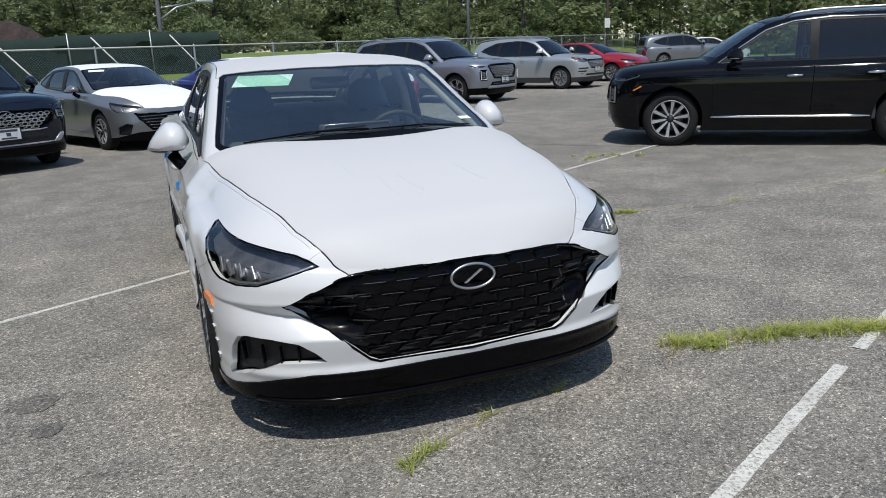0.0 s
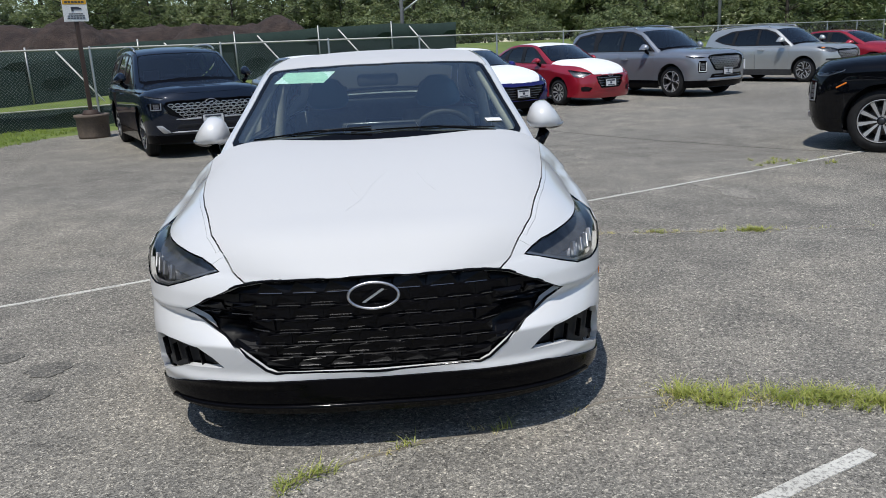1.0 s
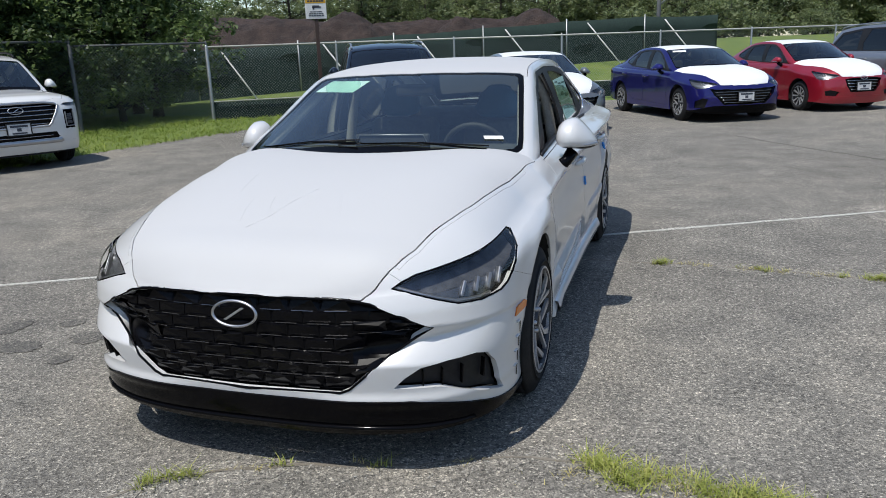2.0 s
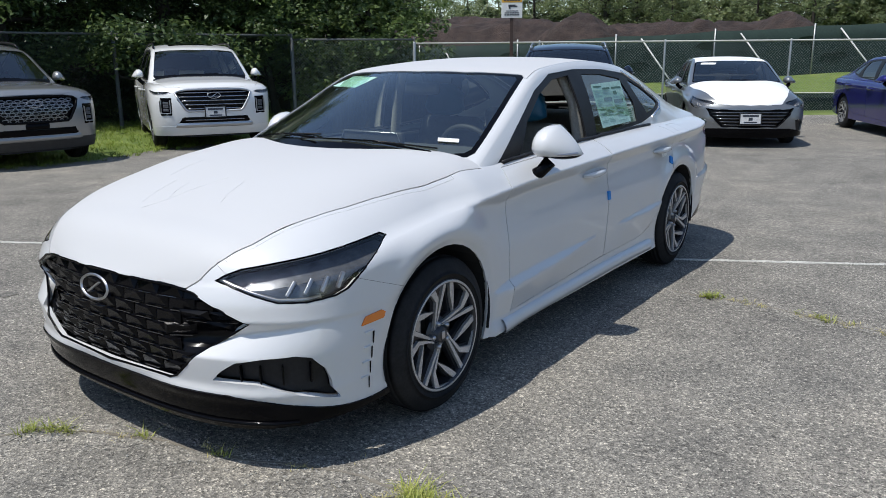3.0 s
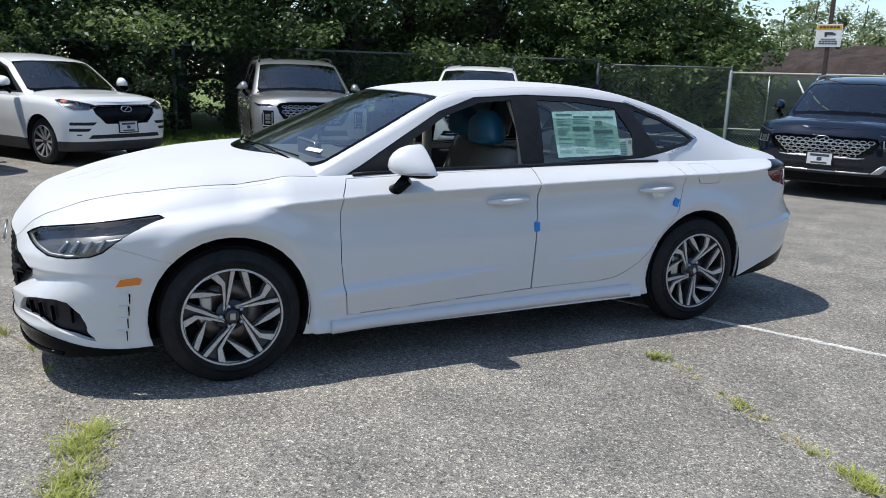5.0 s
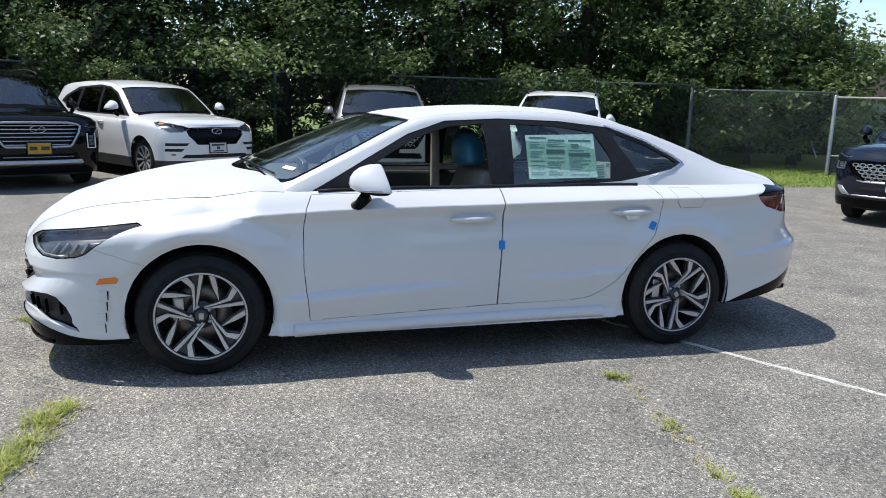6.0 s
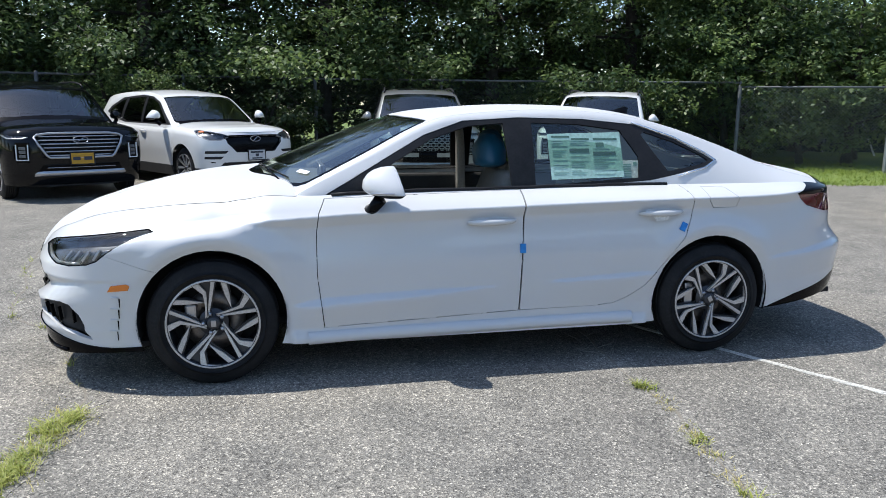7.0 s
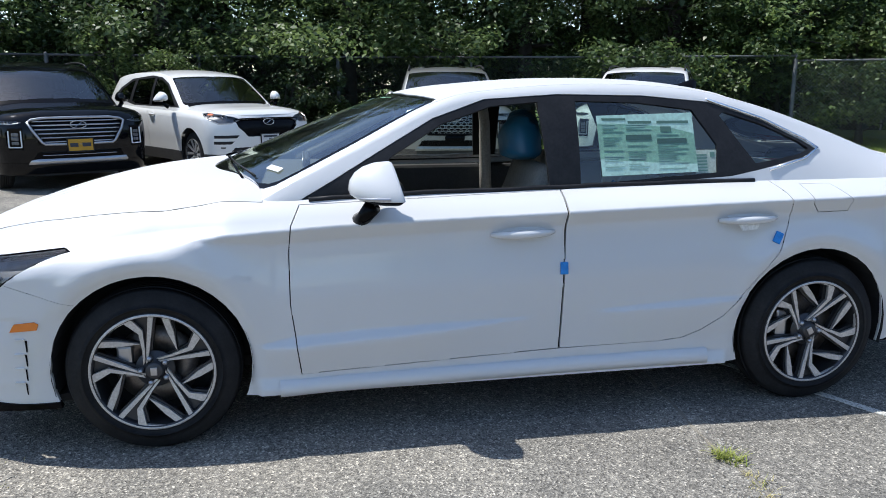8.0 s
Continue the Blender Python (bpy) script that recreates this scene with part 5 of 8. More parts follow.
    for f in bm.faces:
        c = f.calc_center_median()
        row, q = f[lr], f[lq]
        key = None
        if row <= max(2, int(3 * fine)) and in_poly((c.y, c.z), sp["dlo"]) and c.x > 0.4:
            for k, poly in enumerate(sp["panes"]):
                if in_poly((c.y, c.z), poly):
                    key = ("pane", k)
            key = key or "trim"
        elif row >= 1 and q < w1 + 0.6 and in_poly((c.x, c.y), screen_out + [(-0.1, screen_out[-1][1]), (-0.1, screen_out[0][1])]):
            key = "screen" if in_poly((c.x, c.y), screen_in + [(-0.1, screen_in[-1][1]), (-0.1, screen_in[0][1])]) else "frit"
        elif row >= 1 and q < w0 + 0.5 and c.y < screen_out[0][1] + 0.26 and c.x < screen_out[4][0] - 0.03:
            key = "frit"
        elif row >= pill + 1 and r0 <= q <= r1:
            key = "rear_screen"
        elif row >= 1 and q > 2.9:
            key = "roof"
        else:
            key = "frame"
        ups.setdefault(key, []).append(f)
    panel(up, ups.get("roof"), "roof", top, car, 0, 0.0022, 0.01)
    sc = panel(up, ups.get("screen"), "windscreen", glass_m, car, 0, 0.0, 0.0, -0.004)
    sc.visible_shadow = False
    panel(up, ups.get("frit"), "screen_border", M_BLACK, car, 0, 0.0, 0.0, -0.003)
    rs = panel(up, ups.get("rear_screen"), "rear_window", M_GLASS if near else side_glass, car, 0, 0.0, 0.004, -0.004)
    if rs:
        rs.visible_shadow = False
    for s in (1, -1):
        panel(up, ups.get("frame"), "roof_side", body, car, s, 0.0018, 0.012)
        panel(up, ups.get("trim"), "window_trim", M_TRIM, car, s, 0.0, 0.014, -0.002)
        for k in range(len(sp["panes"])):
            if open_window and s == 1 and k == 0:
                continue
            pn = panel(up, ups.get(("pane", k)), "side_window", sp.get("front_glass", side_glass) if k == 0 else side_glass, car, s, 0.0, 0.0, -0.008)
            if pn:
                pn.visible_shadow = False
        mirror(car, s, sp.get("mirror", (1.02, -0.62, 1.2)), sp.get("mirror_m", body), sp.get("mirror_size", (0.22, 0.17, 0.17)))
        for y, ax in ((-sp["axle"], -1), (sp["axle"], 1)):
            wheel(car, (s * sp["hub"], y, sp["tyre"]), s, sp, style, wheel_spin + (0 if ax < 0 else 30), near and s == 1)
        if sp.get("chrome_handle"):
            ring_pts = []
            for y, z in sp["dlo"] + sp["dlo"][:1]:
                hit, nn, _, _ = up.tree.ray_cast(Vector((3, y, z)), Vector((-1, 0, 0)))
                if hit is not None:
                    ring_pts.append((s * (hit.x + 0.004), hit.y, hit.z))
            part("window_strip", tube_bm(ring_pts, 0.009, 6), M_CHROME, car, "", True)
            pa, na = flank(low, -1.90, 0.80)
            part("side_reflector", box_bm((0.13, 0.018, 0.008), (0, 0, 0.002), 0.003, rot=Matrix.Rotation(radians(28 * s), 4, "Z")), M_AMBER, car, "amber side reflector", False, facing(Vector((s * pa.x, pa.y, pa.z)), Vector((s * na.x, na.y, na.z))))
            part("door_strip", tube_bm([(s * (flank(low, y, 0.40)[0].x + 0.002), y, 0.40) for y in np.linspace(-0.92, 1.0, 9)], 0.018, 8), M_CHROME, car, "bright strip along the doors", True)
        if rails:
            pts = []
            for q in np.linspace(3.6, 7.6, 16):
                R = curve_at([(i, *t) for i, t in enumerate(sp["R"])], [q])[0]
                lift = 0.035 if 3.7 < q < 7.5 else 0.0
                pts.append((s * (R[1] - 0.03), R[0], R[2] + 0.02 + lift))
            part("roof_rail", tube_bm(pts, 0.016, 8), rails, car, "", True)
    if sp.get("sunroof"):
        V, F = [], []
        for i, y in enumerate(np.linspace(-0.02, 1.25, 9)):
            for j, x in enumerate(np.linspace(-0.50, 0.50, 7)):
                z = up.tree.ray_cast(Vector((abs(x), y, 3)), Vector((0, 0, -1)))[0].z
                V.append((x, y, z + (0.006 if 0 < i < 8 and 0 < j < 6 else -0.004)))
        for i in range(8):
            for j in range(6):
                F.append((i * 7 + j, i * 7 + j + 1, i * 7 + j + 8, i * 7 + j + 7))
        put("sunroof", mesh_from("sunroof", V, F, M_BLACK, True), car)
    if sp.get("paper"):
        hit = up.tree.ray_cast(Vector((0.40, sp["T"][3][0] - 0.06, 3)), Vector((0, 0, -1)))[0]
        nn = up.normal(hit)
        part("screen_paper", box_bm((0.26, 0.085, 0.002), (0, 0, -0.004), 0.0005), M_PAPER, car, "white paper behind the windscreen", False, facing(Vector((-hit.x, hit.y, hit.z)), Vector((-nn.x, nn.y, nn.z))))
    # cabin
    yw = sp["T"][1][0]
    zbelt = sp["B"][4][2] + 0.03
    part("dashboard", box_bm((sp["B"][2][1] * 1.86, 0.62, 0.26), (0, yw + 0.55, zbelt - 0.11), 0.07, 3), M_DASH if near else M_CABIN, car, "", True)
    wheel_b = bmesh.new()
    pts = [(0.185 * math.cos(a), 0, 0.185 * math.sin(a)) for a in np.linspace(0, 2 * math.pi, 29)[:-1]]
    tube_bm(pts, 0.016, 8, wheel_b, True)
    box_bm((0.33, 0.03, 0.05), (0, 0.0, 0), 0.01, bm=wheel_b)
    box_bm((0.13, 0.05, 0.12), (0, 0.01, 0), 0.02, bm=wheel_b)
    part("steering_wheel", wheel_b, M_CABIN, car, "", True, pose(0.37, yw + (0.88 if near else 0.95), zbelt - (0.05 if near else 0.02), 22))
    cover = M_SEATL if near else M_CABIN
    for x in (0.37, -0.37):
        seat(car, x, yw + (1.02 if x > 0 or not near else 1.24), cover, M_BLUEW if near else cover)
    part("rear_seat", join(box_bm((1.25, 0.5, 0.16), (0, yw + 2.28, 0.50), 0.05, 3), box_bm((1.25, 0.14, 0.55), (0, yw + 2.62, 0.80), 0.05, 3, rot=None)), cover, car, "", True)
    for s in (1, -1):
        part("door_card", box_bm((0.06, sp["axle"] * 1.35, zbelt - zf - 0.16), (s * (sp["B"][4][1] - 0.025), 0.1, (zbelt + zf) / 2 + 0.05), 0.02), M_CABIN, car)
    return car, low, up


# ---- the sedan that the camera walks round ----
SEDAN.update(flank=True, mirror=(0.955, -0.49, 1.03), mirror_size=(0.215, 0.155, 0.178), badge=0.088, badge_z=0.633)
sedan, low, up = build_car("sedan", "new white four-door sedan with black grille, protective tape and window sticker", SEDAN, M_WHITE, pose(0, 0, 0), "twist", 1.0, 0, near=True,
                           glass_m=M_GLASSF, side_glass=M_GLASS, grille="facets", open_window=True, hood_m=M_WRAP, top=M_WRAP)


# details of the sedan
def decal(parent, name, material, p, n, poly, lift=0.003, thick=0.0015, label="", skin_=None):
    return part(name, prism_bm(poly, thick, lambda a, b, d: (a, b, d)), material, parent, label, False, facing(p + n * lift, n))


for s in (1, -1):
    p, n = flank(low, -1.866, 0.540)
    mk = part("side_marker", prism_bm([(-0.055, -0.019), (0.048, -0.010), (0.056, 0.012), (0.04, 0.021), (-0.035, 0.012)] if s == 1 else [(0.055, -0.019), (0.035, 0.012), (-0.04, 0.021), (-0.056, 0.012), (-0.048, -0.010)], 0.006, lambda a, b, d: (a, b, d)), M_AMBER, sedan, "orange side marker", False, facing(Vector((s * p.x, p.y, p.z)) + Vector((s * n.x, n.y, n.z)) * 0.001, Vector((s * n.x, n.y, n.z))))
    for k in range(4):
        z = 0.492 - 0.058 * k
        p, n = flank(low, -1.868 - 0.006 * k, z - 0.026)
        q, nn = Vector((s * p.x, p.y, p.z)), Vector((s * n.x, n.y, n.z))
        part("vent_slot", prism_bm([(0.0, -0.024), (0.004 * s, -0.024), ((0.007 - 0.001 * k) * s, 0.022), (-0.001 * s, 0.022)][:: s], 0.002, lambda a, b, d: (a, b, d)), M_BLACK, sedan, "", False, facing(q + nn * 0.0015, nn))
        part("vent_fin", box_bm((0.036, 0.006, 0.010), (-0.02 * s, 0.026, 0.002), 0.002), M_WHITE, sedan, "", False, facing(q, nn))
# hood film creases
for pts in ([(-0.31, -1.62), (-0.30, -1.72), (-0.285, -1.82)], [(-0.19, -1.86), (-0.175, -1.97), (-0.15, -2.06)], [(-0.10, -1.86), (-0.075, -1.95), (-0.04, -2.02), (-0.10, -2.10)], [(-0.04, -2.02), (0.0, -1.9), (0.06, -1.78)], [(0.18, -1.8), (0.21, -1.9), (0.25, -1.98)]):
    row_pts = []
    for x, y in pts:
        hit, nn, _, _ = low.tree.ray_cast(Vector((abs(x), y, 3)), Vector((0, 0, -1)))
        row_pts.append((x, y, hit.z + 0.0006))
    part("film_crease", tube_bm(row_pts, 0.0005, 5), M_CREASE, sedan)
# tape, papers and stickers
for y, z, tilt in ((0.243, 0.675, 0), (1.205, 0.775, -28)):
    p, n = flank(low, y, z)
    for s in (1, -1):
        part("tape", box_bm((0.034, 0.052, 0.010), (0, 0, 0.004), 0.003, rot=Matrix.Rotation(radians(tilt * s), 4, "Z")), M_TAPE, sedan, "blue masking tape over the door gap", False, facing(Vector((s * p.x, p.y, p.z)), Vector((s * n.x, n.y, n.z))))
p, n = flank(low, 1.06, 0.832)
part("handle_paper", prism_bm([(-0.055, 0.018), (-0.03, -0.022), (0.04, -0.016), (0.055, 0.018)], 0.001, lambda a, b, d: (a, b, d)), M_PAPER, sedan, "", False, facing(p + n * 0.024, n))


def on_glass(y, z):
    hit, nn, _, _ = up.tree.ray_cast(Vector((3, y, z)), Vector((-1, 0, 0)))
    return hit, up.normal(hit)


p, n = on_glass(0.675, 1.175)
stick = part("window_sticker", box_bm((0.45, 0.27, 0.002), (0, 0, -0.012), 0.0005, rot=Matrix.Rotation(radians(1.5), 4, "Z")), M_STICK, sedan, "pale green price sticker with printed bars", False, facing(p, n))
bmk, bml = bmesh.new(), bmesh.new()
r2 = random.Random(4)
for x, y, w, h in ((-0.03, 0.098, 0.11, 0.012), (0.125, 0.098, 0.15, 0.012), (-0.04, 0.03, 0.12, 0.024), (0.115, 0.012, 0.14, 0.024), (0.09, 0.066, 0.05, 0.024), (-0.15, 0.112, 0.11, 0.010)):
    box_bm((w, h, 0.0012), (x, y, -0.0103), 0, bm=bmk)
for col, (x0, x1) in enumerate(((-0.205, -0.105), (-0.095, 0.025), (0.045, 0.20))):
    y = 0.088
    while y > -0.12:
        if not any(abs(y - yy) < 0.022 and x0 < xx < x1 for xx, yy in ((-0.04, 0.03), (0.115, 0.012), (0.09, 0.066))):
            w = (x1 - x0) * r2.uniform(0.45, 0.98)
            box_bm((w, 0.0042, 0.0012), (x0 + w / 2, y, -0.0103), 0, bm=bml)
        y -= 0.0105 if r2.random() < 0.8 else 0.026
part("sticker_bars", bmk, M_INK, stick)
tagged(part("sticker_lines", bml, M_INKL, stick, "rows of fine print"), kind="stuff")
p, n = on_glass(0.945, 1.095)
card = part("window_card", box_bm((0.105, 0.105, 0.002), (0, 0, -0.012), 0.0005), M_PAPER, sedan, "small white card", False, facing(p, n))
bmk = bmesh.new()
for k in range(6):
    box_bm((0.05, 0.006, 0.001), (-0.02, 0.03 - 0.014 * k, -0.0105), 0, bm=bmk)
box_bm((0.022, 0.022, 0.001), (0.032, 0.032, -0.0105), 0, bm=bmk)
part("card_bars", bmk, M_INKL, card)


def on_screen(x, y):
    hit, nn, _, _ = up.tree.ray_cast(Vector((abs(x), y, 3)), Vector((0, 0, -1)))
    nn = up.normal(hit)
    return Vector((math.copysign(hit.x, x), hit.y, hit.z)), Vector((math.copysign(nn.x, x) if x else 0, nn.y, nn.z))


for x0, x1, y0, y1, m2 in ((-0.57, -0.25, -0.52, -0.375, M_STICK),):
    p, n = on_screen((x0 + x1) / 2, (y0 + y1) / 2)
    part("screen_sticker", box_bm((x1 - x0, (y1 - y0) * 1.05, 0.0015), (0, 0, -0.008), 0.0004), m2, sedan, "pale green paper behind the windscreen", False, facing(p, n))
p, n = on_screen(0.605, -0.935)
part("screen_tag", box_bm((0.10, 0.03, 0.0015), (0, 0, 0.001), 0.0004), M_PAPER, sedan, "small white tag on the windscreen", False, facing(p, n) @ pose(0, 0, 0, 0, 0, -8))
# wipers lie along the foot of the windscreen
for pts in ([(0.60, -1.01), (0.3, -1.115), (0.0, -1.165), (-0.12, -1.17)], [(-0.02, -1.13), (-0.3, -1.105), (-0.62, -1.01)]):
    line = [on_screen(x, y)[0] + Vector((0, -0.006, 0.001)) for x, y in pts]
    wp = part("wiper", tube_bm(line, 0.004, 6), M_TRIM, sedan, "", True)
    part("wiper_arm", tube_bm([line[0] + Vector((0, -0.05, -0.012)), line[1] + Vector((0, -0.014, 0.001)), line[2] + Vector((0, -0.008, 0.002))], [0.006, 0.005, 0.003], 6), M_BLACK, wp, "", True)
# side skirts under the doors
for s in (1, -1):
    V, F = [], []
    ys = np.linspace(-0.94, 0.91, 25)
    for i, y in enumerate(ys):
        p, n = flank(low, y, 0.25)
        flare = 0.012 + 0.012 * max(0.0, 1 - (y + 0.99) / 0.25) + 0.006 * max(0.0, (y - 0.7) / 0.3)
        x = p.x
        for dx, z in ((-0.03, 0.262), (flare * 0.5, 0.258), (flare + 0.006, 0.222), (flare, 0.196), (-0.05, 0.192)):
            V.append((s * (x + dx), y, z + 0.026 * (y + 0.94) / 1.85))
        if i:
            for k in range(4):
                q = ((i - 1) * 5 + k, (i - 1) * 5 + k + 1, i * 5 + k + 1, i * 5 + k)
                F.append(q if s == -1 else q[::-1])
    put("side_skirt", mesh_from("side_skirt", V, F, M_WHITE, True), sedan)
# roof fin
hit = up.tree.ray_cast(Vector((0.0, 1.17, 3)), Vector((0, 0, -1)))[0]
bmf = bmesh.new()
prev = None
for k in range(9):
    t = k / 8
    h, w = 0.004 + 0.075 * t**1.3 * (1 if k < 8 else 0.75), 0.030 * (1 - 0.45 * abs(2 * t - 1) ** 2)
    y = 1.09 + 0.165 * t
    z = up.tree.ray_cast(Vector((0.0, y, 3)), Vector((0, 0, -1)))[0].z - 0.004
    cur = [bmf.verts.new((-w, y, z)), bmf.verts.new((-0.006, y + 0.01 * t, z + h)), bmf.verts.new((0.006, y + 0.01 * t, z + h)), bmf.verts.new((w, y, z))]
    if prev:
        for a in range(3):
            bmf.faces.new((prev[a], prev[a + 1], cur[a + 1], cur[a]))
    prev = cur
bmf.faces.new(prev)
part("roof_fin", bmf, M_BLACK, sedan, "", True)
# black strip where the door tops meet the glass
for s in (1, -1):
    pts = []
    for y in np.linspace(-0.80, 1.16, 22):
        for z in np.linspace(0.95, 1.10, 31):
            hit = up.tree.ray_cast(Vector((3, y, z)), Vector((-1, 0, 0)))[0]
            below = low.tree.ray_cast(Vector((hit.x + 0.006, y, 2)), Vector((0, 0, -1)))[0] if hit else None
            if below is not None and z > below.z:
                pts.append((s * (hit.x + 0.004), y, z + 0.004))
                break
    if len(pts) > 3:
        part("belt_trim", tube_bm(pts, 0.010, 8), M_TRIM, sedan, "", True)
# bright strip over the rear quarter glass
for s in (1, -1):
    pts = []
    for y, z in ((0.98, 1.362), (1.25, 1.276), (1.45, 1.182), (1.512, 1.142), (1.43, 1.10), (1.24, 1.052)):
        h2, n2 = on_glass(y, z)
        pts.append((s * (h2.x + 0.002), h2.y, h2.z))
    part("window_strip", tube_bm(pts, 0.007, 6), M_CHROME, sedan, "", True)
# headliner closes the cabin from above
Vh, Fh = [], []
for i, y in enumerate(np.linspace(-0.22, 1.25, 12)):
    for j, x in enumerate(np.linspace(-0.56, 0.56, 9)):
        hit = up.tree.ray_cast(Vector((abs(x), y, 3)), Vector((0, 0, -1)))[0]
        Vh.append((x, y, hit.z - 0.03))
for i in range(11):
    for j in range(8):
        Fh.append((i * 9 + j, i * 9 + j + 1, i * 9 + j + 10, i * 9 + j + 9))
put("headliner", mesh_from("headliner", Vh, Fh, M_HEADL, True), sedan)
for s in (1, -1):
    part("inner_pillar", tube_bm([(s * 0.735, 0.30, 0.55), (s * 0.705, 0.28, 0.9), (s * 0.655, 0.26, 1.2), (s * 0.575, 0.22, 1.375)], [0.04, 0.038, 0.034, 0.03], 8), M_HEADL, sedan, "", True)
# shelf added to stop sun from the rear window falling through the boot
part("parcel_shelf", prism_bm([(-0.74, 1.22), (0.74, 1.22), (0.80, 1.5), (0.78, 2.0), (0.62, 2.3), (-0.62, 2.3), (-0.78, 2.0), (-0.80, 1.5)], 0.03, lambda a, b, d: (a, b, 0.90 + d)), M_CABIN, sedan)
part("cabin_mirror", box_bm((0.24, 0.04, 0.07), (0, -0.33, 1.29), 0.02), M_CABIN, sedan, "", True)
for s in (1, -1):
    part("door_strip", box_bm((0.012, 0.62, 0.010), (s * 0.742, -0.28, 0.885), 0.003), M_HEADL, sedan, "pale strip along the door card")
disp = part("display", box_bm((0.42, 0.03, 0.12), (0.02, -0.80, 1.03), 0.012), M_CABIN, sedan, "", True)
part("display_rim", tube_bm([(-0.18, -0.818, 1.045), (-0.16, -0.818, 1.085), (0.20, -0.818, 1.085), (0.22, -0.818, 1.045)], 0.004, 6), M_SATIN, disp, "", True)
# light trim inside the windscreen pillars
for s in (1, -1):
    pts = []
    for q in (1.25, 1.8, 2.4, 3.0):
        R = curve_at([(i, *t) for i, t in enumerate(SEDAN["R"])], [q])[0]
        pts.append((s * (R[1] - 0.055), R[0] + 0.03, R[2] - 0.035))
    part("inner_pillar", tube_bm(pts, 0.03, 8), M_HEADL, sedan, "", True)
    # ledges of the lower vents
    for k in range(4):
        x = 0.66 + 0.062 * k
        p, n = surface(low, x, 0.385)
        if p is not None:
            q2, n2 = Vector((s * p.x, p.y, p.z)), Vector((s * n.x, n.y, n.z))
            part("vent_rib", box_bm((0.006, 0.075, 0.02), (0, 0, -0.022), 0.002), M_GRILLE, sedan, "", False, facing(q2, n2))
    # unseen box and tray, added to stop sun leaking through vent and lamp openings
    part("vent_light_block", box_bm((0.22, 0.05, 0.22), (s * 0.70, -1.95, 0.355), 0.01), M_LINER, sedan)
    part("tray_light_block", prism_bm([(s * 0.45, -2.24), (s * 0.66, -2.20), (s * 0.80, -2.08), (s * 0.86, -1.85), (s * 0.45, -1.85)][::s], 0.02, lambda a, b, d: (a, b, 0.235 + d)), M_LINER, sedan)
# unseen blocks in the tail, added to keep sun streaks out of the car's shadow
for s in (1, -1):
    part("boot_side_light_block", box_bm((0.12, 0.24, 0.48), (s * 0.80, 1.98, 0.68), 0.02), M_LINER, sedan)
part("boot_light_block", box_bm((1.5, 0.42, 0.30), (0, 2.05, 0.46), 0.02), M_LINER, sedan)
# ridge along the bottom of the lip
pts = []
for x in np.linspace(-0.80, 0.80, 25):
    p, n = surface(low, x, 0.208)
    if p is not None:
        pts.append(p + n * 0.010)
part("lip_edge", tube_bm(pts, 0.009, 8), M_BLACK, sedan, "", True)


# ---- the other parked cars ----
SUV.update(mirror=(1.04, -0.60, 1.19), mirror_size=(0.20, 0.15, 0.17), badge=0.10, badge_z=0.885, handle_f=(-0.02, 0.20, 0.93), handle_r=(0.92, 1.14, 0.95), skid=(0.40, 0.66))


def stand(front_x, front_y, turn, reach):
    """The pose of a car whose nose is at that place."""
    return pose(front_x - reach * math.sin(radians(turn)), front_y + reach * math.cos(radians(turn)), 0, 0, 0, turn)


GRAND = dict(SUV, sunroof=True, frame=0.019, skid=None, lamp_size=1.42, patches=(("lower_intake", M_BLACK, -0.54, 0.54, -0.62, 0.62, 0.560, 0.440, 0.006), ("skid_plate", M_SATIN, -0.60, 0.60, -0.66, 0.66, 0.452, 0.372, 0.024), ("intake_strip", M_DCHROME, -0.50, 0.50, -0.52, 0.52, 0.505, 0.488, 0.009)))
build_car("suv", "champagne silver three-row SUV with dark mesh grille, parked on the grass", dict(GRAND, bright_lamp=False, patches=(*GRAND["patches"][:1], ("skid_plate", M_BEIGE, *GRAND["patches"][1][2:]), ("plate_holder", M_BLACK, -0.16, 0.16, -0.16, 0.16, 0.625, 0.535, 0.022))), M_BEIGE, stand(-8.02, 1.52, 83, 2.37), "multi", 0.55, grille="mesh", plate=None, drl="box", rails=M_TRIM, group="parked SUVs", clad_m=M_CLAD)
build_car("suv", "white three-row SUV with chrome bar grille, parked on the grass", dict(GRAND, bars=5), M_WHITE2, stand(-7.75, 4.30, 60, 2.37), "multi", 0.55, grille="bars", plate=0.62, drl="box", rails=M_TRIM, group="parked SUVs", clad_m=M_WHITE2, frame_m=M_SATIN)
build_car("suv", "black three-row SUV with chrome bar grille and yellow plate", dict(GRAND, bars=6, yellow=True, bright_lamp=True, bar_m=M_SATIN), M_BLACKP, stand(-7.15, -3.77, 117, 2.37), "multi", 0.55, grille="bars", plate=0.62, drl="box", rails=M_TRIM, group="parked SUVs", clad_m=M_BLACKP, frame_m=M_SATIN)
build_car("suv", "black three-row SUV with silver wheels seen side on", dict(GRAND, chrome_handle=True, mirror_m=M_BLACKP, front_glass=M_GLASS), M_BLACKP, pose(7.46, 3.67, 0, 0, 0, 230), "slim", 0.6, 10, grille="bars", drl="box", rails=M_SATIN, group="parked SUVs", clad_m=M_BLACKP, side_glass=M_GLASST, glass_m=M_GLASS)
build_car("suv", "steel grey three-row SUV with mesh grille in the back row", dict(GRAND, bright_lamp=True), M_STEEL, stand(8.0, 13.64, 29, 2.37), "multi", 0.55, grille="mesh", plate=0.60, drl="box", rails=M_SATIN, group="parked SUVs")

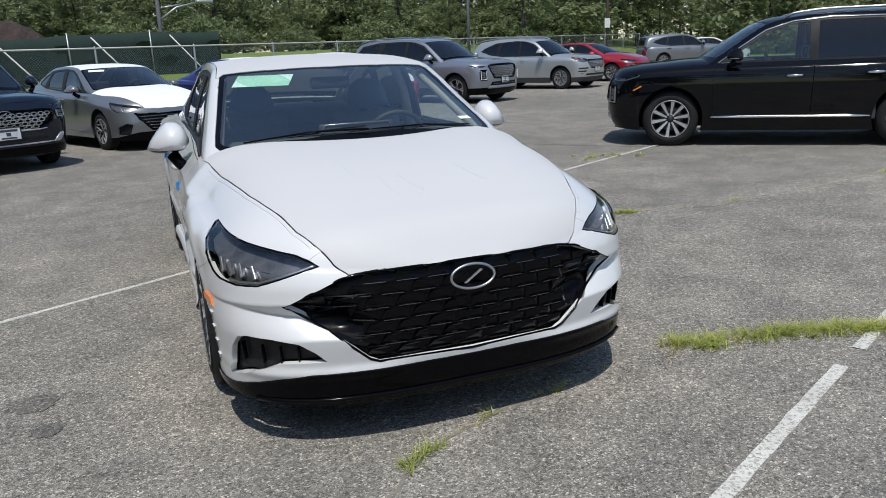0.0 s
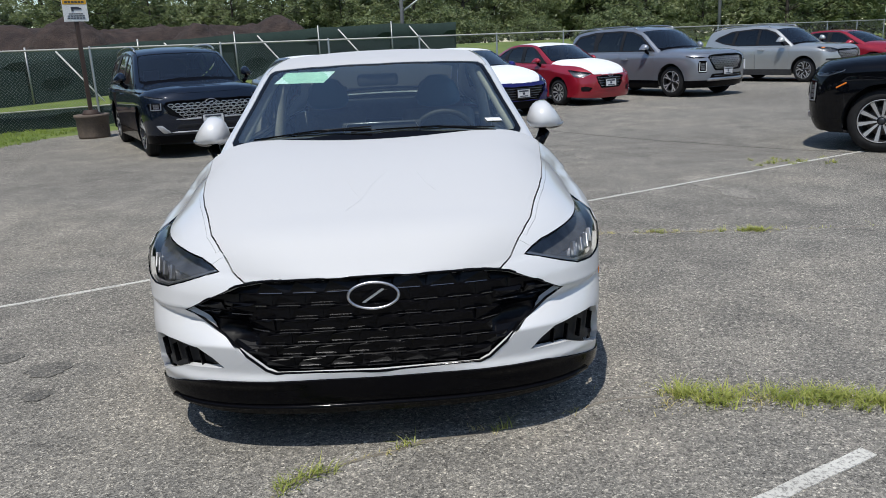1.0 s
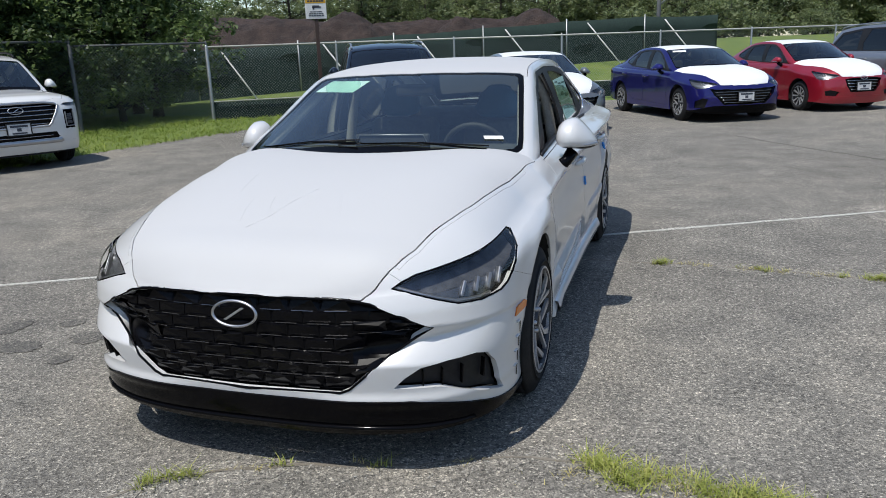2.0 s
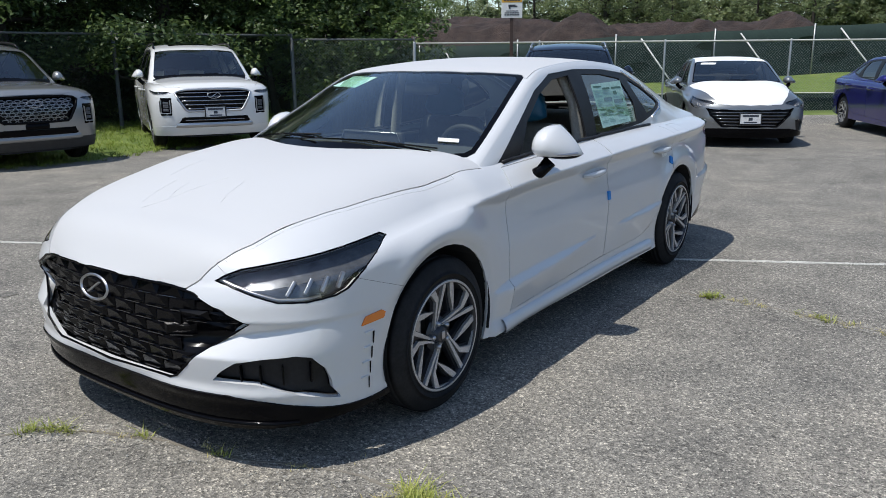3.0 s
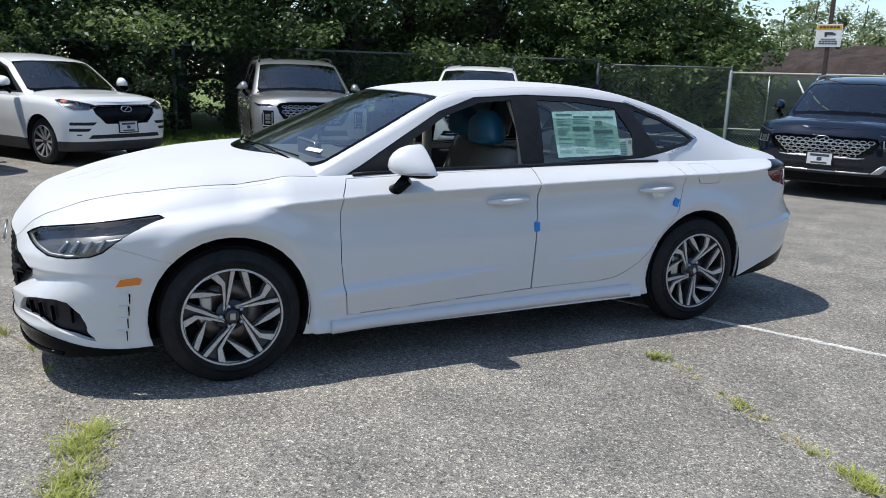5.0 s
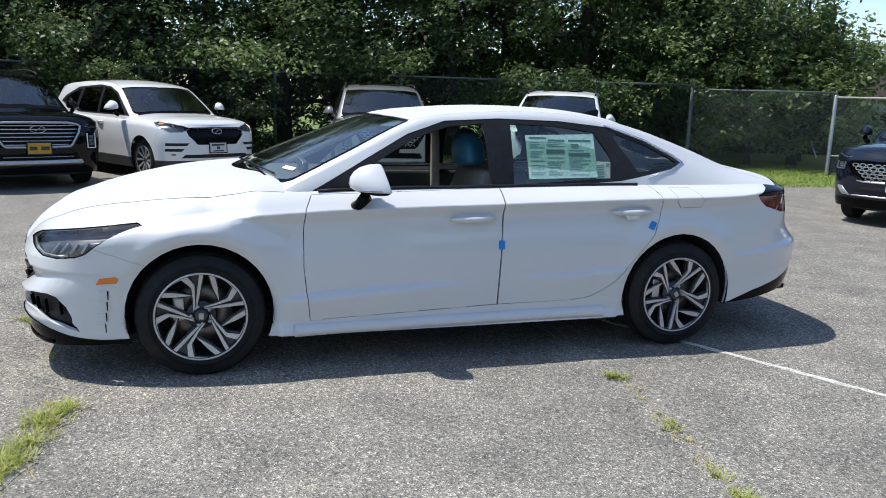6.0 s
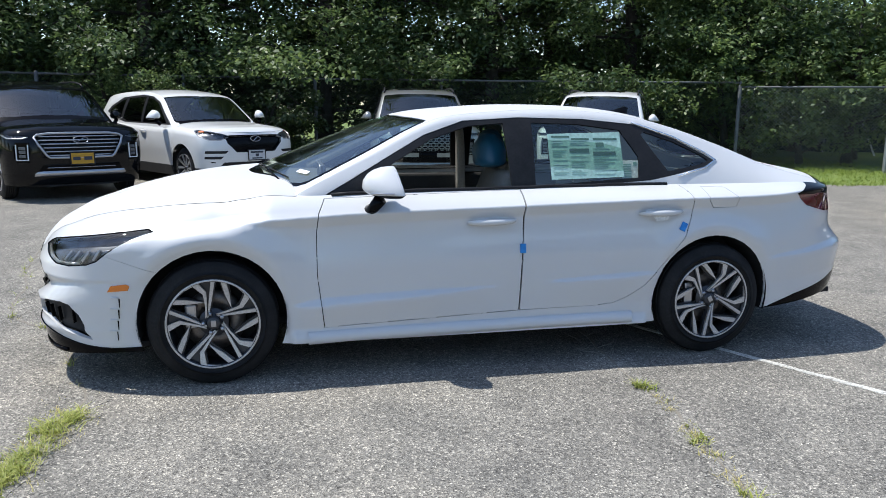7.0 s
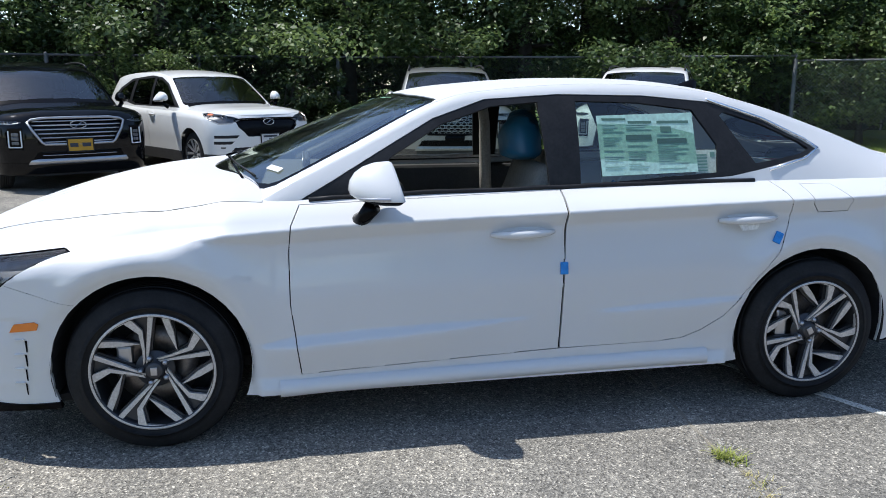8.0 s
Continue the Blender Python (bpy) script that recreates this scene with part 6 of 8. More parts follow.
MID = scaled(SUV, 0.965, 0.955, 0.965, tyre=0.362, arch=0.41, rim=0.245, clad=0.36, badge_z=0.82, badge=0.085, skid=None, patches=(("lower_intake", M_TRIM, -0.50, 0.50, -0.62, 0.62, 0.53, 0.44, 0.004), ("skid_plate", M_ALLOY, -0.66, 0.66, -0.60, 0.60, 0.412, 0.388, 0.010), ("corner_bracket", M_ALLOY, 0.74, 0.82, 0.60, 0.72, 0.52, 0.385, 0.014), ("grille_strip", M_ALLOY, -0.60, 0.60, -0.46, 0.46, 0.602, 0.575, 0.008)),
             grille=[(0.0, 0.865), (0.48, 0.86), (0.64, 0.845), (0.69, 0.80), (0.62, 0.68), (0.44, 0.60), (0.0, 0.59)],
             fog=[(0.69, 0.84), (0.80, 0.84), (0.88, 0.83), (0.88, 0.735), (0.70, 0.735)],
             lamp=(DIAG, [(-1.06, 0.905), (-0.98, 0.882), (-0.70, 0.93), (-0.66, 0.955), (-0.82, 0.935)]))
build_car("suv", "dark navy SUV with chrome honeycomb grille", dict(MID), M_NAVY, pose(-3.77, 9.02, 0, 0, 0, 26.7), "multi", 0.6, grille="chrome_mesh", plate=0.56, drl="box", rails=M_SATIN, group="parked SUVs", clad_m=M_BLACK)

SMALL = scaled(SUV, 0.937, 0.905, 0.945, tyre=0.345, arch=0.395, rim=0.235, clad=0.37, badge_z=0.845, badge=0.09, skid=None, amber=True,
               dlo=[(-0.81, 1.045), (0.95, 1.055), (1.45, 1.12), (1.85, 1.24), (1.72, 1.34), (1.27, 1.50), (0.45, 1.553), (0.05, 1.52), (-0.25, 1.425), (-0.53, 1.235)],
               panes=[[(-0.67, 1.07), (0.23, 1.073), (0.23, 1.51), (0.05, 1.49), (-0.22, 1.40), (-0.47, 1.225)], [(0.32, 1.073), (0.93, 1.08), (1.08, 1.12), (1.0, 1.49), (0.32, 1.52)], [(1.18, 1.14), (1.45, 1.155), (1.74, 1.245), (1.62, 1.325), (1.25, 1.455), (1.12, 1.475)]],
               patches=(("vent_slot", M_TRIM, 0.48, 0.84, 0.54, 0.84, 0.665, 0.605, 0.004), ("vent_slot", M_TRIM, 0.56, 0.84, 0.62, 0.84, 0.575, 0.515, 0.004), ("lower_intake", M_TRIM, -0.62, 0.62, -0.70, 0.70, 0.485, 0.40, 0.003)),
               grille=[(0.0, 0.90), (0.42, 0.898), (0.55, 0.885), (0.50, 0.78), (0.36, 0.64), (0.0, 0.632)],
               lamp=(DIAG, [(-1.15, 0.89), (-1.04, 0.825), (-0.86, 0.82), (-0.68, 0.885), (-0.56, 0.975), (-0.64, 0.99), (-0.86, 0.965), (-1.05, 0.93)]),
               fog=[(0.70, 0.48), (0.76, 0.48), (0.76, 0.46), (0.70, 0.46)])
build_car("suv", "white compact SUV with black hexagonal grille and silver wheels", dict(SMALL), M_WHITE2, stand(-8.37, -1.33, 123, 2.15), "slim", 0.6, grille="plain", plate=0.58, rails=False, group="parked SUVs", clad_m=M_CLAD)
build_car("suv", "silver compact SUV with dark grille in the back row", dict(SMALL), M_SILVER, stand(12.83, 16.67, 30, 2.2), "twist", 0.5, grille="mesh", plate=0.60, rails=M_SATIN, group="parked SUVs", clad_m=M_CLAD)
build_car("suv", "dark grey SUV far off beyond the lot", dict(SMALL), M_GREY, pose(25.6, 28.6, 0, 0, 0, 72), "slim", 0.4, grille="plain", group="parked SUVs", clad_m=M_CLAD)

COMPACT = scaled(SEDAN, 0.98, 0.952, 0.975, tyre=0.32, arch=0.365, rim=0.21, flank=False, badge_z=0.655, badge=0.07, fuel=None, hub=0.885,
                 mirror=(0.96, -0.55, 1.0), mirror_size=(0.22, 0.15, 0.14), bar_m=M_EDGE, bars=5,
                 grille=[(0.0, 0.60), (0.4, 0.605), (0.66, 0.62), (0.60, 0.52), (0.50, 0.42), (0.42, 0.34), (0.0, 0.33)],
                 fog=[(0.70, 0.44), (0.78, 0.46), (0.86, 0.40), (0.86, 0.28), (0.74, 0.27)])
build_car("sedan", "grey compact sedan with white film on hood and roof", dict(COMPACT, paper=True), M_GREY, stand(-0.50, 8.92, 26, 2.25), "twist", 0.6, top=M_FILM, hood_m=M_FILM, grille="bars", plate=0.47, group="parked sedans")
build_car("sedan", "dark blue compact sedan with white film on hood and roof", dict(COMPACT, paper=True), M_BLUE, stand(2.58, 10.85, 28, 2.25), "twist", 0.55, top=M_FILM, hood_m=M_FILM, grille="bars", plate=0.47, group="parked sedans")
CITY = scaled(SEDAN, 0.93, 0.895, 0.99, tyre=0.305, arch=0.35, rim=0.20, flank=False, badge_z=0.665, badge=0.07, fuel=None, hub=0.84, bars=4,
              mirror=(0.90, -0.50, 1.02), mirror_size=(0.17, 0.14, 0.13),
              grille=[(0.0, 0.66), (0.25, 0.66), (0.40, 0.64), (0.36, 0.52), (0.27, 0.40), (0.0, 0.395)],
              fog=[(0.50, 0.40), (0.66, 0.44), (0.74, 0.42), (0.72, 0.33), (0.55, 0.32)])
build_car("sedan", "red compact sedan with white film on hood and roof", dict(CITY, mirror_m=M_RED), M_RED, stand(4.91, 12.82, 28, 2.12), "slim", 0.55, top=M_FILM, hood_m=M_FILM, lip_m=M_RED, grille="bars", plate=0.50, group="parked sedans")
build_car("sedan", "red sedan at the far end of the back row", dict(COMPACT), M_RED, stand(16.3, 19.0, 30, 2.25), "twist", 0.4, grille="bars", group="parked sedans")
build_car("sedan", "white sedan parked far off beyond the lot", dict(COMPACT), M_WHITE2, stand(31.5, 30.5, 70, 2.2), "twist", 0.4, grille="plain", group="parked sedans")


# ---- ground, fences, distance ----
def asphalt_material(name, dark=1.0):
    m = mat(name, (0.15, 0.15, 0.15), 0.92)
    nt = m.node_tree
    b = nt.nodes["Principled BSDF"]
    v = coords(nt)
    big = noise_node(nt, v, 0.28, 5, 0.6)
    mid = noise_node(nt, v, 2.2, 5, 0.65)
    vo = nt.nodes.new("ShaderNodeTexVoronoi")
    vo.inputs["Scale"].default_value = 135
    nt.links.new(v, vo.inputs["Vector"])
    vo2 = nt.nodes.new("ShaderNodeTexVoronoi")
    vo2.inputs["Scale"].default_value = 230
    nt.links.new(v, vo2.inputs["Vector"])
    base = ramp(nt, big, [(0.30, (0.188, 0.180, 0.168)), (0.5, (0.222, 0.214, 0.199)), (0.70, (0.268, 0.252, 0.226))])
    tone = ramp(nt, mid, [(0.28, (0.74, 0.74, 0.74)), (0.72, (1.20, 1.18, 1.15))])
    c = mixc(nt, 1.0, base, tone, "MULTIPLY")
    # pebbles that stand out singly, and hollows between them
    grit = ramp(nt, noise_node(nt, v, 34, 3, 0.7), [(0.34, (0.66, 0.66, 0.66)), (0.47, (0.98, 0.98, 0.98)), (0.56, (1.03, 1.03, 1.02)), (0.68, (1.48, 1.46, 1.42))])
    c = mixc(nt, 1.0, c, grit, "MULTIPLY")
    sep = nt.nodes.new("ShaderNodeSeparateColor")
    nt.links.new(vo.outputs["Color"], sep.inputs[0])
    stone = ramp(nt, sep.outputs[0], [(0.0, (0.34, 0.34, 0.34)), (0.24, (0.74, 0.73, 0.72)), (0.72, (1.0, 0.99, 0.97)), (0.88, (1.32, 1.30, 1.25)), (1.0, (2.3, 2.24, 2.14))])
    c = mixc(nt, 0.85, c, stone, "MULTIPLY")
    sep2 = nt.nodes.new("ShaderNodeSeparateColor")
    nt.links.new(vo2.outputs["Color"], sep2.inputs[0])
    fine = ramp(nt, sep2.outputs[1], [(0.0, (0.45, 0.45, 0.45)), (0.5, (1.0, 1.0, 1.0)), (1.0, (1.6, 1.58, 1.5))])
    c = mixc(nt, 0.6, c, fine, "MULTIPLY")
    if dark != 1.0:
        c = mixc(nt, 1.0, c, (dark, dark, dark), "MULTIPLY")
    nt.links.new(c, b.inputs["Base Color"])
    bump(nt, vo.outputs["Distance"], 0.55, 0.006, b)
    return m


def no_gloss(m):
    m.node_tree.nodes["Principled BSDF"].inputs["Specular IOR Level"].default_value = 0.12
    return m


M_ASPHALT = no_gloss(asphalt_material("asphalt"))
M_STAIN = asphalt_material("oil_stained_asphalt", 0.62)
M_TURF = varied("turf", (0.10, 0.155, 0.028), (0.17, 0.21, 0.05), 0.9, 0.95, 0.6, 0.03)
M_EARTH = varied("red_brown_earth", (0.080, 0.053, 0.044), (0.032, 0.022, 0.019), 1.6, 0.95, 1.0, 0.2)
M_SOIL = varied("crack_soil", (0.17, 0.15, 0.12), (0.25, 0.225, 0.185), 14, 0.95, 0.5, 0.01)
M_GALV = varied("galvanised_steel", (0.42, 0.43, 0.43), (0.34, 0.35, 0.35), 6, 0.45, 0.1, 0.002, 0.7)
M_RAILS = varied("weathered_rail", (0.44, 0.44, 0.42), (0.36, 0.36, 0.34), 5, 0.6, 0.1, 0.002, 0.3)
M_MESHD = mat("dark_vinyl_wire", (0.018, 0.035, 0.030), 0.5)
M_MESHG = mat("galvanised_wire", (0.25, 0.26, 0.26), 0.45, 0.6)
# cloth of the far fence, and the painted shade strip at the near one
M_SCREEN = varied("green_cloth_and_slope_shade", (0.011, 0.026, 0.022), (0.017, 0.036, 0.030), 1.6, 0.9, 0.3, 0.02)
M_WHITEP = varied("white_pipe", (0.62, 0.62, 0.60), (0.5, 0.5, 0.48), 6, 0.6, 0.1, 0.002)
M_RUST = varied("brown_painted_steel", (0.055, 0.032, 0.024), (0.04, 0.024, 0.02), 6, 0.7, 0.2, 0.003)
M_CONC = varied("weathered_concrete", (0.16, 0.125, 0.10), (0.11, 0.088, 0.072), 4, 0.9, 0.5, 0.01)
M_POLE = varied("grey_pole_paint", (0.13, 0.135, 0.14), (0.09, 0.093, 0.098), 3, 0.7, 0.2, 0.005)
M_SIGN = varied("sign_white", (0.72, 0.72, 0.70), (0.64, 0.64, 0.62), 8, 0.5, 0.02, 0.001)
M_SIGNY = mat("sign_yellow", (0.62, 0.34, 0.02), 0.5)


def line_material(name, lo, hi):
    m = mat(name, (0.55, 0.55, 0.53), 0.8)
    nt = m.node_tree
    b = nt.nodes["Principled BSDF"]
    v = coords(nt)
    wear = noise_node(nt, v, 75, 5, 0.7)
    n2 = noise_node(nt, v, 3.5, 4)
    c = ramp(nt, wear, [(lo, (0.24, 0.23, 0.215)), (hi, (0.60, 0.585, 0.545))])
    c2 = ramp(nt, n2, [(0.3, (0.84, 0.83, 0.80)), (0.7, (1.04, 1.04, 1.02))])
    nt.links.new(mixc(nt, 1.0, c, c2, "MULTIPLY"), b.inputs["Base Color"])
    bump(nt, wear, 0.4, 0.003, b)
    return m


M_LINE = line_material("line_paint", 0.38, 0.52)


def plant_material(name, dark, light, through=0.35, rough=0.5):
    """Leaves or blades: each one its own tone, with light coming through."""
    m = mat(name, dark, rough)
    nt = m.node_tree
    b = nt.nodes["Principled BSDF"]
    geo = nt.nodes.new("ShaderNodeNewGeometry")
    c = ramp(nt, geo.outputs["Random Per Island"], [(0.0, dark), (0.6, tuple((a + q) / 2 for a, q in zip(dark, light))), (1.0, light)])
    big = noise_node(nt, coords(nt), 0.5, 3)
    c = mixc(nt, 1.0, c, ramp(nt, big, [(0.3, (0.75, 0.78, 0.7)), (0.7, (1.2, 1.15, 1.05))]), "MULTIPLY")
    nt.links.new(c, b.inputs["Base Color"])
    tr = nt.nodes.new("ShaderNodeBsdfTranslucent")
    nt.links.new(c, tr.inputs[0])
    mx = nt.nodes.new("ShaderNodeMixShader")
    mx.inputs[0].default_value = through
    out = nt.nodes["Material Output"]
    nt.links.new(b.outputs[0], mx.inputs[1])
    nt.links.new(tr.outputs[0], mx.inputs[2])
    nt.links.new(mx.outputs[0], out.inputs[0])
    return m


M_LEAF = plant_material("maple_leaves", (0.032, 0.062, 0.022), (0.13, 0.19, 0.075), 0.42, 0.45)
M_LEAFL = plant_material("bright_leaves", (0.055, 0.098, 0.034), (0.21, 0.285, 0.105), 0.45)
# darker copy of the leaves: under-canopy shade is put into the colour
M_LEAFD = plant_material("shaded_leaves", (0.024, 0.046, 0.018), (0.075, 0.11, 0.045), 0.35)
# paler tones put the haze of distance into the leaf colour
M_LEAFF = plant_material("hazed_far_leaves", (0.110, 0.150, 0.075), (0.27, 0.31, 0.155), 0.45)
M_BLADE = plant_material("grass_blades", (0.24, 0.30, 0.05), (0.50, 0.50, 0.16), 0.3, 0.6)
M_BLADEB = plant_material("lawn_blades", (0.14, 0.22, 0.03), (0.30, 0.36, 0.08), 0.3, 0.6)
M_BARK = varied("bark", (0.050, 0.040, 0.032), (0.030, 0.024, 0.020), 5, 0.95, 0.8, 0.03)

rng = np.random.default_rng(7)
LAND = put("ground", mesh_from("ground", [(x, y, -0.05) for y in np.linspace(-400, 400, 9) for x in np.linspace(-400, 400, 9)], [(j * 9 + i, j * 9 + i + 1, j * 9 + i + 10, j * 9 + i + 9) for j in range(8) for i in range(8)], M_TURF))
tagged(LAND, "mown green turf round the parking lot", "ground", kind="structure")

edge = [(-14, -34), (-13.2, -14), (-12.6, -4), (-12.2, -1.6), (-10.6, -0.6), (-9.5, 0.2), (-8.7, 0.9), (-8.3, 2.2), (-8.6, 4.4), (-8.3, 7), (-7.8, 9), (-7.3, 11.2), (-5.6, 13.4), (-1.0, 16.9), (8, 23.2), (20, 31.5), (36, 42), (41, 10), (38, -34)]
ring = []
for (x0, y0), (x1, y1) in zip(edge, edge[1:] + edge[:1]):
    n = max(2, int(math.hypot(x1 - x0, y1 - y0) / 0.35)) if max(abs(x0), abs(x1)) < 30 else 2
    for k in range(n):
        t = k / n
        x, y = x0 + (x1 - x0) * t, y0 + (y1 - y0) * t
        d = 0.16 * noise.noise(Vector((x * 0.9, y * 0.9, 0))) + 0.06 * noise.noise(Vector((x * 4, y * 4, 3))) if n > 2 else 0
        ring.append((x + d, y + d))
lot = part("asphalt_lot", prism_bm(ring, 0.06, lambda a, b, d: (a, b, -0.06 + d)), M_ASPHALT)
tagged(lot, "grey weathered asphalt parking lot with cracks", "parking lot", kind="structure")


CORNER = (-9.9, 12.45)
fa = radians(35)
along_row = lambda s, o=0.0: (CORNER[0] + s * math.cos(fa) - o * math.sin(fa), CORNER[1] + s * math.sin(fa) + o * math.cos(fa))


def bank(x, y):
    """Height of the grass bank that rises behind the long fence."""
    dx, dy = x - CORNER[0], y - CORNER[1]
    s, o = dx * math.cos(fa) + dy * math.sin(fa), -dx * math.sin(fa) + dy * math.cos(fa)
    t = min(1.0, max(0.0, (o - 1.2) / 14))
    return -0.05 + 1.65 * t * t * (3 - 2 * t) * min(1.0, max(0.0, (s + 3.5) / 20)) * min(1.0, max(0.0, (95 - o) / 20))


bank_v = []
for j in range(61):
    for i in range(61):
        x, y = along_row(-4 + 2.2 * i, 1.0 + 1.6 * j)
        bank_v.append((x, y, bank(x, y) - 0.02 + 0.05 * noise.noise(Vector((x * 0.5, y * 0.5, 4))) * min(1, j / 3)))
tagged(put("grass_bank", mesh_from("grass_bank", bank_v, [(j * 61 + i, j * 61 + i + 1, j * 61 + i + 62, j * 61 + i + 61) for j in range(60) for i in range(60)], M_TURF)), "sunlit grass bank rising behind the fence", "bank", kind="structure")


def strip(name, pts, width, z, material, label, category, ragged=0.0, kind="structure"):
    """A flat band laid on the lot, 4 mm up, with ragged edges."""
    left, right = [], []
    dense = []
    for (x0, y0), (x1, y1) in zip(pts, pts[1:]):
        n = max(1, int(math.hypot(x1 - x0, y1 - y0) / 0.05))
        dense += [(x0 + (x1 - x0) * k / n, y0 + (y1 - y0) * k / n) for k in range(n)]
    dense.append(pts[-1])
    V, F = [], []
    for i, (x, y) in enumerate(dense):
        a, b = dense[max(0, i - 1)], dense[min(len(dense) - 1, i + 1)]
        d = Vector((b[0] - a[0], b[1] - a[1])).normalized()
        x, y = x + 0.02 * ragged * noise.noise(Vector((x * 5, y * 5, 11))) * (ragged > 0.5), y + 0.02 * ragged * noise.noise(Vector((x * 5, y * 5, 17))) * (ragged > 0.5)
        w1 = width / 2 * (1 + ragged * noise.noise(Vector((x * 9, y * 9, 1))) * 1.6)
        w2 = width / 2 * (1 + ragged * noise.noise(Vector((x * 9, y * 9, 7))) * 1.6)
        V += [(x - d.y * w1, y + d.x * w1, z), (x + d.y * w2, y - d.x * w2, z), (x - d.y * w1, y + d.x * w1, z - 0.006), (x + d.y * w2, y - d.x * w2, z - 0.006)]
        if i:
            k = 4 * i
            F += [(k - 4, k - 3, k + 1, k), (k - 2, k - 4, k, k + 2), (k - 3, k - 1, k + 3, k + 1)]
    return tagged(put(name, mesh_from(name, V, F, material)), label, category, kind=kind)


strip("parking_line", [(-5.5, -1.82), (6.9, 4.72)], 0.040, 0.004, M_LINE, "thin worn white parking line on asphalt", "line marking", 0.35)
strip("parking_line", [(-1.6, -4.19), (0.53, -3.17), (1.72, -2.575)], 0.060, 0.004, M_LINE, "worn white parking line on asphalt", "line marking", 0.10)
strip("parking_line", [(1.95, -2.47), (3.6, -1.63)], 0.060, 0.004, M_LINE, "worn white parking line on asphalt", "line marking", 0.10)
CRACK_A = [(-3.2, -3.35), (-2.2, -3.2), (-1.5, -3.0), (-1.1, -2.98), (-0.6, -2.83), (-0.43, -2.67), (-0.32, -2.52), (-0.14, -2.42), (0.1, -2.31), (0.32, -2.265), (0.6, -2.19), (0.89, -2.055), (1.21, -2.03), (1.5, -2.10), (1.8, -2.17), (2.1, -2.26), (2.4, -2.36), (3.1, -2.6), (4.5, -3.1)]
CRACK_B = [(-1.0, 0.95), (0.2, 0.86), (1.1, 0.77), (1.37, 0.76), (1.71, 0.775), (2.0, 0.705), (2.36, 0.67), (2.6, 0.615), (3.2, 0.55), (3.7, 0.53), (5.0, 0.6), (6.4, 0.9)]
def blob(name, cx, cy, rx, ry, z, material, label, category):
    pts = []
    for k in range(48):
        a = 2 * math.pi * k / 48
        r = 1 + 0.40 * noise.noise(Vector((math.cos(a) * 1.3, math.sin(a) * 1.3, cx))) + 0.30 * noise.noise(Vector((math.cos(a) * 5, math.sin(a) * 5, cx + cy)))
        pts.append((cx + rx * r * math.cos(a), cy + ry * r * math.sin(a)))
    return tagged(part(name, prism_bm(pts, 0.006, lambda a, b, d: (a, b, z - 0.006 + d)), material), label, category, kind="structure")


M_DUST = no_gloss(asphalt_material("dusty_asphalt", 1.13))
for crack in (CRACK_A, CRACK_B):
    strip("dust_band", crack, 0.15, 0.0025, M_DUST, "pale dusty band along a crack", "stain", 0.9)
    strip("asphalt_crack", crack, 0.015, 0.0045, M_SOIL, "soil-filled crack across the asphalt", "crack", 0.9)
CRACK_C = [(2.3, 8.6), (2.9, 7.5), (3.4, 6.66), (3.6, 6.4), (3.82, 6.01), (4.2, 5.6), (4.49, 5.17), (4.94, 4.61), (5.6, 3.9)]
strip("asphalt_crack", CRACK_C, 0.03, 0.003, M_STAIN, "dark crack across the asphalt", "crack", 0.9)
for x, y, rx, ry in ((2.45, 4.92, 0.10, 0.28), (3.1, 2.75, 0.12, 0.40), (3.25, 2.05, 0.16, 0.30), (5.2, -0.6, 0.2, 0.35), (-3.6, 1.4, 0.25, 0.3)):
    blob("dust_patch", x, y, rx, ry, 0.0035, M_DUST, "pale dusty patch on the asphalt", "stain")
for x, y, rx, ry in ((-1.98, -1.52, 0.13, 0.09), (-1.68, -1.30, 0.10, 0.10), (-2.28, -1.28, 0.08, 0.11), (-1.97, -1.12, 0.07, 0.07), (-2.35, -1.68, 0.06, 0.05), (-1.60, -1.62, 0.06, 0.06)):
    blob("oil_stain", x, y, rx, ry, 0.004, M_STAIN, "dark mottled oil stain on the asphalt", "stain")


def blades(name, spots, label, material, h=(0.03, 0.09), width=0.004, spread=0.03):
    """Grass blades at (x, y, count, radius) spots, each a bent tapering strip."""
    V, F = [], []
    for x, y, num, rad in spots:
        for _ in range(num):
            a, r = rng.uniform(0, 2 * math.pi), rad * rng.normal(0, 0.5)
            px, py = x + r * math.cos(a), y + r * math.sin(a)
            hh = rng.uniform(*h)
            b = rng.uniform(0, 2 * math.pi)
            lean = rng.uniform(0.5, 2.6) * hh
            dx, dy = math.cos(b), math.sin(b)
            w = width * rng.uniform(0.6, 1.3)
            k = len(V)
            V += [(px - dy * w, py + dx * w, -0.002), (px + dy * w, py - dx * w, -0.002),
                  (px + dx * lean * 0.35 - dy * w * 0.7, py + dy * lean * 0.35 + dx * w * 0.7, hh * 0.6), (px + dx * lean * 0.35 + dy * w * 0.7, py + dy * lean * 0.35 - dx * w * 0.7, hh * 0.6),
                  (px + dx * lean, py + dy * lean, hh)]
            F += [(k, k + 1, k + 3, k + 2), (k + 2, k + 3, k + 4)]
    return tagged(put(name, mesh_from(name, V, F, material)), label, "grass", kind="stuff")


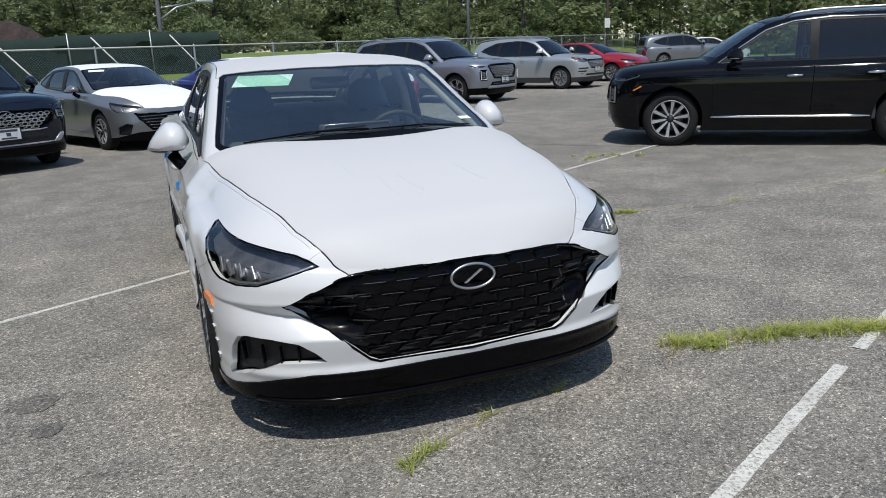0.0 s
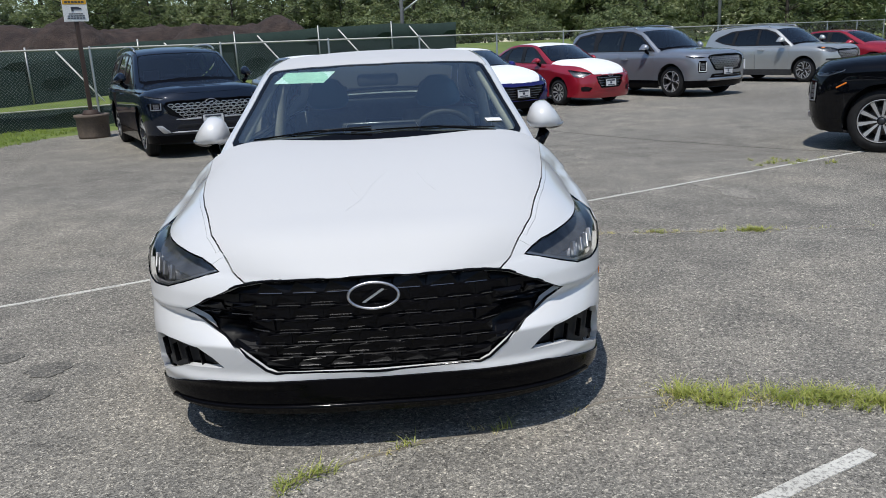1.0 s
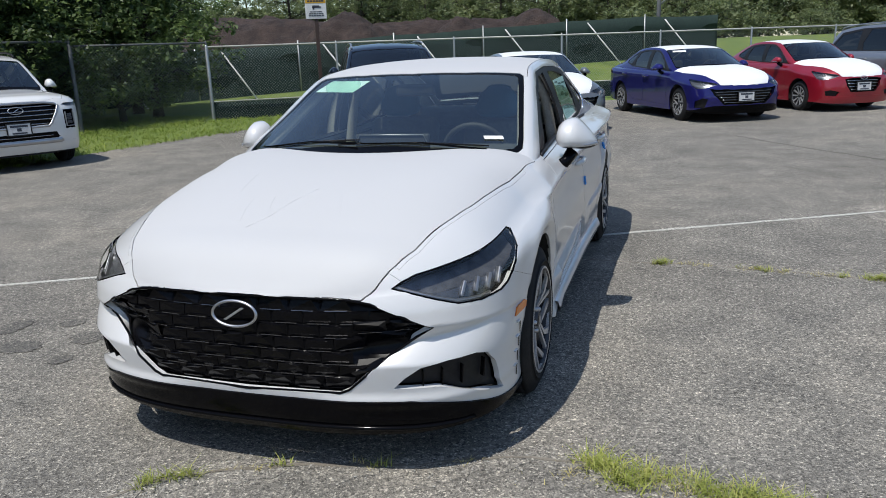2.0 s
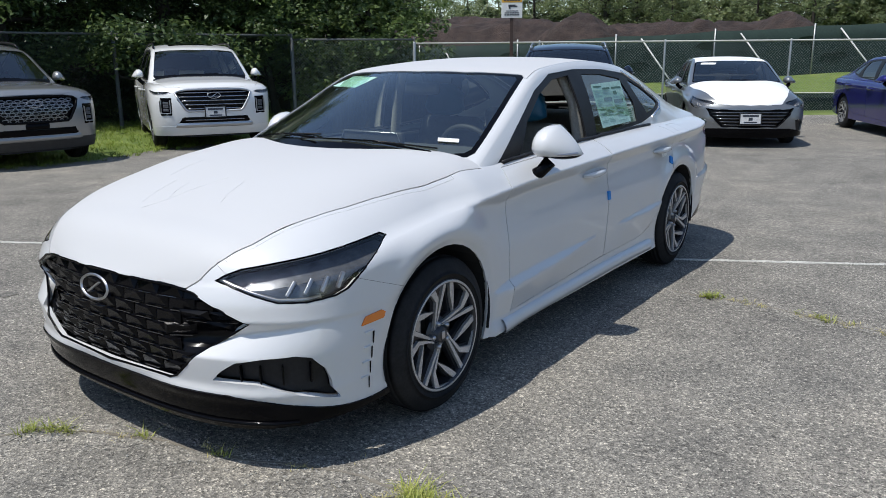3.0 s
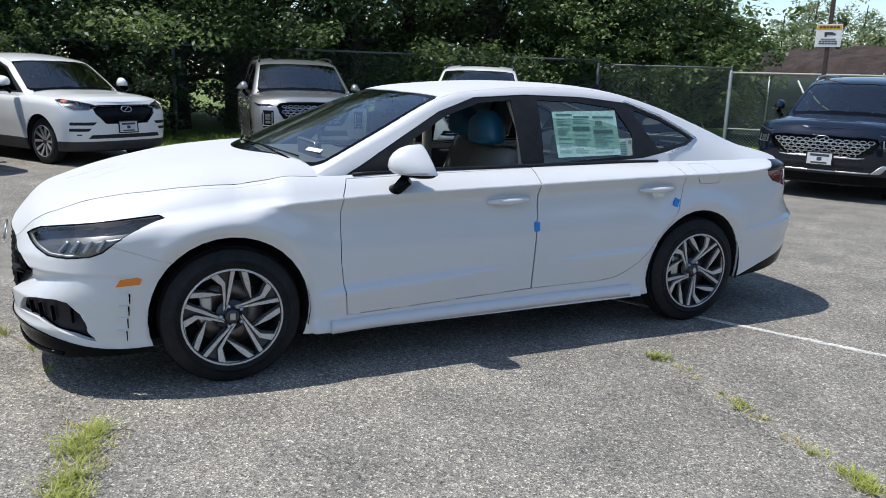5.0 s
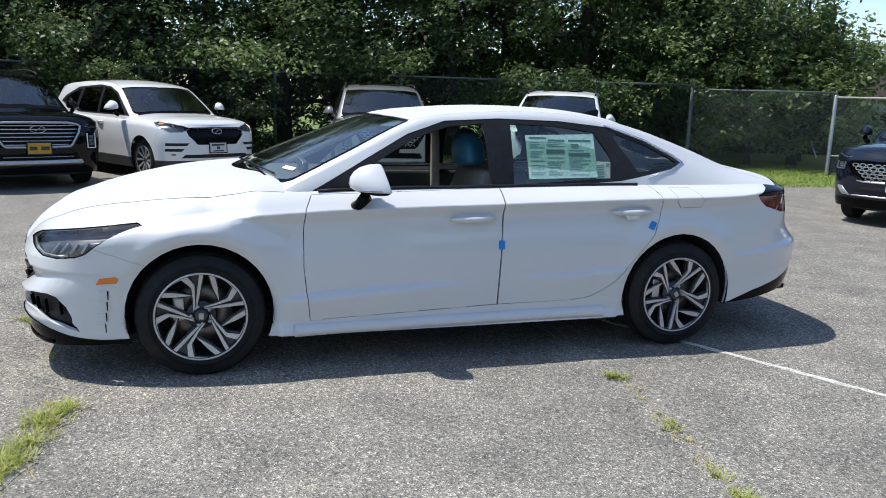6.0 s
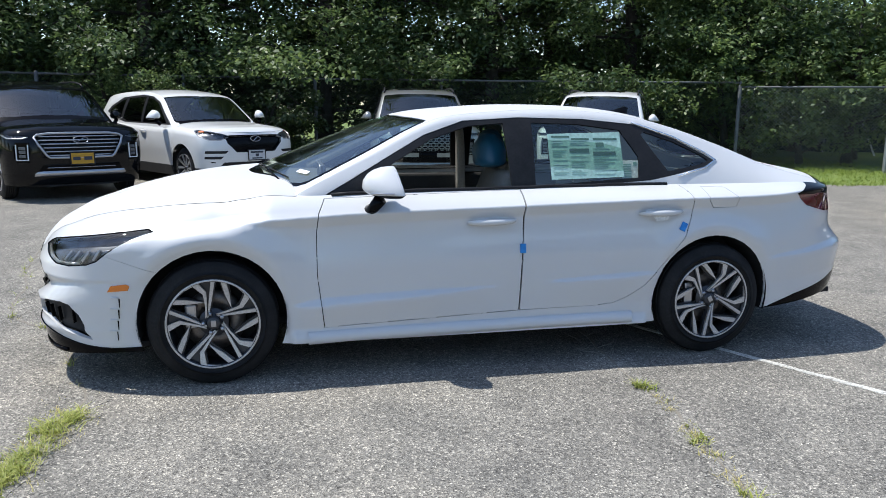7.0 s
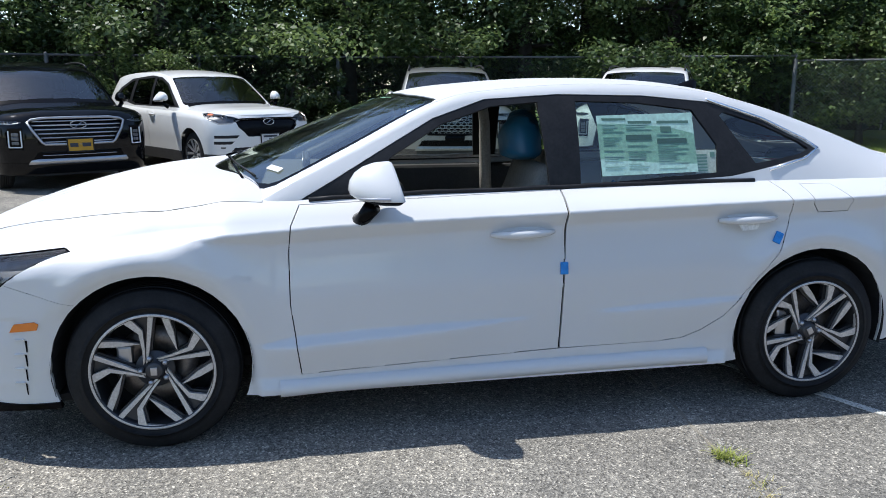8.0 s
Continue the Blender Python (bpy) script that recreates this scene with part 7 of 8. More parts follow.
def along(pts, start, end, step, num, rad, gaps=0.0, side=0.02, seed=5.5):
    """Uneven tufts along a crack: thick where the noise is high, none where it is low."""
    out = []
    for (x0, y0), (x1, y1) in zip(pts, pts[1:]):
        run = math.hypot(x1 - x0, y1 - y0)
        n = max(1, int(run / step))
        nx, ny = -(y1 - y0) / run, (x1 - x0) / run
        for k in range(n):
            x, y = x0 + (x1 - x0) * k / n, y0 + (y1 - y0) * k / n
            if start <= x <= end:
                g = 0.6 * noise.noise(Vector((x * 2.3, y * 2.3, seed))) + 0.7 * noise.noise(Vector((x * 9.0, y * 9.0, seed)))
                if g > gaps:
                    w = min(1.0, (g - gaps) * 2.2)
                    off = side * rng.normal()
                    out.append((x + nx * off, y + ny * off, max(2, int(num * w * rng.uniform(0.4, 1.5))), rad * (0.5 + 0.7 * w)))
    return out


M_STRAW = plant_material("dry_grass_blades", (0.42, 0.36, 0.14), (0.62, 0.54, 0.28), 0.2, 0.7)
blades("crack_grass", along(CRACK_A, 1.2, 3.0, 0.014, 40, 0.065, -0.42, 0.032) + along(CRACK_A, 0.85, 1.25, 0.02, 16, 0.035, -0.1) + along(CRACK_A, -0.7, 0.85, 0.02, 24, 0.03, 0.02, 0.012) + along(CRACK_A, -3.2, -0.7, 0.04, 12, 0.04, 0.15), "yellow-green grass growing along a crack", M_BLADE, (0.008, 0.050), 0.0024)
blades("crack_grass", along(CRACK_B, 1.3, 2.85, 0.014, 60, 0.04, -0.06, 0.022, 2.5) + along(CRACK_B, 2.85, 6.4, 0.04, 14, 0.05, 0.15) + along(CRACK_B, -1, 0, 0.05, 9, 0.04, 0.2), "sparse grass tufts along a crack", M_BLADE, (0.010, 0.040), 0.0026)
blades("dry_grass", along(CRACK_A, 0.9, 3.0, 0.03, 22, 0.10, -0.1, 0.05, 8.5) + along(CRACK_A, -0.7, 0.9, 0.03, 12, 0.03, 0.0, 0.015, 8.5) + along(CRACK_B, 1.2, 3.0, 0.022, 16, 0.045, -0.1, 0.03, 8.5), "dry straw-coloured grass along the cracks", M_STRAW, (0.005, 0.022), 0.0022)
# pale loose gravel lying along the cracks
Vg, Fg = [], []
for gx, gy, num, rad in along(CRACK_B, 1.0, 4.5, 0.02, 7, 0.05, -0.3, 0.03, 3.5) + along(CRACK_A, -1.0, 3.0, 0.02, 5, 0.05, -0.2, 0.04, 3.5):
    for _ in range(num):
        px, py, r = gx + rng.normal() * rad, gy + rng.normal() * rad, rng.uniform(0.0025, 0.007)
        k, a = len(Vg), rng.uniform(0, 6.28)
        Vg += [(px + r * math.cos(a + q * 1.5708) * rng.uniform(0.7, 1.2), py + r * math.sin(a + q * 1.5708) * rng.uniform(0.7, 1.2), 0.003) for q in range(4)] + [(px, py, 0.003 + r * 0.8)]
        Fg += [(k + q, k + (q + 1) % 4, k + 4) for q in range(4)]
tagged(put("gravel", mesh_from("gravel", Vg, Fg, varied("pale_gravel", (0.30, 0.28, 0.24), (0.42, 0.40, 0.36), 30, 0.95, 0.3, 0.003))), "pale loose grit lying along the cracks", "gravel", kind="stuff")
rng = np.random.default_rng(17)
blades("weed_tuft", [(4.6 + rng.uniform(-0.5, 0.5), 3.6 + rng.uniform(-0.25, 0.25), 16, 0.06) for _ in range(16)], "dry grass tufts beside the parking line", M_BLADE, (0.015, 0.045))
lawn = []
for _ in range(5200):
    x, y = rng.uniform(-14.5, -7.2), rng.uniform(-1.2, 13.5)
    lim = np.interp(y, [-1.6, -0.6, 0.2, 0.9, 2.2, 4.4, 7, 9, 11.2, 13.4], [-12.0, -10.5, -9.4, -8.6, -8.2, -8.5, -8.2, -7.7, -7.2, -5.6])
    if x < lim + 0.15:
        lawn.append((x, y, 7, 0.12))
blades("lawn_grass", lawn, "mown grass strip under the parked SUVs", M_BLADEB, (0.03, 0.09), 0.006)


# fences
def fence_run(name, pts, height, label, wire, kick=False, post_gap=3.0, steel=None, group="chain-link fences"):
    """Chain-link: posts, top rail, bottom rail and woven wire."""
    root = thing(name, label, "fence", group=group)
    wires = []
    for (x0, y0), (x1, y1) in zip(pts, pts[1:]):
        length = math.hypot(x1 - x0, y1 - y0)
        ux, uy = (x1 - x0) / length, (y1 - y0) / length
        n = max(1, round(length / post_gap))
        for k in range(n + (1 if (x1, y1) == pts[-1] else 0)):
            px, py = x0 + ux * length * k / n, y0 + uy * length * k / n
            r = 0.045 if k == 0 else 0.028
            part("post", revolve_bm([(-0.05, r), (height + 0.02, r), (height + 0.05, r * 0.6), (height + 0.06, 0.001)], 10, "z"), steel or M_GALV, root, "", True, pose(px, py, 0))
        part("top_rail", tube_bm([(x0, y0, height), (x1, y1, height)], 0.024, 8), steel or M_RAILS, root, "", True)
        if kick:
            part("bottom_rail", tube_bm([(x0, y0, 0.46), (x1, y1, 0.46)], 0.016, 8), M_RAILS, root, "", True)
            # dark strip along the foot stands for the shaded, weedy slope behind
            bmk = bmesh.new()
            segs = max(2, int(length / 0.5))
            prev = None
            for i in range(segs + 1):
                t = i / segs
                wob = 0.03 * noise.noise(Vector((t * length, 0, 2)))
                cur = [bmk.verts.new((x0 + ux * length * t - uy * (0.05 + wob * s + o), y0 + uy * length * t + ux * (0.05 + wob * s + o), z)) for z, s, o in ((0.0, 1, 0), (0.22, -1, 0), (0.44, 0.3, 0), (0.44, 0.3, 0.006), (0.0, 1, 0.006))]
                if prev:
                    for a in range(4):
                        bmk.faces.new((prev[a], prev[a + 1], cur[a + 1], cur[a]))
                prev = cur
            part("slope_shade_strip", bmk, M_SCREEN, root, "dark strip standing for the shaded weedy slope", True)
        pitch = 0.075
        m = int((length + height) / pitch)
        for k in range(m):
            a0 = k * pitch
            for up in (1, -1):
                # each wire rises at 45 degrees
                s0, z0, s1, z1 = (a0 - height, 0.0, a0, height) if up == 1 else (a0 - height, height, a0, 0.0)
                if s0 < 0:
                    z0 += up * -s0
                    s0 = 0
                if s1 > length:
                    z1 -= up * (s1 - length)
                    s1 = length
                if s1 - s0 < 0.03:
                    continue
                wires.append(((x0 + ux * s0, y0 + uy * s0, z0), (x0 + ux * s1, y0 + uy * s1, z1), (-uy, ux)))
    V, F = [], []
    rr = 0.0019
    for p, q, (nx, ny) in wires:
        d = (Vector(q) - Vector(p)).normalized()
        s = Vector((nx, ny, 0))
        t = s.cross(d)
        k = len(V)
        for c in (Vector(p), Vector(q)):
            V += [tuple(c + rr * s), tuple(c - rr * 0.5 * s + rr * 0.87 * t), tuple(c - rr * 0.5 * s - rr * 0.87 * t)]
        F += [(k, k + 1, k + 4, k + 3), (k + 1, k + 2, k + 5, k + 4), (k + 2, k, k + 3, k + 5)]
    tagged(put("wire_mesh", mesh_from("wire_mesh", V, F, wire), root), "woven chain-link wire", kind="stuff")
    return root


fence_run("fence", [CORNER, along_row(52)], 1.8, "galvanised chain-link fence with a painted shade strip along its foot", M_MESHG, True, 3.2)
fence_run("fence", [(-11.5, -16), (-13.6, -6), (-14.2, 0), (-13.2, 6), (-11.6, 9.75)], 2.0, "dark chain-link fence under the trees", M_MESHD, False, 3.0, M_POLE)
fence_run("fence", [(-11.6, 9.75), CORNER], 1.9, "chain-link fence at the corner under the trees", M_MESHG, False, 3.0, M_POLE)

far = thing("screen_fence", "long fence covered with dark strip standing for the shaded weedy slope and white braces", "fence", group="chain-link fences")
for i in range(9):
    s0, s1 = -11 + i * 3.6, -11 + (i + 1) * 3.6
    (x0, y0), (x1, y1) = along_row(s0, 8.5), along_row(s1, 8.5)
    bmk = bmesh.new()
    prev = None
    for k in range(9):
        t = k / 8
        x, y = x0 + (x1 - x0) * t, y0 + (y1 - y0) * t
        sag = 0.05 * math.sin(math.pi * t)
        g = bank(x, y)
        cur = [bmk.verts.new((x - math.sin(fa) * o, y + math.cos(fa) * o, g + z)) for z, o in ((0.0, 0.0), (0.6, 0.04 * math.sin(7 * t)), (1.2, -0.03 * math.sin(5 * t)), (1.72 - sag, 0.0), (1.72 - sag, 0.02), (0.0, 0.02))]
        if prev:
            for a in range(5):
                bmk.faces.new((prev[a], prev[a + 1], cur[a + 1], cur[a]))
        prev = cur
    part("cloth", bmk, M_SCREEN, far, "", True)
    part("post", tube_bm([(x0, y0, bank(x0, y0) - 0.05), (x0, y0, bank(x0, y0) + 1.8)], 0.03, 8), M_GALV, far, "", True)
    (bx, by), (tx, ty) = along_row(s0 + 1.9, 7.2), along_row(s0 + 0.9, 8.42)
    part("brace", tube_bm([(bx, by, bank(bx, by) - 0.05), (tx, ty, bank(tx, ty) + 1.6)], 0.028, 8), M_WHITEP, far, "white leaning brace", True)


# sign on a post in a concrete tub
def sign():
    root = thing("warning_sign", "white and yellow camera warning sign on brown post in concrete tub", "sign", pose(-6.15, 11.05, 0, 0, 0, 32))
    part("tub", revolve_bm([(-0.02, 0.001), (-0.02, 0.29), (0.05, 0.30), (0.40, 0.31), (0.42, 0.335), (0.47, 0.335), (0.475, 0.30), (0.44, 0.27), (0.44, 0.001)], 28, "z"), M_CONC, root, "", True)
    part("collar", revolve_bm([(0.42, 0.001), (0.42, 0.17), (0.50, 0.17), (0.52, 0.14), (0.55, 0.14), (0.56, 0.05)], 20, "z"), M_RUST, root, "", True)
    part("post", box_bm((0.075, 0.075, 4.6), (0, 0, 2.7), 0.008), M_RUST, root)
    board = part("board", box_bm((0.45, 0.012, 0.42), (0, -0.05, 2.47), 0.005), M_SIGN, root)
    part("header", box_bm((0.43, 0.004, 0.09), (0, -0.058, 2.625), 0.001), M_SIGNY, board)
    bmi = bmesh.new()
    for x, z, w, h in ((0, 2.625, 0.36, 0.035), (0, 2.405, 0.26, 0.018), (0, 2.365, 0.32, 0.02), (0, 2.325, 0.33, 0.022)):
        n = 6
        for k in range(n):
            box_bm((w / n * 0.78, 0.003, h), (x - w / 2 + w / n * (k + 0.5), -0.0615, z), 0, bm=bmi)
    part("sign_bars", bmi, M_PLATEI, board, "dark bars of lettering")
    cam_b = bmesh.new()
    box_bm((0.15, 0.004, 0.05), (0, -0.0605, 2.51), 0.001, rot=None, bm=cam_b)
    box_bm((0.04, 0.004, 0.05), (-0.05, -0.0605, 2.475), 0.001, bm=cam_b)
    box_bm((0.05, 0.004, 0.03), (0.09, -0.0605, 2.50), 0.001, bm=cam_b)
    part("pictogram", cam_b, M_PLATEI, board)


sign()


def light_pole(name, x, y, turn, label, arm=2.6, height=5.0, head=True):
    root = thing(name, label, "street lamp", pose(x, y, bank(x, y), 0, 0, turn))
    part("pole", tube_bm([(0, 0, -0.1), (0, 0, height * 0.5), (0, 0, height + 3.5)], [0.10, 0.09, 0.08], 12), M_POLE if head else M_RUST, root, "", True)
    if head:
        part("arm", tube_bm([(0, 0, height - 0.75), (arm * 0.45, 0, height - 0.22), (arm, 0, height)], [0.05, 0.045, 0.04], 8), M_GALV, root, "", True)
        part("strut", tube_bm([(0, 0, height - 0.25), (arm * 0.6, 0, height - 0.08)], 0.03, 8), M_GALV, root, "", True)
        part("lamp_head", box_bm((0.75, 0.26, 0.14), (arm + 0.3, 0, height + 0.02), 0.05, 3), M_GALV, root, "", True)


light_pole("street_lamp", 0.3, 31.0, 12, "grey pole with a long lamp arm behind the fence", 1.7, 2.8)
light_pole("street_lamp", 18.5, 40.0, -20, "grey pole with a lamp arm among the trees", 2.6, 5.6)
light_pole("utility_pole", 28.5, 40.0, 0, "thin brown pole behind the fence", head=False)
part("notice", box_bm((0.42, 0.02, 0.6), (-0.1, -0.16, 2.6), 0.005), M_SIGN, bpy.data.objects["utility_pole"], "small white notice")


# earth mounds
def mound(x, y, rx, ry, h, seed):
    bm = bmesh.new()
    n, rings = 72, 26
    vs = [[None] * n for _ in range(rings)]
    for i in range(rings):
        t = i / (rings - 1)
        for k in range(n):
            a = 2 * math.pi * k / n
            r = 1 - t
            wob = 1 + 0.18 * noise.noise(Vector((math.cos(a) * 1.6, math.sin(a) * 1.6, seed))) * r
            z = h * (1 - r**(1.25 + 2.2 * (rx > 9))) if i < rings - 1 else h * 0.985
            px, py = x + rx * r * wob * math.cos(a), y + ry * r * wob * math.sin(a)
            z += 0.16 * noise.noise(Vector((px * 2.2, py * 2.2, seed + 5))) * min(1, 3 * t) + 0.28 * noise.noise(Vector((px * 0.8, py * 0.8, seed))) * min(1, 3 * t) * (1 if i < rings - 1 else 0.4) + 0.1 * noise.noise(Vector((px * 3, py * 3, seed))) * min(1, 3 * t)
            vs[i][k] = bm.verts.new((px, py, max(z, -0.1) if i else -0.3))
    for i in range(rings - 1):
        for k in range(n):
            bm.faces.new((vs[i][k], vs[i][(k + 1) % n], vs[i + 1][(k + 1) % n], vs[i + 1][k]))
    bm.faces.new(vs[-1])
    bmesh.ops.recalc_face_normals(bm, faces=bm.faces)
    return tagged(part("earth_mound", bm, M_EARTH, None, "", True), "heap of dark red-brown earth beyond the fence", "earth mound", "earth mounds")


for i, (x, y, rx, ry, h) in enumerate([(-6.0, 36.5, 4.2, 4.0, 3.55), (-10.2, 37.0, 3.8, 4.0, 3.35), (-16.0, 35.0, 5.0, 4.5, 3.75), (-13, 41, 13, 4, 3.2), (-25, 38, 12, 5, 3.7), (-37, 36, 13, 6, 3.9), (-50, 30, 14, 7, 3.9)]):
    mound(x, y, rx, ry, h, i * 3.7)


# ---- trees ----
def leaf_cloud(clumps, per, size, seed):
    r = np.random.default_rng(seed)
    C = np.repeat(np.array([c[:3] for c in clumps]), per, 0)
    S = np.repeat(np.array([c[3] for c in clumps]), per)[:, None]
    n = len(C)
    d = r.normal(size=(n, 3))
    d /= np.linalg.norm(d, axis=1)[:, None]
    P = C + d * S * (r.uniform(0.25, 1, (n, 1)) ** 0.6) * (1, 1, 0.75)
    N = r.normal(size=(n, 3)) * (0.6, 0.6, 0.4) + (0, 0, 0.95) + d * 0.35
    N /= np.linalg.norm(N, axis=1)[:, None]
    A = np.cross(N, r.normal(size=(n, 3)))
    A /= np.linalg.norm(A, axis=1)[:, None] + 1e-9
    Bv = np.cross(N, A)
    sz = size * r.uniform(0.6, 1.3, (n, 1))
    V = np.stack([P - A * sz, P + Bv * sz * 0.55 + N * sz * 0.12, P + A * sz * 1.1 - N * sz * 0.18, P - Bv * sz * 0.55 + N * sz * 0.12], 1).reshape(-1, 3)
    F = np.arange(4 * n).reshape(-1, 4)
    return V, F


def tree(name, label, m, height, radius, base, seed, leaf, per=34, clumps_n=260, size=0.11, lean=0.0, trunk_r=0.2, low=0.2, group="trees along the fence", skirted=False):
    """A tapered trunk with limbs and a crown of leaf clumps with gaps."""
    r = np.random.default_rng(seed)
    root = thing(name, label, "tree", m, group)
    top = height * 0.86
    pts, rad = [], []
    for k in range(9):
        t = k / 8
        pts.append((lean * t + 0.18 * math.sin(3 * t + seed), 0.15 * math.sin(4 * t + 2 * seed), -0.1 + top * t))
        rad.append(trunk_r * (1.25 - t) ** 1.1 + 0.015 + (0.05 if k == 0 else 0))
    bm = tube_bm(pts, rad, 10)
    clumps = []
    nl = 22 if height < 12 else 32
    for k in range(nl):
        t = 0.2 + 0.75 * k / nl
        p = Vector(pts[int(t * 8)])
        a = k * 2.4 + seed
        prof = math.sin(math.pi * min(1, 0.22 + 0.78 * (t - 0.2) / 0.8)) ** 0.7
        if skirted:  # low limbs reach furthest, so that their tips stand in the sun and the inside lies in shade
            prof = 1.18 - 0.95 * (t - 0.2) / 0.75
        reach = radius * prof * r.uniform(0.65, 1.05)
        q = p + Vector((math.cos(a) * reach, math.sin(a) * reach, r.uniform(-0.3, 1.0) - (0.9 * (1 - t) if skirted else 0)))
        mid = (p + q) / 2 + Vector((0, 0, 0.35))
        limb = tube_bm([p, mid, q], [trunk_r * 0.42 * (1.1 - t), trunk_r * 0.25 * (1.1 - t) + 0.008, 0.012], 6, bmesh.new() if height < 4 else bm)
        if height < 4:
            part("limb", limb, M_BARK, root, "", True)
        for j in range(int(clumps_n / nl)):
            s = r.uniform(0.45, 1.08)
            c = p.lerp(q, s) + Vector(r.normal(size=3) * (0.15 * radius, 0.15 * radius, 0.42))
            c.z = max(c.z, base + r.uniform(0, low))
            clumps.append((c.x, c.y, c.z, (0.24 + 0.42 * r.uniform() ** 2) * radius / 4.0 + 0.12))
    part("trunk", bm, M_BARK, root, "", True)
    V, F = leaf_cloud(clumps, per, size, seed + 100)
    me = bpy.data.meshes.new("crown")
    me.vertices.add(len(V))
    me.vertices.foreach_set("co", V.ravel())
    me.loops.add(F.size)
    me.loops.foreach_set("vertex_index", F.ravel().astype(np.int32))
    me.polygons.add(len(F))
    me.polygons.foreach_set("loop_start", np.arange(0, F.size, 4, dtype=np.int32))
    me.update()
    me.validate()
    me.materials.append(leaf)
    put("crown", me, root)
    return root


near_spec = [(-14.4, 11.6, 9.5, 3.3, 1.2), (-15.0, 8.6, 10.5, 3.9, 1.4), (-15.9, 5.0, 11.6, 4.2, 1.9), (-16.8, 0.6, 12.4, 4.3, 2.2), (-16.4, -4.2, 11.4, 4.2, 2.4), (-16.4, -8.8, 12, 4.3, 1.8), (-15.8, -13.6, 11.5, 4.2, 1.4)]
for i, (x, y, h, rad, b) in enumerate(near_spec):
    tree("tree", "tall dark green broadleaf tree over the fence", pose(x, y, -0.05, 0, 0, 37 * i), h, rad, b, i + 1, M_LEAFL if i % 2 else M_LEAF, 82, 480, 0.062, trunk_r=0.17, skirted=True)
under = tree("tree", "low dense dark tree at the fence corner", pose(-12.4, 13.6, -0.05), 5.2, 2.3, 0.6, 15, M_LEAFL, 52, 190, 0.075, trunk_r=0.09, low=0.5)
for x, y, q, s in ((-13.2, 10.4, 80, 0.9), (-12.4, 12.0, 130, 0.7), (-14.6, 15.4, 160, 1.15), (-16.8, 13.2, 200, 1.25), (-18.5, 16.5, 20, 1.4)):
    copy_thing(under, pose(x, y, -0.05, 0, 0, q) @ Matrix.Scale(s, 4))
# back row and shrubs wear the leaf colour with shade painted in
back = tree("tree", "tall broadleaf tree behind the fence row, leaves coloured as in shade", pose(-19.5, 8.0, -0.05), 12.5, 5.0, 1.8, 21, M_LEAFD, 48, 380, 0.11, trunk_r=0.22)
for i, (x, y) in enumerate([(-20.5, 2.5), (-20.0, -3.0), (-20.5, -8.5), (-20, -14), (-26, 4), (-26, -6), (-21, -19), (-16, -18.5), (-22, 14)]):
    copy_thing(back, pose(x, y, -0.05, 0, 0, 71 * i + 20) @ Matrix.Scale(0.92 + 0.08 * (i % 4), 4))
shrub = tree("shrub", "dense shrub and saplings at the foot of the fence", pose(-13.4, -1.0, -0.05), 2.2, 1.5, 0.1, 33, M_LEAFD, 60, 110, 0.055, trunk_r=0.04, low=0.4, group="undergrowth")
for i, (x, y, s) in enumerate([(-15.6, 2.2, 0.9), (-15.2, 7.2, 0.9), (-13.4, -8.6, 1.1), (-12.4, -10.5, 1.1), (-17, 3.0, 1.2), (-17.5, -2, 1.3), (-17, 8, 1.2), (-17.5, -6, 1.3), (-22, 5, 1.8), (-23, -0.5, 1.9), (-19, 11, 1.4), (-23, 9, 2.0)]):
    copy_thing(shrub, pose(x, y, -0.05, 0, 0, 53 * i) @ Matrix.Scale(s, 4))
sap = tree("sapling", "bright green leafy sapling by the fence", pose(-13.2, -4.6, -0.05), 2.9, 1.1, 0.5, 44, M_LEAFL, 75, 95, 0.048, trunk_r=0.04, low=0.4, group="undergrowth")
for x, y, q, s in ((-12.7, -3.2, 90, 0.75), (-14.6, -5.6, 190, 1.2), (-13.9, -7.2, 250, 0.95)):
    copy_thing(sap, pose(x, y, -0.05, 0, 0, q) @ Matrix.Scale(s, 4))

def outside(x, y):
    """True where a spot lies behind the long fence or past the lot's far end."""
    return -(x - CORNER[0]) * math.sin(fa) + (y - CORNER[1]) * math.cos(fa) > 7 or x > 46 or y < -36 or x < -20


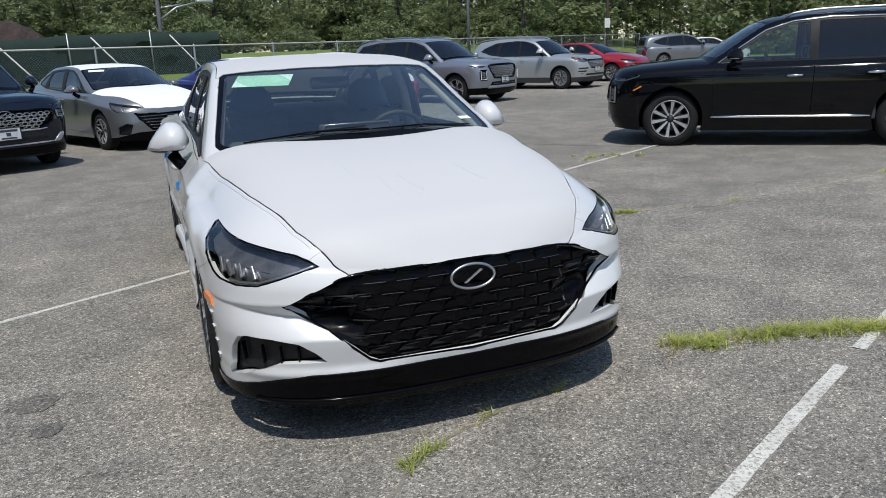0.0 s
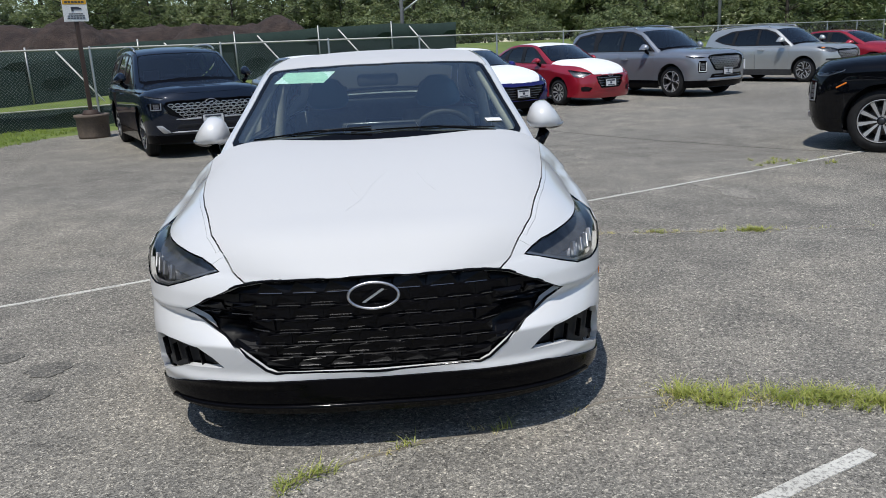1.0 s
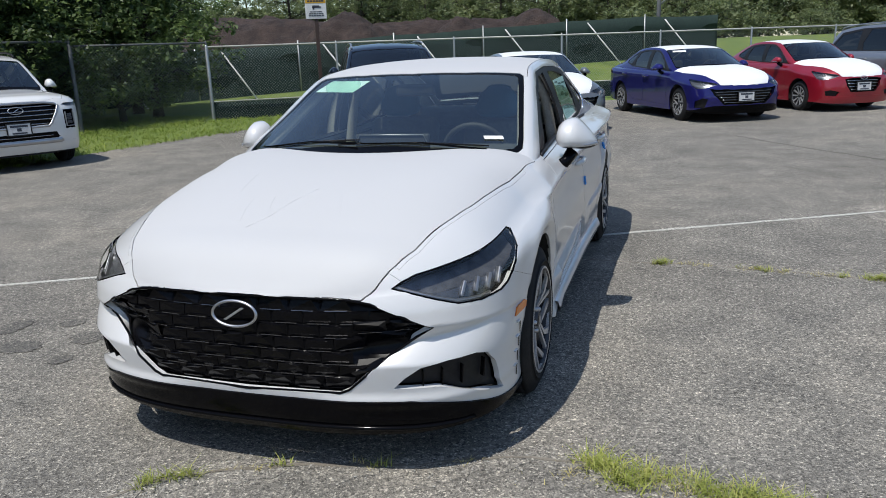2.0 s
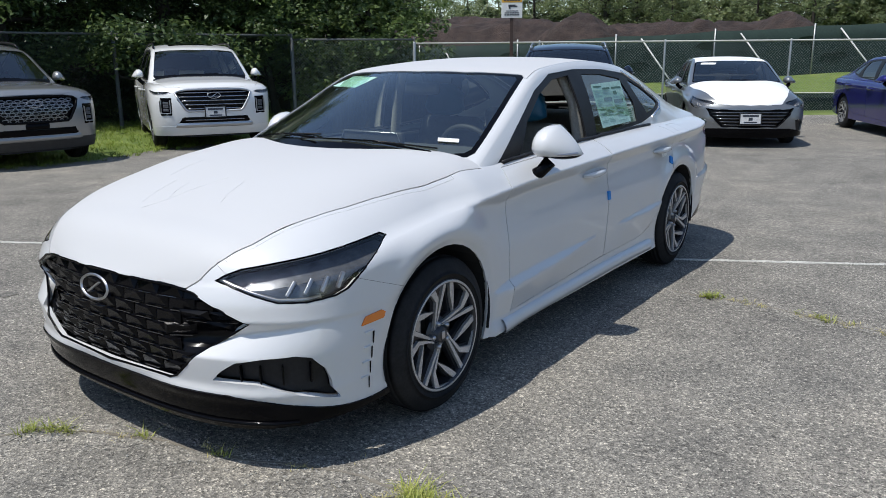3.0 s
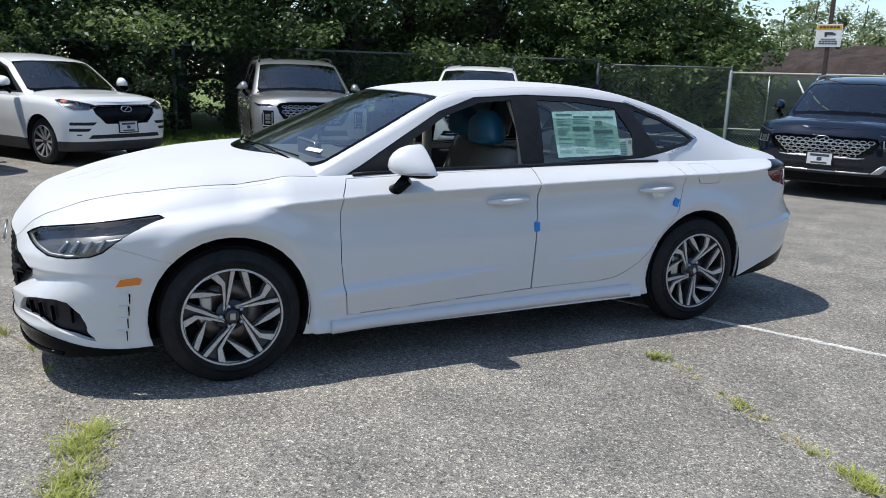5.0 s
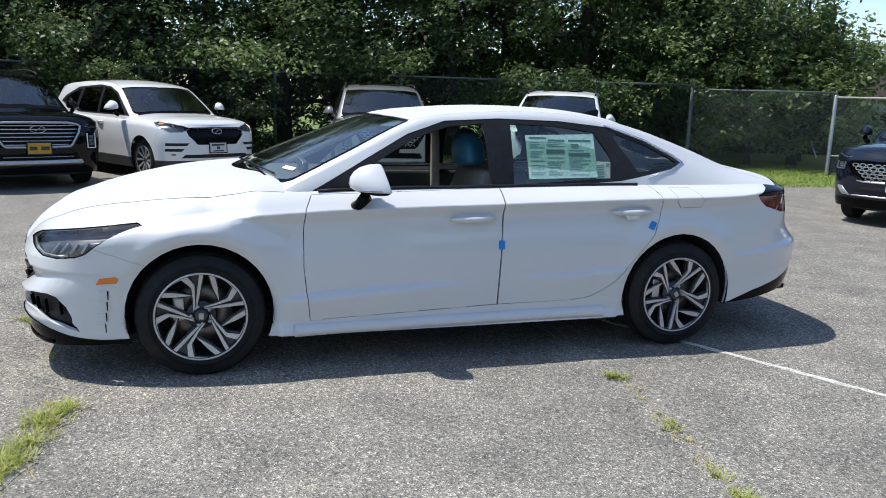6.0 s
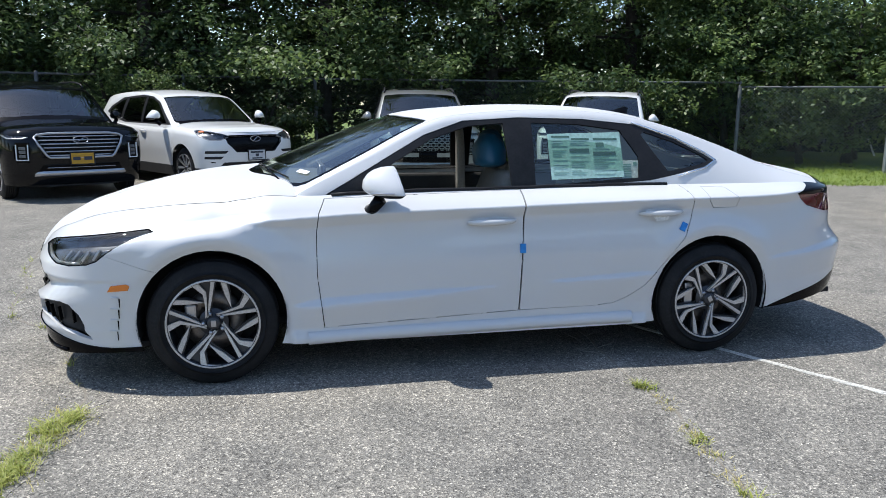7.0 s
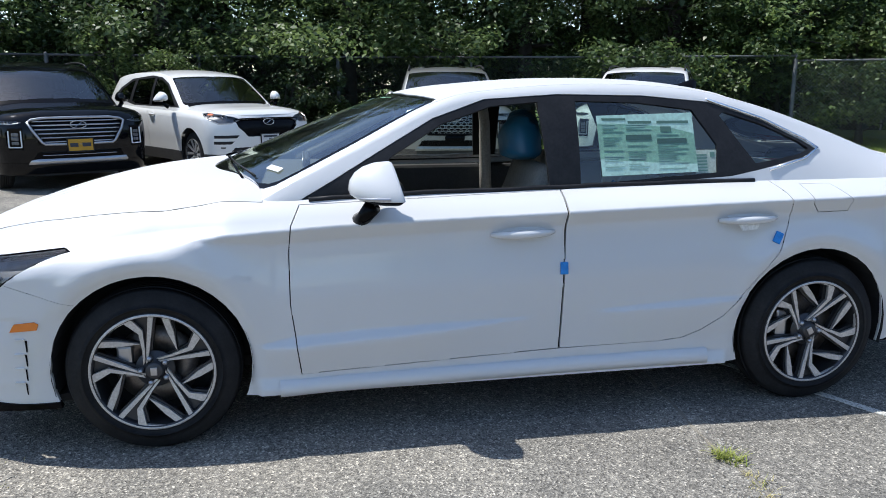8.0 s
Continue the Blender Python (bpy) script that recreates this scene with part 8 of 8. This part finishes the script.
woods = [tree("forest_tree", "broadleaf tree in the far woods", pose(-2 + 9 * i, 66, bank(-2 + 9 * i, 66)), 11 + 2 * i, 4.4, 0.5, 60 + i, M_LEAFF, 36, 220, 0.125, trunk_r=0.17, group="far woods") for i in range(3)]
k = 0
for ring_i, (dist, gap, hscale) in enumerate([(58, 4.6, 0.62), (68, 5.0, 0.95), (82, 6.0, 1.25)]):
    a = 28.0
    while a < 134:
        s = hscale * rng.uniform(0.75, 1.25) * (0.8 if a > 118 else 1.0)
        d = dist * rng.uniform(0.94, 1.06) * (1.2 if a > 112 else 1.0)
        x, y = d * math.cos(radians(a)), -4 + d * math.sin(radians(a))
        if not outside(x, y):
            x, y = x * 1.45, y * 1.45
        if outside(x, y):
            copy_thing(woods[k % 3], pose(x, y, bank(x, y), 0, 0, rng.uniform(0, 360)) @ Matrix.Scale(s, 4))
            k += 1
        a += gap / dist * 57.3 * rng.uniform(0.75, 1.25)
# unseen trees round the back of the lot, added to darken reflections in car paint
a = 137.0
while a < 388:
    for d0, sc in ((46, 0.85), (60, 1.15)):
        d = d0 * rng.uniform(0.92, 1.08)
        if a >= 200:
            x, y = d * math.cos(radians(a)), -2 + d * math.sin(radians(a))
            copy_thing(woods[k % 3], pose(x, y, bank(x, y), 0, 0, rng.uniform(0, 360)) @ Matrix.Scale(sc * rng.uniform(0.85, 1.2), 4))
            k += 1
    a += 18
for i in range(16):
    a, d = 38 + 1.7 * i + rng.uniform(-0.6, 0.6), rng.uniform(84, 98)
    x, y = d * math.cos(radians(a)), -4 + d * math.sin(radians(a))
    copy_thing(woods[i % 3], pose(x, y, bank(x, y), 0, 0, rng.uniform(0, 360)) @ Matrix.Scale(rng.uniform(0.7, 1.0), 4))
# these bushes share the leaf colour that is paled for haze
low_bush = tree("bush", "green bush on the bank before the woods, paled as by haze", pose(4, 50, bank(4, 50)), 2.6, 2.6, 0.1, 80, M_LEAFF, 34, 130, 0.11, trunk_r=0.06, low=0.6, group="bushes on the bank")
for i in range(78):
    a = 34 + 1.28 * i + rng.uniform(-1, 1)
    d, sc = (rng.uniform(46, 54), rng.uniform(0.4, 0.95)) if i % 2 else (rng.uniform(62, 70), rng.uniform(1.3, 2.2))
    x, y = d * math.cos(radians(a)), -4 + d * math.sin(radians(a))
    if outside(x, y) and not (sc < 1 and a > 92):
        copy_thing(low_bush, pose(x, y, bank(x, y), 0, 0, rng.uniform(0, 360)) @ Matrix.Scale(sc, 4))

# a low building beyond the far end of the lot
bld = thing("building", "low beige building with dark roof beyond the lot", "building", pose(78, 58, 0, 0, 0, -50))
part("wall", box_bm((24, 10, 4.2), (0, 0, 2.1), 0.02), varied("beige_render", (0.55, 0.46, 0.38), (0.48, 0.40, 0.33), 1.2, 0.9, 0.2, 0.01), bld)
part("roof", box_bm((24.8, 10.8, 0.7), (0, 0, 4.55), 0.05), M_RUST, bld)
